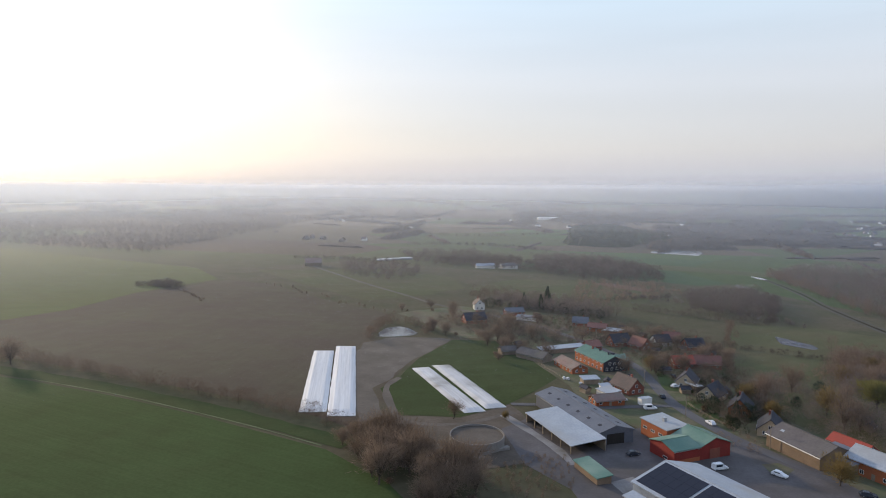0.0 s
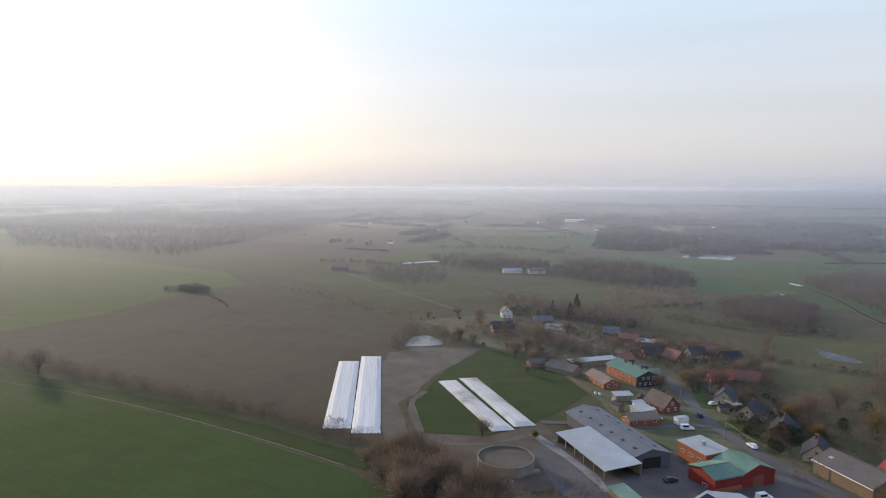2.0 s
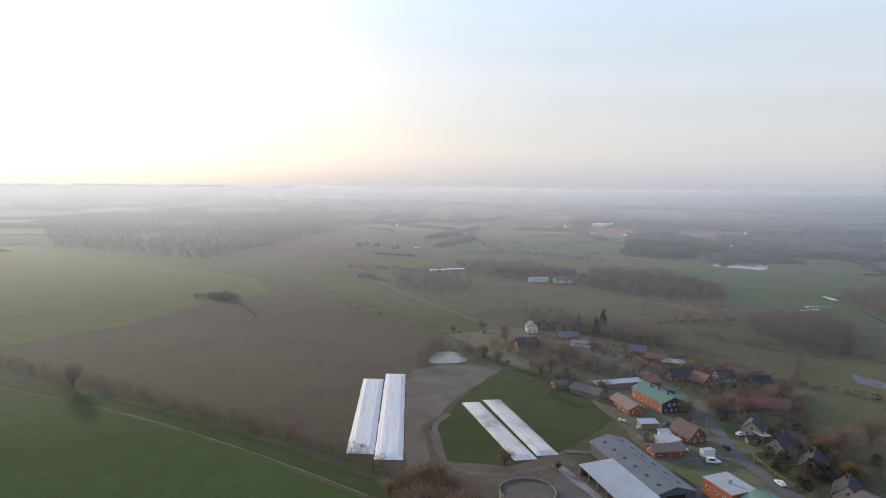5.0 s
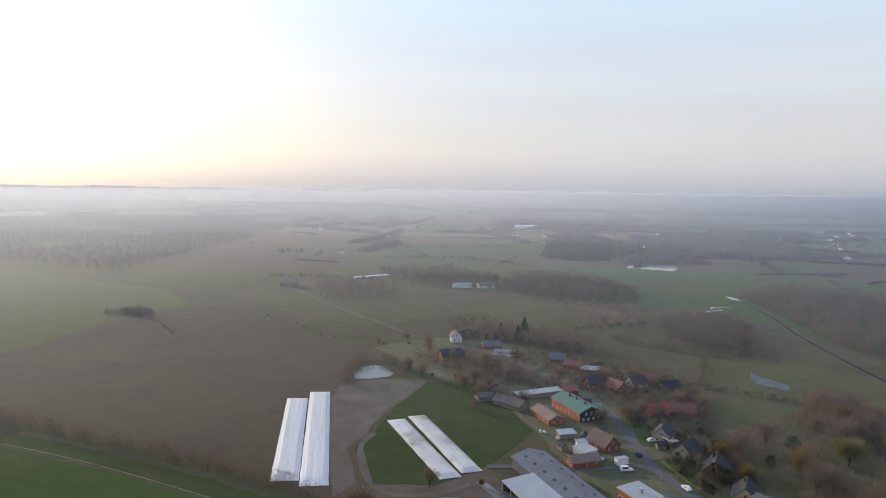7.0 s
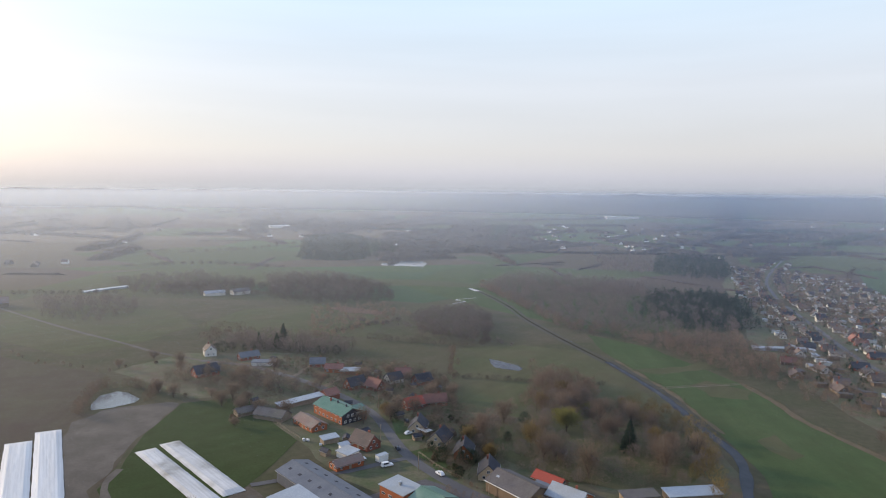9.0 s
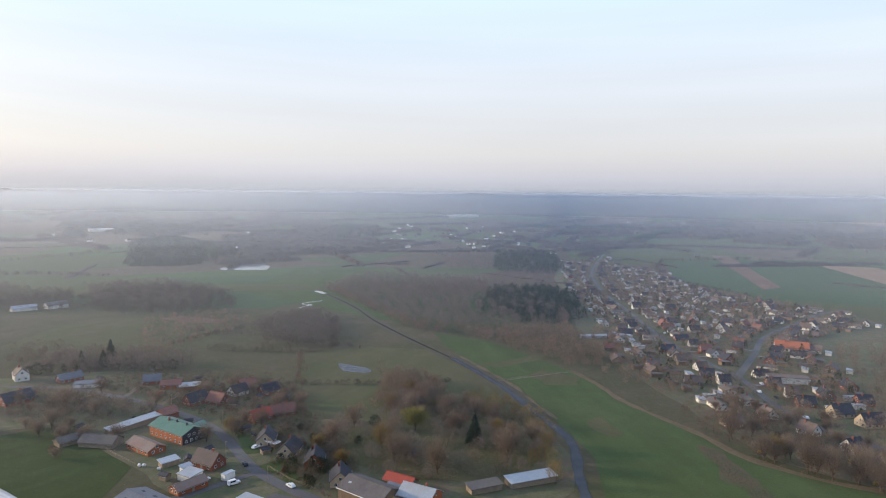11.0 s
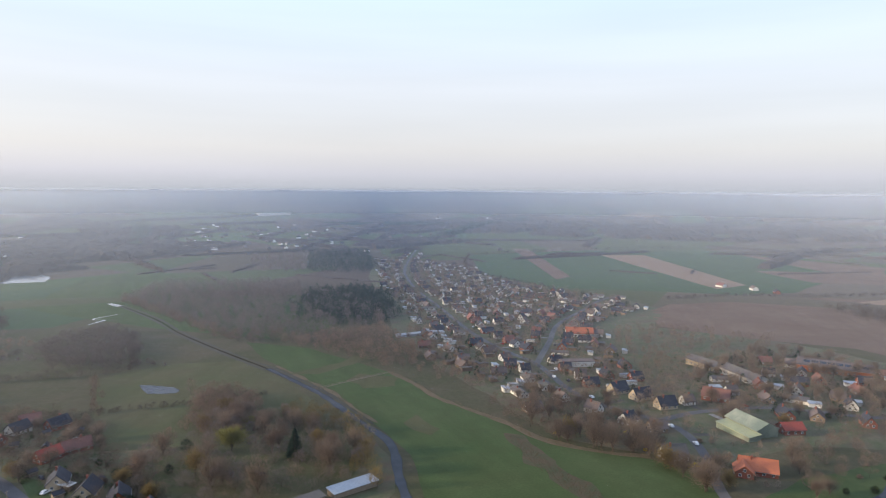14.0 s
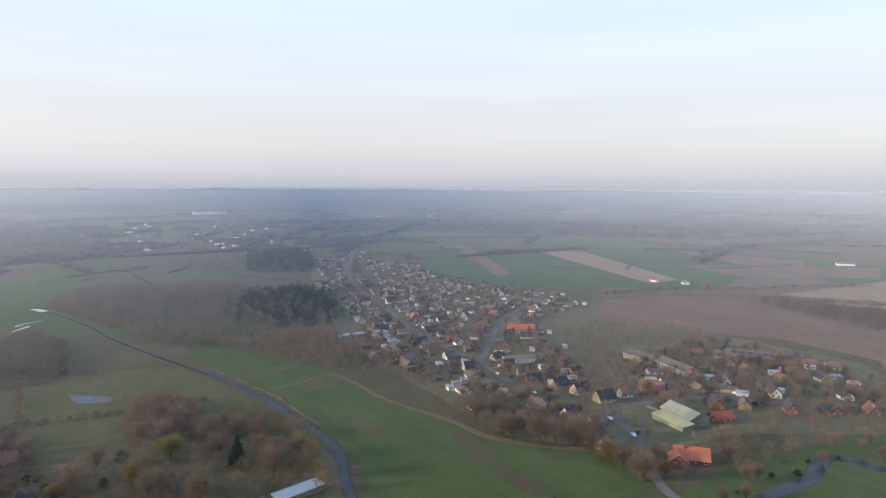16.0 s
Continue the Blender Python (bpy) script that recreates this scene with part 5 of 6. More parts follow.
def car(x, y, turn, paint, label, van=False, group="parked cars"):
    ob = thing("van" if van else "car", x, y, turn, label, "van" if van else "car", group, land(x, y) + 0.16)
    l, h = (4.9, 1.95) if van else (4.3, 1.45)
    bm = bmesh.new()
    def ring(px, low, high, half):
        return [(px, -half, low), (px, half, low), (px, half * 1.02, (low + high) / 2), (px, half * 0.93, high), (px, -half * 0.93, high), (px, -half * 1.02, (low + high) / 2)]
    loft(bm, [ring(-l / 2, 0.4, 0.75, 0.75), ring(-l / 2 + 0.15, 0.28, 0.92, 0.86), ring(l / 2 - 1.0, 0.25, 0.92, 0.88), ring(l / 2 - 0.15, 0.28, 0.78, 0.84), ring(l / 2, 0.4, 0.65, 0.72)])
    part("body", bm, paint, ob)
    bm = bmesh.new()
    back = -l / 2 + (0.12 if van else 0.35)
    def cab(px, low, high, half):
        return [(px, -half, low), (px, half, low), (px, half * 0.84, high), (px, -half * 0.84, high)]
    loft(bm, [cab(back, 0.9, 0.95, 0.82), cab(back + (0.1 if van else 0.45), 0.9, h, 0.82), cab(0.55 if van else 0.2, 0.9, h, 0.82), cab(1.35 if van else 1.05, 0.9, 0.95, 0.82)])
    cabin = part("cabin", bm, paint, ob)
    for s in (-1, 1):
        part("side_glass", boxed((back + 0.6, s * 0.765 - 0.03, 0.98, 0.35, s * 0.765 + 0.03, h - 0.2)), PANE, cabin)
        part("headlight", boxed((l / 2 - 0.2, s * 0.6 - 0.14, 0.55, l / 2 - 0.03, s * 0.6 + 0.14, 0.7)), TRIM_WHITE, ob)
        for px in (-l / 2 + 0.85, l / 2 - 0.85):
            bm = bmesh.new()
            lathe_x(bm, px, s * 0.78, 0.32, 0.32, 0.2)
            tyre = part("wheel", bm, RUBBER, ob)
            bm = bmesh.new()
            lathe_x(bm, px, s * 0.79, 0.32, 0.19, 0.22)
            part("rim", bm, STEEL, tyre)
    return ob


car(80.5, 176.5, 15, CAR_WHITE, "white delivery van parked in the farmyard", True)
car(96, 173, -50, CAR_WHITE, "silver-white car parked by the grass island")
car(113.5, 161.5, -20, CAR_DARK, "dark car parked by the road")
car(78, 230.5, 5, CAR_WHITE, "white van parked beside the lane", True)
car(94.5, 216, 100, CAR_WHITE, "white car on the village road")
car(88, 246, 85, CAR_DARK, "dark car on the village road")
car(58, 185, 20, CAR_DARK, "dark car beside the machine hall")

# ---- hamlet houses ----
H = dict(group="hamlet houses")
house("white_house", 26, 449, 95, 9.5, 7.3, 4.1, 3.6, RENDER_WHITE, TILE_BROWN, "tall white gabled house by the lane", storeys=2, **H)
house("farmhouse", 20, 396, 20, 13.8, 8.6, 2.7, 3.7, BRICK_RED, TILE_DARK, "farmhouse with a dark roof and white gable", **H)
house("farmhouse", 49, 430, 15, 13.0, 7.0, 2.7, 2.4, BRICK_RED, SHEET_GREY, "brick house with a blue-grey sheet roof", **H)
flat_roofed("bungalow", 56, 411, -20, 14, 6, 2.7, RENDER_WHITE, SHEET_GREY, "low white bungalow with a flat roof", "house", "hamlet houses")
house("brick_house", 95, 382, -25, 11.2, 7.7, 2.9, 2.0, BRICK_ORANGE, TILE_RED, "orange brick house with a low roof", **H)
flat_roofed("carport", 103, 374, -20, 11, 7, 2.8, BRICK_RED, SHEET_PALE, "brick carport with a white flat roof", "carport", "hamlet houses")
house("house", 88, 398, -15, 9.5, 6.9, 2.7, 2.9, BRICK_RED, SHEET_GREY, "house with a pale grey roof among trees", **H)
house("house", 97, 343, 20, 11.2, 7.7, 2.7, 3.7, BRICK_RED, TILE_DARK, "brick house with a dark violet roof", **H)
house("house", 107, 337, -60, 9.5, 7.7, 2.5, 3.6, BRICK_RED, TILE_RED, "red brick house with a steep red gable", **H)
house("house", 122, 348, 15, 9.5, 7.3, 2.5, 3.2, RENDER_WHITE, TILE_DARK, "house with dark roof and white trim", **H)
house("house", 131, 357, -15, 9.5, 7.3, 2.5, 3.2, BRICK_RED, TILE_RED, "red roofed house with a white dormer", **H)
solar_house = house("house", 137, 340, 10, 10.3, 7.7, 2.5, 3.4, BRICK_RED, TILE_DARK, "house with solar panels on a dark roof", **H)
for i in range(5):
    for row in range(2):
        bm = boxed((-4.6 + i * 1.75, -3.5 + row * 1.55, 0, -3.0 + i * 1.75, -2.1 + row * 1.55, 0.07))
        for v in bm.verts:
            v.co.z += 2.5 + 3.4 * (1 + v.co.y / 3.85) + 0.3
        part("solar_panel", bm, SOLAR, solar_house)
house("house", 115, 298, 10, 10.3, 6.9, 2.5, 3.1, BRICK_RED, TILE_BRIGHT, "long red roofed bungalow", **H)
house("house", 128, 300, -10, 12.0, 7.7, 2.5, 3.1, BRICK_RED, TILE_RED, "long red roofed house with skylights", **H)
house("house", 105, 265, 60, 9.5, 7.7, 2.9, 3.7, RENDER_CREAM, TILE_DARK, "cream gabled house with a dark roof", **H)
house("house", 108, 247, 45, 10.3, 7.7, 2.7, 3.7, RENDER_CREAM, TILE_DARK, "cream gabled house with a broad dark roof", **H)
house("house", 112, 231, 60, 10.3, 7.7, 2.7, 3.6, BRICK_ORANGE, TILE_DARK, "orange brick house with a dark roof", **H)
house("house", 112, 209, 60, 10.3, 7.7, 2.7, 3.6, RENDER_CREAM, TILE_DARK, "cream house with a blue-black roof", **H)
house("house", 76, 254, -65, 11.2, 7.7, 2.7, 3.7, BRICK_RED, TILE_BROWN, "brick farmhouse with a steep brown roof", **H)
flat_roofed("garage", 66, 245, -65, 7, 6, 3.0, RENDER_WHITE, SHEET_PALE, "small white rendered garage with flat roof", "garage", "hamlet houses")
house("low_barn", 63, 236, 15, 12.0, 6.0, 2.3, 1.5, BRICK_ORANGE, TILE_PINK, "low orange brick outbuilding with a faded roof", category="barn", chimney=False, **H)
house("low_barn", 34, 314, 15, 10.3, 6.0, 2.3, 1.5, WOOD, ETERNIT, "old grey shed beside the grass field", category="shed", chimney=False, windows=False, **H)
house("low_barn", 45, 304, -45, 16, 8, 2.5, 2.2, WOOD, ETERNIT, "long grey-brown barn beside the grass field", category="barn", chimney=False, windows=False, **H)
flat_roofed("open_shelter", 63, 264, 10, 7, 4, 2.6, WOOD, SHEET_PALE, "small open shelter with a pale roof", "shed", "hamlet houses")
flat_roofed("low_white_barn", 172.5, 166, -16, 20, 6, 2.8, WOOD, SHEET_PALE, "long low barn with a white roof by the river", "barn")
house("far_farm", -145, 706, 10, 18, 14, 4, 4.5, WOOD, TILE_PINK, "distant farm with a reddish roof in the haze", "farm", windows=False)
house("far_farm", 944, 119, 20, 12, 7, 3, 2.6, BRICK_RED, TILE_DARK, "distant farm between green fields", "farm", windows=False)
house("far_farm", 50, 748, 10, 22, 9, 3.2, 2.2, RENDER_WHITE, SHEET_PALE, "distant farm with white roofed sheds", "farm", windows=False, chimney=False)
house("far_farm", 78, 752, 20, 20, 10, 4, 2.6, RENDER_WHITE, SHEET_GREY, "distant farm with white roofed sheds", "farm", windows=False, chimney=False)

# ---- village ----
KINDS = []
for wall_mat, roof_mat, words, size in (
        (RENDER_WHITE, TILE_BROWN, "white house with a brown tiled roof", (8.5, 7, 2.7, 3.4)),
        (BRICK_RED, TILE_RED, "red brick house with a red tiled roof", (9, 7, 2.6, 3.4)),
        (BRICK_TAN, TILE_BROWN, "tan brick house with a brown roof", (9, 7.4, 2.5, 3.2)),
        (RENDER_WHITE, TILE_DARK, "white house with an anthracite roof", (8.5, 7, 2.8, 3.5)),
        (BRICK_RED, TILE_DARK, "red brick house with a dark roof", (9.5, 7, 2.6, 3.3)),
        (RENDER_CREAM, TILE_ORANGE, "cream house with an orange tiled roof", (8.5, 7, 2.6, 3.4)),
        (BRICK_TAN, TILE_RED, "tan brick house with a red roof", (10, 7, 2.5, 3.0)),
        (RENDER_WHITE, ETERNIT, "white bungalow with a low grey roof", (11, 7, 2.6, 1.5))):
    KINDS.append((wall_mat, roof_mat, words, size))
FIRST = {}


def village_house(k, x, y, turn):
    if k not in FIRST:
        wall_mat, roof_mat, words, (a, b, c, d) = KINDS[k]
        FIRST[k] = house("house", x, y, turn, a, b, c, d, wall_mat, roof_mat, words, group="village houses", far=True)
        return FIRST[k]
    return copy_thing(FIRST[k], pose(x, y, land(x, y), 0, 0, turn) @ Matrix.Diagonal((0.82 + 0.45 * ((x * 7.3) % 1), 0.85 + 0.25 * ((y * 5.7) % 1), 0.85 + 0.2 * ((x * 3.1) % 1), 1)))


def village_shed(x, y, turn):
    if "shed" not in FIRST:
        FIRST["shed"] = flat_roofed("garage", x, y, turn, 6.5, 4, 2.6, RENDER_WHITE, SHEET_PALE, "small garden garage with a pale flat roof", "garage", "garages")
        return FIRST["shed"]
    return copy_thing(FIRST["shed"], pose(x, y, land(x, y), 0, 0, turn))


def village_outhouse(x, y, turn):
    if "outhouse" not in FIRST:
        FIRST["outhouse"] = flat_roofed("outhouse", x, y, turn, 7, 4.5, 2.6, BRICK_TAN, ETERNIT, "low brick outhouse with a grey roof", "shed", "outhouses")
        return FIRST["outhouse"]
    return copy_thing(FIRST["outhouse"], pose(x, y, land(x, y), 0, 0, turn))


STREETS = [smooth_line(p, 5) for p in ([(294, 60), (321, 77), (332, 96), (342, 133), (362, 160), (407, 204), (430, 241), (475, 302), (581, 415), (747, 591), (904, 728), (1100, 860)],
                                       [(407, 204), (486, 232), (564, 261), (659, 277), (787, 291)], [(330, 92), (362, 76), (392, 45), (404, 0), (424, -47)])]
VILLAGE = [(340, 205), (380, 290), (455, 352), (600, 500), (740, 650), (960, 850), (1010, 800), (960, 618), (850, 520), (815, 405), (780, 300), (710, 225), (600, 235), (500, 190), (440, 145), (380, 110), (350, 120)]
LOWER = [(290, 90), (300, 160), (345, 205), (362, 172), (338, 130), (325, 95)]
SOUTH = [(350, 60), (400, 90), (470, 110), (560, 60), (520, -20), (460, -60), (420, -60), (395, 0), (380, 40)]
placed = [(75, 296), (340, 48), (330, 38), (348, 58), (332, 60), (350, 42), (286, 36), (298, 48), (276, 44), (310, 40), (300, 28), (322, 46), (318, 36), (348, 74), (326, 62), (312, 55), (365, 52), (526, 222), (420, 178), (365, 133), (361, 119), (355, 101), (510, 24), (452, 72), (470, 100), (390, 76), (412, -10)]


def near_street(x, y):
    best = (1e9, 0.0)
    for line in STREETS:
        for i, p in enumerate(line[:-1]):
            d = math.hypot(p.x - x, p.y - y)
            if d < best[0]:
                q = line[i + 1]
                best = (d, math.degrees(math.atan2(q.y - p.y, q.x - p.x)))
    return best


def free(x, y, gap):
    return all((x - a) ** 2 + (y - b) ** 2 > gap * gap for a, b in placed)


rng = random.Random(5)
for line in STREETS:
    for i in range(3, len(line) - 1, 4):
        for side in (-1, 1):
            d = line[i + 1] - line[i]
            d.normalize()
            p = line[i] + Vector((-d.y, d.x)) * side * rng.uniform(13, 17)
            if rng.random() < 0.9 and free(p.x, p.y, 15.5) and near_street(p.x, p.y)[0] > 10.5:
                placed.append((p.x, p.y))
                village_house(rng.choice((0, 3, 4, 2, 3, 7, 0, 3, 1, 4, 7, 4) if p.x + p.y < 950 else (0, 3, 7, 3, 0, 7, 4, 3)), p.x, p.y, math.degrees(math.atan2(d.y, d.x)) + rng.choice((0, 90, 90)) + rng.uniform(-6, 6))
for outline, gap, chance in ((VILLAGE, 19.5, 0.78), (SOUTH, 20, 0.7), (LOWER, 20, 0.5)):
    for x, y in scatter(np.random.default_rng(9), outline, gap):
        d, turn = near_street(x, y)
        if d > 12 and rng.random() < chance and noise.noise(Vector((x / 45, y / 45, 2.5))) > -0.22 and free(x, y, 13.5):
            placed.append((x, y))
            village_house(rng.choice((0, 3, 4, 2, 4, 6, 0, 3, 1, 4, 7, 2) if x + y < 950 else (0, 3, 7, 3, 4, 7, 2, 3)), x, y, turn + rng.choice((0, 90)) + rng.uniform(-12, 12))
            if rng.random() < 0.75:
                a = rng.uniform(0, 6.28)
                gx, gy = x + 11 * math.cos(a), y + 11 * math.sin(a)
                if near_street(gx, gy)[0] > 7 and free(gx, gy, 9):
                    village_shed(gx, gy, turn)
                    placed.append((gx, gy))
# known village buildings
house("dark_roofed_house", 370, 129, 150, 11, 8, 2.8, 4.2, RENDER_CREAM, TILE_DARK, "cream gabled house with a steep blue-black roof", group="twin houses")
house("dark_roofed_house", 365, 113, 150, 12, 8, 2.8, 4.2, RENDER_CREAM, TILE_DARK, "cream gabled house with a steep blue-black roof", group="twin houses")
house("dark_roofed_house", 356, 96, 140, 11, 8, 2.8, 4.2, RENDER_CREAM, TILE_DARK, "cream gabled house with a steep blue-black roof", group="twin houses")
house("orange_roofed_house", 526, 222, 120, 24, 11, 3.2, 4.5, RENDER_WHITE, TILE_ORANGE, "large house with a bright orange roof")
flat_roofed("white_building", 420, 178, 130, 24, 9, 4.2, RENDER_WHITE, TILE_BROWN, "long white building with a dark flat roof")
house("green_barn", 343, 49, 52, 22, 13, 4.6, 3.0, SHEET_PALEGREEN, SHEET_PALEGREEN, "large barn with a pale green sheet roof", "barn", chimney=False, windows=False)
flat_roofed("barn_lean_to", 333.5, 53.5, 232, 23, 7, 3.6, SHEET_PALEGREEN, SHEET_YELLOW, "low barn side under a yellowish green sheet roof", "barn", "", 0.9)
house("red_barn_house", 351, 32, 130, 11, 8, 3.0, 2.6, BRICK_RED, TILE_BRIGHT, "low red barn beside the green barn", "barn", chimney=False)
house("red_roofed_house", 287, 37, 105, 15, 9.5, 2.6, 3.8, BRICK_RED, TILE_ORANGE, "large brick house with an orange-red roof")
orange_hall = house("orange_hall", 512, 24, 95, 46, 24, 4.5, 2.4, BRICK_ORANGE, TILE_BROWN, "long orange brick hall with a brown roof", "hall", chimney=False)
for side in (-1, 1):
    for i in range(8):
        bm = boxed((-20 + i * 5, -1.9, 0, -16 + i * 5, 1.9, 0.08))
        for v in bm.verts:
            v.co.y += side * 5.5
            v.co.z += 4.5 + 2.4 * (1 - abs(v.co.y) / 12) + 0.28
        part("solar_panel", bm, SOLAR, orange_hall)
house("long_barn", 452, 72, 50, 32, 12, 4.0, 2.5, RENDER_WHITE, ETERNIT, "long barn with a pale grey roof", "barn", chimney=False)
house("long_barn", 470, 100, 60, 28, 11, 4.0, 2.5, RENDER_CREAM, ETERNIT, "long barn with a pale grey roof", "barn", chimney=False)
house("red_roofed_house", 390, 76, 95, 15, 10, 3.0, 4.0, BRICK_RED, TILE_RED, "red roofed house by the crossroads")

# trees among the village houses
spots = [(x, y) for x, y in scatter(np.random.default_rng(14), VILLAGE, 8.0) + scatter(np.random.default_rng(15), SOUTH, 9.0) if near_street(x, y)[0] > 6 and free(x, y, 6.0)]
wood("garden_trees", spots[::2], 8.0, TWIGS, "leafless garden trees among the houses", 50, 120, 0.2, spread=0.45)
wood("garden_trees", spots[1::4], 7.0, WOODS, "grey-brown leafless garden trees among the houses", 51, 120, 0.2, spread=0.45)
wood("garden_conifers", spots[2::7], 7.5, NEEDLES, "dark conifers among the village houses", 53, 80, 0.35, True)
wood("garden_hedges", spots[3::4], 3.4, EVERGREEN, "dark evergreen garden shrubs among the houses", 52, 90, 0.3)
keys = ["bare0", "bare1", "bare2", "bare3", "bare4", "red0", "red1", "bush0", "bush1", "evergreen0", "evergreen1", "gold0", "bare1", "bare3"]
for outline, gap in ((SOUTH, 12), ([(280, 75), (278, 125), (305, 170), (345, 190), (350, 120), (330, 85)], 10), ([(235, 20), (262, 30), (310, 10), (360, -30), (330, -45), (280, 0)], 13)):
    for x, y in scatter(np.random.default_rng(11), outline, gap):
        if near_street(x, y)[0] > 6 and free(x, y, 6.8):
            plant(rng.choice(keys), x, y, rng.uniform(0.45, 0.85), rng.uniform(0, 360), "village trees")
for x, y in along([(256, 52), (270, 66), (276, 80), (272, 100), (272, 125)], 8, 3, 44):
    plant(rng.choice(("bare0", "bare2", "gold1", "bare4")), x, y, rng.uniform(0.7, 1.0), rng.uniform(0, 360), "trees on the meadow edge")
for x, y in clear_of(scatter(np.random.default_rng(12), BELT, 17)):
    plant(rng.choice(("bare0", "bare1", "red0", "red1", "gold0", "bare2", "bare4", "red2")), x, y, rng.uniform(0.85, 1.2), rng.uniform(0, 360), "trees by the river")
for x, y in scatter(np.random.default_rng(13), [(84, 250), (60, 330), (100, 400), (150, 345), (140, 290), (122, 215), (100, 215)], 13):
    if abs(x - 90) > 6 and all((x - o.location.x) ** 2 + (y - o.location.y) ** 2 > 64 for o in scene.objects if o.get("group") == "hamlet houses") and math.hypot(x - 75, y - 296) > 14:
        plant(rng.choice(("bush0", "bush1", "evergreen0", "bare2", "bare0", "evergreen1", "bush1", "gold0")), x, y, rng.uniform(0.5, 0.9), rng.uniform(0, 360), "hamlet garden trees")


# ---- far town ----
def far_town(seed, centre, spread, count, label):
    """Roofs and walls of a town seen as pale specks through the haze."""
    r = np.random.default_rng(seed)
    verts, faces, idx = [], [], []
    for _ in range(count):
        x, y = centre[0] + r.normal(0, spread[0]), centre[1] + r.normal(0, spread[1])
        a, b, h, k = r.uniform(3.5, 6), r.uniform(3, 4.5), r.uniform(2.2, 3.5), r.uniform(3, 4.5)
        t = r.uniform(0, 3.14)
        z = land(x, y)
        o = len(verts)
        for px, py, pz in ((-a, -b, -1), (a, -b, -1), (a, b, -1), (-a, b, -1), (-a, -b, h), (a, -b, h), (a, b, h), (-a, b, h), (-a, 0, h + k), (a, 0, h + k)):
            verts.append((x + px * math.cos(t) - py * math.sin(t), y + px * math.sin(t) + py * math.cos(t), z + pz))
        roof = int(r.integers(1, 4))
        wall = 0 if r.uniform() < 0.3 else 3
        for f, m in (((0, 1, 5, 4), wall), ((1, 2, 6, 9, 5), wall), ((2, 3, 7, 6), wall), ((3, 0, 4, 8, 7), wall), ((4, 5, 9, 8), roof), ((6, 7, 8, 9), roof)):
            faces.append([o + i for i in f])
            idx.append(m)
    me = bpy.data.meshes.new("far_town")
    me.from_pydata(verts, [], faces)
    for m in (RENDER_WHITE, TILE_BROWN, TILE_DARK, ETERNIT):
        me.materials.append(m)
    me.polygons.foreach_set("material_index", np.array(idx, dtype=np.int32))
    return tagged(new("far_town", me), label, "town", "", "stuff")


far_town(1, (1150, 1500), (260, 220), 120, "scattered houses of a far town in blue haze")
far_town(2, (620, 1650), (260, 200), 70, "scattered houses of a far town in blue haze")
far_town(3, (-225, 1105), (26, 14), 6, "scattered farmsteads in the haze")
far_town(5, (-245, 1740), (30, 20), 5, "scattered farmsteads in the haze")
far_town(4, (1700, 1300), (300, 250), 90, "scattered houses beyond the village")


# ---- small things of hamlet and farm ----
wood("garden_trees", scatter(np.random.default_rng(60), [(262, 30), (300, 20), (335, 28), (375, 20), (398, -20), (415, -62), (380, -60), (345, -25), (300, 2)], 9), 7.5, TWIGS, "leafless trees along the stream", 60, 180, 0.15)
wood("garden_trees", scatter(np.random.default_rng(61), [(300, 95), (298, 150), (325, 190), (345, 190), (335, 140), (322, 100)], 9), 7, TWIGS, "leafless garden trees above the meadow", 61, 170, 0.16)
wood("garden_trees", scatter(np.random.default_rng(62), [(545, 200), (610, 190), (600, 70), (560, 60), (480, 120), (455, 140), (500, 180)], 12), 8, TWIGS, "leafless trees behind the barns", 62, 160, 0.2)
wood("garden_trees", scatter(np.random.default_rng(63), [(98, 215), (100, 300), (84, 345), (100, 395), (140, 370), (152, 330), (142, 280), (128, 225)], 7.5), 6.2, TWIGS, "leafless garden trees in the hamlet", 63, 210, 0.09, spread=0.45)
wood("yard_scrub", scatter(np.random.default_rng(64), [(26, 182), (38, 180), (36, 160), (18, 150), (10, 168)], 2.6), 1.8, TWIGS, "leafless scrub beside the yard", 64, 90, 0.09, category="scrub", low=True)
wood("road_hedge", along([(94, 232), (97, 219), (101, 204), (107, 190)], 2.2, 0.8, 65), 1.8, TWIGS, "low leafless hedge along the road", 65, 90, 0.09, category="hedge", low=True)
wood("yard_hedge", along([(90, 200), (95, 194), (99, 190)], 1.8, 1.5, 66), 3.0, TWIGS, "leafless shrubs behind the red barn", 66, 120, 0.09, category="hedge", low=True)


def utility_pole(x, y, height=8.0):
    ob = thing("utility_pole", x, y, 20, "tall weathered wooden pole beside the road", "pole", "roadside poles")
    bm = bmesh.new()
    tapered(bm, (0, 0, -0.6), (0, 0, height), 0.14, 0.09, 8)
    part("shaft", bm, WOOD, ob)
    part("crossarm", boxed((-0.7, -0.05, height - 0.5, 0.7, 0.05, height - 0.38)), WOOD, ob)
    return ob


for x, y in ((84, 257), (97, 300), (84, 340), (60, 398), (88, 222), (104, 194)):
    utility_pole(x, y)


def round_bale(x, y, turn):
    ob = thing("wrapped_bale", x, y, turn, "round silage bale wrapped in pale film", "bale", "wrapped bales")
    bm = bmesh.new()
    lathe_x(bm, 0, 0, 0.62, 0.62, 1.2, 20)
    part("film", bm, FILM, ob)
    return ob


for i, (x, y) in enumerate(((53, 269), (54.5, 268), (58.5, 261))):
    round_bale(x, y, i * 37)


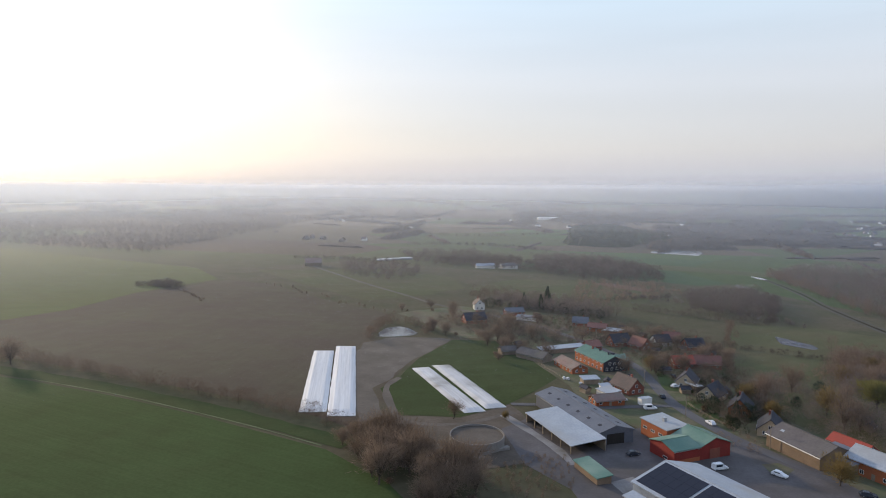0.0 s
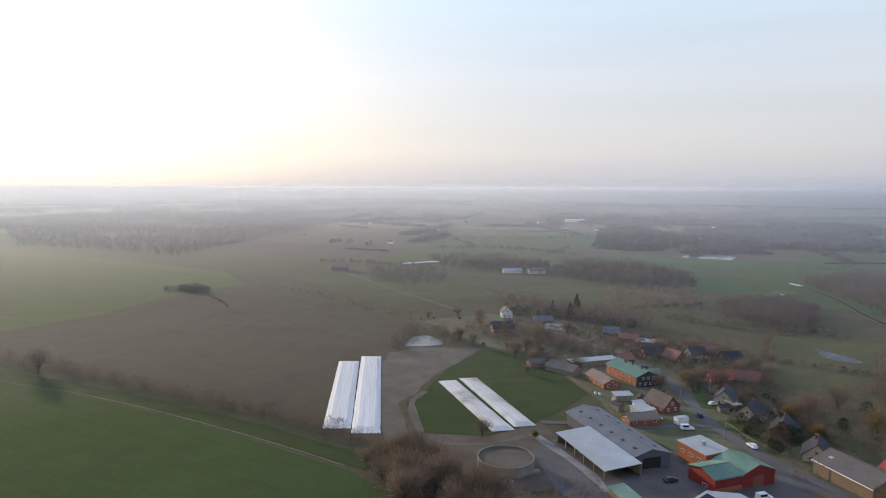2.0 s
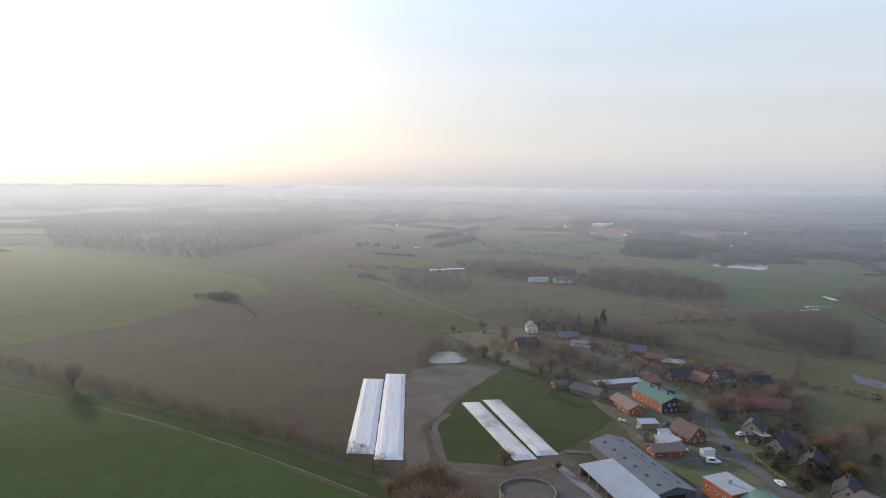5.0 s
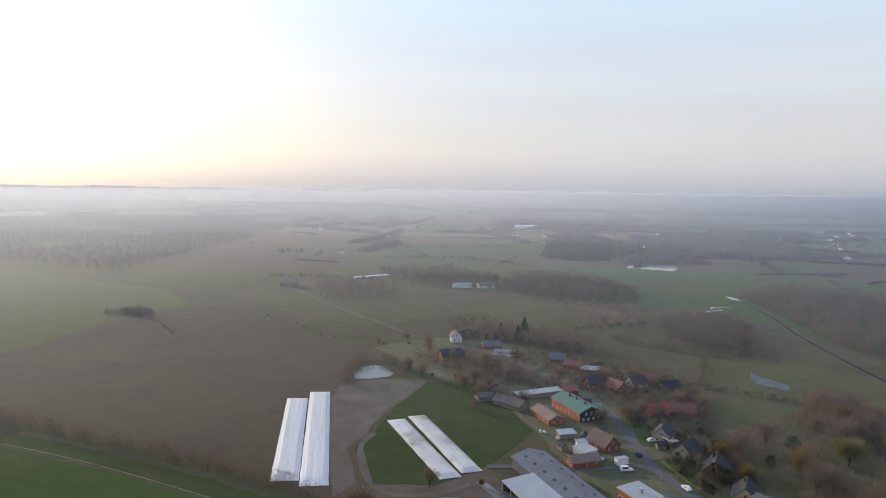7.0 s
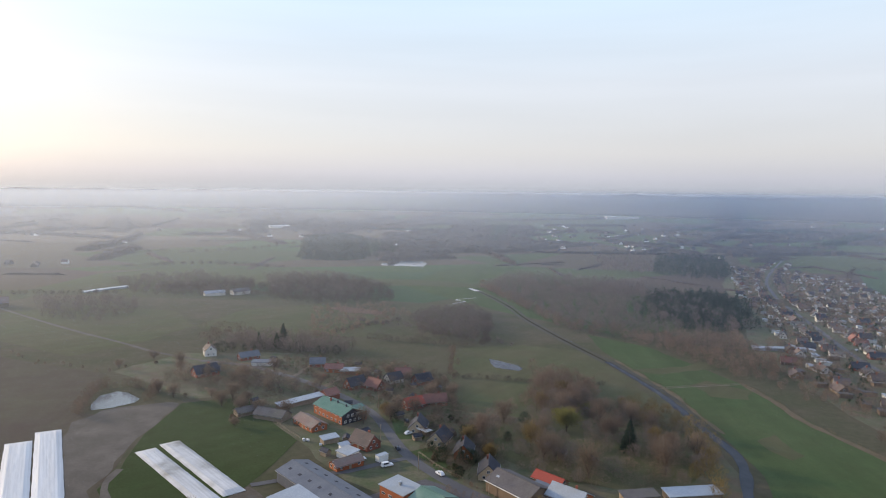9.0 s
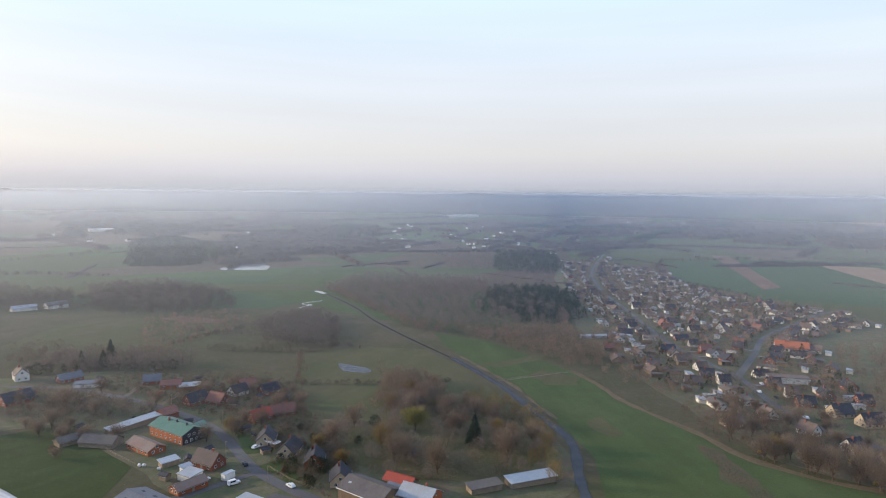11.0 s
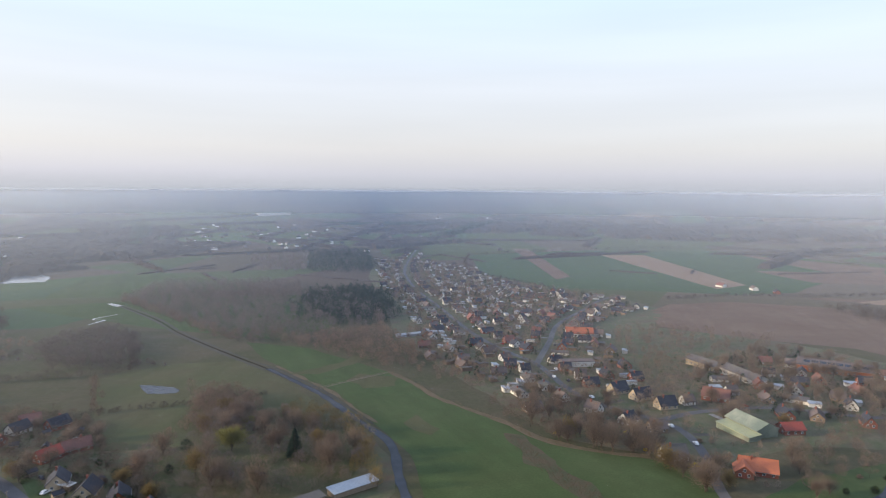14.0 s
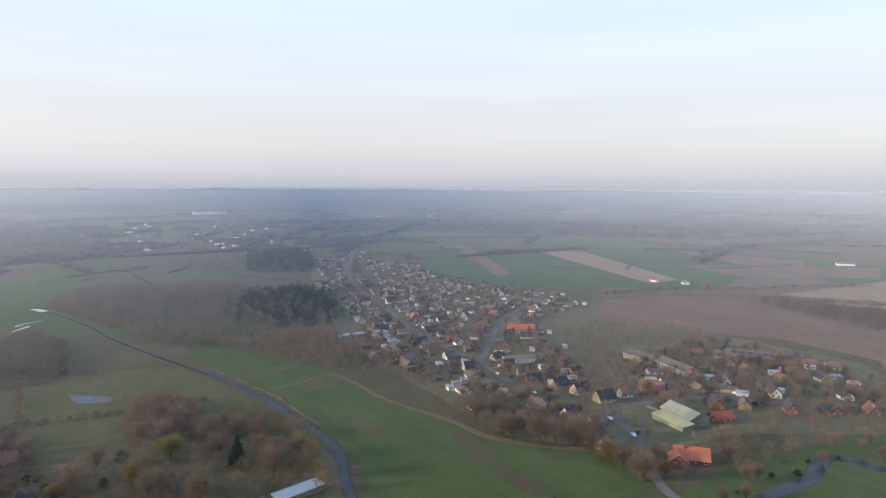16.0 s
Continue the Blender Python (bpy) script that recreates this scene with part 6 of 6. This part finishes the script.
def fence_line(points, gap, label):
    ob = thing("fence", points[0][0], points[0][1], 0, label, "fence")
    x0, y0, z0 = ob.matrix_basis.translation
    line = smooth_line(points, gap)
    post = mesh_of("post", boxed((-0.07, -0.07, -0.4, 0.07, 0.07, 1.15)), WOOD)
    for a, b in zip(line, line[1:]):
        o = part("post", post, None, ob)
        o.matrix_basis = pose(a.x - x0, a.y - y0, land(a.x, a.y) - z0)
        za, zb = land(a.x, a.y) - z0, land(b.x, b.y) - z0
        d = (b - a).normalized()
        n = Vector((-d.y, d.x)) * 0.03
        bm = bmesh.new()
        for h in (0.5, 0.95):
            v = [bm.verts.new((p.x - x0 + n.x * s, p.y - y0 + n.y * s, z + h + k)) for p, z in ((a, za), (b, zb)) for s in (-1, 1) for k in (0, 0.1)]
            for q in ((0, 1, 5, 4), (2, 6, 7, 3), (1, 3, 7, 5), (0, 4, 6, 2)):
                bm.faces.new([v[i] for i in q])
        part("rail", bm, WOOD, ob)
    return ob


fence_line([(95, 238), (97, 222), (101, 208)], 2.2, "low wooden picket fence along the road")
fence_line([(120, 300), (150, 268), (165, 262)], 5, "weathered pasture fence with wooden posts")
fence_line([(265, 285.5), (290, 282.5), (322, 276.5)], 6, "weathered meadow fence with wooden posts")
fence_line([(52, 272), (46, 295), (38, 346)], 5, "weathered field fence with wooden posts")


def garden_shed(x, y, turn, first=[]):
    if not first:
        first.append(house("garden_shed", x, y, turn, 3.6, 2.8, 2.0, 0.9, WOOD, TILE_DARK, "small wooden garden shed with dark roof", "shed", "garden sheds", chimney=False, windows=False, over=0.2))
        return first[0]
    return copy_thing(first[0], pose(x, y, land(x, y), 0, 0, turn))


for i, (x, y) in enumerate(((100, 254), (116, 254), (118, 240), (122, 226), (103, 285), (120, 312), (134, 316), (112, 326), (128, 332), (140, 322), (118, 366), (108, 358), (80, 268), (70, 262), (58, 250), (84, 310), (40, 330), (28, 405), (64, 420), (112, 388), (150, 215), (158, 205))):
    garden_shed(x, y, i * 47)
for x, y, turn, paint, words in ((104, 278, 80, CAR_DARK, "dark car parked in a driveway"), (99, 262, 20, CAR_WHITE, "white car parked in a driveway"), (86, 372, 60, CAR_RED, "red car parked in a driveway"),
                                 (70, 240, 10, CAR_WHITE, "white car parked beside the lane"), (335, 110, 60, CAR_DARK, "dark car on the village street"), (306, 67, 35, CAR_WHITE, "white car on the village street"),
                                 (380, 177, 45, CAR_WHITE, "white car on the village street"), (325, 84, 40, CAR_WHITE, "white car at the crossroads")):
    car(x, y, turn, paint, words)
wood("meadow_edge_trees", along([(258, 55), (272, 70), (282, 88), (280, 110), (276, 128), (290, 158), (303, 178)], 4.5, 5, 67) + along([(285, 100), (300, 120), (312, 150)], 6, 7, 68), 8.5, TWIGS, "leafless and budding trees on the meadow edge", 67, 200, 0.13)
wood("village_trees", along([(310, 60), (320, 70), (332, 84), (352, 100), (365, 110)], 7, 8, 69) + along([(345, 95), (375, 90), (395, 60), (412, 30)], 8, 9, 70), 8, TWIGS, "leafless trees round the crossroads", 69, 190, 0.13)
wood("roadside_trees", along([(388, 38), (396, 10), (404, -20), (412, -50)], 5, 4, 71), 7.5, TWIGS_RED, "reddish leafless trees along the street", 71, 190, 0.13)
house("house_wing", 281, 41.5, 15, 9, 7.5, 2.6, 3.0, BRICK_RED, TILE_ORANGE, "brick house wing with an orange-red roof", windows=True, chimney=False)
house("thatched_house", 282, 71, 130, 11, 8, 2.6, 4.0, RENDER_WHITE, ETERNIT, "white house with a steep grey roof")
wood("garden_hedges", along([(272, 30), (278, 48), (296, 50), (302, 34)], 3, 2.5, 72) + along([(310, 62), (322, 40), (338, 30)], 4, 3, 73), 3.5, TWIGS, "leafless garden shrubs round the houses", 72, 150, 0.1, category="hedge")
for i, (x, y) in enumerate(((268, 52), (264, 44), (296, 22), (304, 26), (310, 66), (352, 64), (322, 28), (360, 36), (372, 60))):
    plant(("bare0", "gold1", "bare2", "bare3", "bush0", "bare1")[i % 6], x, y, 0.8, i * 61, "trees round the village barn")
flat_roofed("brown_shed", 153, 171.5, -14, 13, 5, 2.6, WOOD, ETERNIT, "low brown shed beside the white barn", "shed")
flat_roofed("long_greenhouse", 440, 341, -27.6, 40, 4.5, 2.6, SHEET_PALE, SHEET_PALE, "long pale greenhouse at the village edge", "greenhouse")
wood("garden_trees", scatter(np.random.default_rng(74), [(318, 205), (335, 262), (372, 300), (428, 352), (470, 372), (455, 340), (400, 280), (365, 225), (345, 200)], 9), 6.5, TWIGS, "leafless trees at the village edge", 74, 170, 0.18)
house("far_farm", 962, 150, 30, 13, 8, 3, 3, RENDER_WHITE, TILE_BROWN, "distant farm between green fields", "farm", windows=False)
house("far_farm", 971, 195, 60, 13, 8, 3, 3, RENDER_WHITE, TILE_RED, "distant farm between green fields", "farm", windows=False)
house("far_farm", 1320, -60, 100, 28, 10, 3.5, 3, RENDER_WHITE, SHEET_GREY, "distant pale farm hall on the plain", "farm", windows=False, chimney=False)
wood("sedge_tufts", scatter(np.random.default_rng(75), [(262, 148), (266, 142), (254, 128), (243, 112), (230, 90), (224, 70), (217, 72), (223, 96), (234, 114), (246, 130)], 1.7), 0.9, TUFTS, "brown sedge tufts in the wet meadow", 75, 14, 0.2, category="sedge", low=True)
wood("reed_tufts", along([(326, 278), (310, 240), (295, 212), (280, 158), (269, 130), (270, 100), (278, 80)], 0.9, 2.4, 76), 1.6, TUFTS, "rusty brown reeds along the meadow edge", 76, 16, 0.18, category="reed", low=True)
wood("reed_tufts", along([(291, 353), (281, 318), (267, 272), (252, 240), (240, 212)], 1.0, 1.6, 77), 1.3, TUFTS, "dry reeds along the river bank", 77, 12, 0.16, category="reed", low=True)
wood("grass_tufts", scatter(np.random.default_rng(78), [(200, 240), (225, 300), (245, 350), (285, 395), (262, 300), (228, 215)], 5.5), 0.9, TUFTS, "pale dry grass tufts on the rough pasture", 78, 16, 0.3, category="grass", low=True)

# ---- hedges, scrub and small buildings of the plain ----
for hedge_line, gap, jitter, height, words in (
        ([(127, 505), (155, 523), (198, 545)], 3, 1.5, 4.0, "dark leafless hedge across the pasture"),
        ([(-185, 782), (-125, 790), (-52, 782)], 5, 3, 5.0, "hazy leafless hedgerow between pastures"),
        ([(-53, 1051), (55, 1090), (172, 1025)], 6, 4, 6.0, "hazy leafless hedgerow between pastures"),
        ([(-134, 1339), (14, 1282), (156, 1336), (274, 1474)], 8, 5, 7.0, "hazy leafless hedgerow between pastures"),
        ([(152, 350), (179, 336), (198, 322), (221, 316), (238, 301)], 3, 2, 3.2, "brown leafless hedge round a paddock"),
        ([(814, 227), (895, 162), (942, 69), (997, -1), (1040, -80)], 5, 3, 5.0, "dark leafless hedge behind the ploughed field"),
        ([(1138, 740), (1330, 640), (1480, 530), (1600, 420)], 8, 5, 7.0, "dark leafless hedge across the green fields"),
        ([(830, 400), (900, 560), (1000, 660), (1138, 740)], 7, 4, 5.0, "leafless hedge behind the village")):
    wood("hedgerow", along(hedge_line, gap, jitter, int(hedge_line[0][0]) % 97), height, FAR_WOOD, words, int(hedge_line[0][1]) % 89, 90, 0.25 if gap < 4 else 0.5, category="hedge", low=True, spread=0.55)
wood("river_trees", scatter(np.random.default_rng(101), [(168, 262), (178, 290), (200, 318), (222, 328), (226, 300), (212, 268), (190, 255)], 5.5), 8.5, TWIGS_RED, "reddish leafless trees between paddock and river", 101, 230, 0.12, spread=0.4)
wood("river_trees", scatter(np.random.default_rng(102), [(208, 250), (222, 262), (238, 268), (236, 240), (224, 216), (212, 222)], 6), 7, WILLOW, "golden budding trees on the river bank", 102, 230, 0.12, spread=0.42)
sheet("grass_patch", [(279, 330), (300, 326), (325, 324), (348, 330), (352, 318), (322, 312), (292, 312)], PASTURE, "pale dry grass below the wood", 0.12, 4, 3.0, category="sedge")
flat_roofed("long_greenhouse", -58, 818, 32, 40, 4, 1.8, SHEET_PALE, FILM, "long white greenhouse in the hazy fields", "greenhouse", "far greenhouses")
flat_roofed("long_greenhouse", -74, 799, 32, 22, 4, 1.8, SHEET_PALE, FILM, "long white greenhouse in the hazy fields", "greenhouse", "far greenhouses")
flat_roofed("far_hall", 326, 1987, 0, 60, 25, 7, RENDER_WHITE, FILM, "long white hall in the far haze", "hall", "far halls")
flat_roofed("far_hall", 1678, 2034, -20, 130, 30, 9, RENDER_WHITE, FILM, "long white hall in the far haze", "hall", "far halls")


def hamlet_free(x, y, gap=7.5):
    """True away from the hamlet's houses and its road."""
    if any(math.hypot(x - q.x, y - q.y) < 5 for q in HAMLET_ROAD):
        return False
    return all((x - a) ** 2 + (y - b) ** 2 > gap * gap for a, b in HAMLET_HOUSES)


HAMLET_ROAD = smooth_line([(98, 199), (93.5, 214), (90, 234), (90, 252), (91.5, 270), (92.5, 295), (88, 321), (78, 352), (66, 378), (47, 411), (20, 434)], 4)
HAMLET_HOUSES = [(o.location.x, o.location.y) for o in scene.objects if o.get("group") == "hamlet houses"] + [(75, 296), (78, 288), (70, 306), (59, 287), (62, 322), (54, 319)]
HAMLET = [(98, 205), (96, 300), (78, 372), (60, 400), (70, 425), (105, 410), (150, 365), (150, 325), (138, 290), (128, 240), (120, 205)]
wood("garden_shrubs", [q for q in scatter(np.random.default_rng(103), HAMLET, 6.0) if hamlet_free(*q)], 2.4, EVERGREEN, "dark evergreen garden shrubs in the hamlet", 103, 90, 0.14, category="shrubs", low=True, spread=0.5)
wood("garden_shrubs", [q for q in scatter(np.random.default_rng(104), HAMLET, 5.5) if hamlet_free(*q, 7)], 3.6, TWIGS, "brown leafless garden shrubs in the hamlet", 104, 130, 0.1, category="shrubs", low=True, spread=0.5)
wood("garden_trees", [q for q in scatter(np.random.default_rng(105), [(25, 350), (40, 350), (60, 335), (84, 335), (72, 362), (55, 385), (40, 405), (20, 415), (0, 400), (10, 370)], 7.5) if hamlet_free(*q, 8)], 7, TWIGS, "leafless trees round the farmhouses", 105, 240, 0.1, spread=0.45)
for i, (x, y) in enumerate(scatter(np.random.default_rng(106), VILLAGE, 17.0)):
    if near_street(x, y)[0] > 9 and free(x, y, 8.2):
        placed.append((x, y))
        (village_shed if i % 5 == 0 else village_outhouse)(x, y, near_street(x, y)[1] + (0 if i % 2 else 90))
for i, (x, y) in enumerate([(275, 105), (274, 96), (278, 88), (285, 82), (279, 121), (286, 144), (273, 51), (255, 50)]):
    plant(("bare0", "bare2", "bare4", "bare1", "gold0", "bare3")[i % 6], x, y, 1.1 + 0.08 * (i % 3), i * 67, "tall trees on the meadow edge")
tree_kind("yellow0", "bright yellow flowering garden shrub", "shrub", bush_meshes, 88, 2.0, FORSYTHIA)
for i, (x, y) in enumerate([(283, 84), (275, 62), (277, 60), (279, 128), (300, 99)]):
    plant("yellow0", x, y, 0.9 + 0.15 * (i % 3), i * 40, "flowering shrubs")
wood("garden_trees", [q for q in scatter(np.random.default_rng(107), [(295, 100), (310, 165), (350, 200), (420, 170), (470, 140), (540, 70), (520, -20), (440, -60), (405, -20), (385, 45), (340, 75), (310, 80)], 9) if near_street(*q)[0] > 6 and free(*q, 7)], 8, TWIGS, "leafless garden trees in the lower village", 107, 210, 0.13, spread=0.45)
wood("garden_shrubs", [q for q in scatter(np.random.default_rng(108), [(295, 100), (310, 165), (350, 200), (420, 170), (470, 140), (540, 70), (520, -20), (440, -60), (405, -20), (385, 45), (340, 75), (310, 80)], 10) if near_street(*q)[0] > 6 and free(*q, 6.5)], 2.6, EVERGREEN, "dark evergreen shrubs in the lower village", 108, 90, 0.16, category="shrubs", low=True, spread=0.5)

# ---- dark planting of the hamlet, clutter of the yard ----
# darker copy of the bare twigs; shade between the houses is in its colour
DARK_TWIGS = leafy("shaded_twigs", (0.11, 0.086, 0.07), (0.16, 0.125, 0.1))
sheet("rough_grass", [(128, 205), (122, 235), (136, 260), (165, 260), (195, 298), (222, 262), (220, 218), (204, 184), (176, 174), (150, 182)], PASTURE, "rough olive grass between trees and river", 0.10, 10, 2.5, category="grass")
wood("garden_trees", [q for q in scatter(np.random.default_rng(110), HAMLET, 9.5) if hamlet_free(*q, 7)], 6.5, DARK_TWIGS, "dark leafless trees between the hamlet's houses", 110, 260, 0.09, low=True, spread=0.45)
wood("garden_trees", [q for q in scatter(np.random.default_rng(111), [(28, 300), (50, 312), (56, 335), (86, 335), (72, 362), (52, 392), (30, 412), (0, 412), (-4, 372), (20, 350)], 9) if hamlet_free(*q, 7.5)], 6.0, DARK_TWIGS, "dark leafless trees round the farmhouses", 111, 240, 0.09, low=True, spread=0.45)
wood("dark_conifers", [q for q in [(95, 207), (101, 212), (100, 227), (110, 222), (101, 240), (99, 284), (125, 248), (138, 240), (157, 257), (116, 266)] if hamlet_free(*q, 5)] + [(112, 222), (116, 240), (122, 252), (104, 236)], 6.5, NEEDLES, "broad dark evergreens in the hamlet gardens", 112, 420, 0.13, low=True, spread=0.4)


def concrete_block(x, y, turn, length):
    ob = thing("concrete_block", x, y, turn, "weathered concrete slab lying beside the tank", "slab", "loose slabs")
    bm = boxed((-length / 2, -0.8, -0.1, length / 2, 0.8, 0.9))
    bmesh.ops.bevel(bm, geom=bm.edges[:], offset=0.06, segments=1, affect='EDGES')
    part("block", bm, CONCRETE, ob)
    return ob


for x, y, turn, length in ((12, 182, 10, 5.5), (19, 186, 25, 3.5), (11, 178, -15, 3.0)):
    concrete_block(x, y, turn, length)
# driveways and parked cars of the lower village
drives = [(x, y) for x, y in placed if 285 < x < 600 and -60 < y < 330][::2][:44]
for x, y in drives:
    q = min((p for line in STREETS for p in line), key=lambda p: (p.x - x) ** 2 + (p.y - y) ** 2)
    if 9 < math.hypot(q.x - x, q.y - y) < 26:
        ribbon("driveway", [(q.x + (x - q.x) * k, q.y + (y - q.y) * k) for k in (0.2, 0.5, 0.78)], 3.2, DIRT_PALE if int(x) % 3 else YARD_PALE, "pale paved driveway to a house", 0.13, 0.5, step=3)
for i, (x, y) in enumerate(((346, 141), (372, 168), (396, 188), (448, 262), (500, 325), (470, 224), (545, 250), (380, 62))):
    car(x + 4, y - 3, near_street(x, y)[1], (CAR_WHITE, CAR_DARK, CAR_WHITE, CAR_RED)[i % 4], ("white car parked by the village street", "dark car parked by the village street", "white car parked by the village street", "red car parked by the village street")[i % 4])
# small pale things of the hamlet
container = thing("storage_container", 78, 237, 20, "white box container standing beside the road", "container")
part("body", boxed((-2.4, -1.2, 0.15, 2.4, 1.2, 2.6)), TRIM_WHITE, container)
part("roof", boxed((-2.5, -1.3, 2.6, 2.5, 1.3, 2.7)), SHEET_PALE, container)
garden_dome = thing("garden_dome", 133, 312, 0, "round white dome tent in a garden", "tent")
bm = bmesh.new()
bmesh.ops.create_uvsphere(bm, u_segments=16, v_segments=10, radius=2.2)
bmesh.ops.delete(bm, geom=[v for v in bm.verts if v.co.z < -0.4], context='VERTS')
part("cover", bm, TRIM_WHITE, garden_dome)
carport = thing("carport", 105, 260, -70, "low carport with a white flat roof", "carport")
part("roof", boxed((-4.5, -2, 2.5, 4.5, 2, 2.75)), FILM, carport)
for px, py in ((-4.2, -1.8), (4.2, -1.8), (-4.2, 1.8), (4.2, 1.8)):
    part("post", boxed((px - 0.08, py - 0.08, -0.3, px + 0.08, py + 0.08, 2.5)), WOOD, carport)
flat_roofed("poultry_shed", 67, 254, 15, 4, 2.6, 2.4, TRIM_WHITE, SHEET_PALE, "small white poultry shed on the grass", "shed")
sheet("lawn", [(92, 242), (103, 244), (103, 234), (95, 230)], MEADOW, "small green lawn beside a house", 0.12, 4, 1.0, category="lawn")
sheet("lawn", [(95, 227), (103, 229), (100, 220), (95, 218)], MEADOW, "small green lawn beside a house", 0.12, 4, 1.0, category="lawn")
sheet("lawn", [(99, 285), (104, 277), (98, 256), (92, 258)], MEADOW, "small green lawn beside a house", 0.12, 4, 1.0, category="lawn")
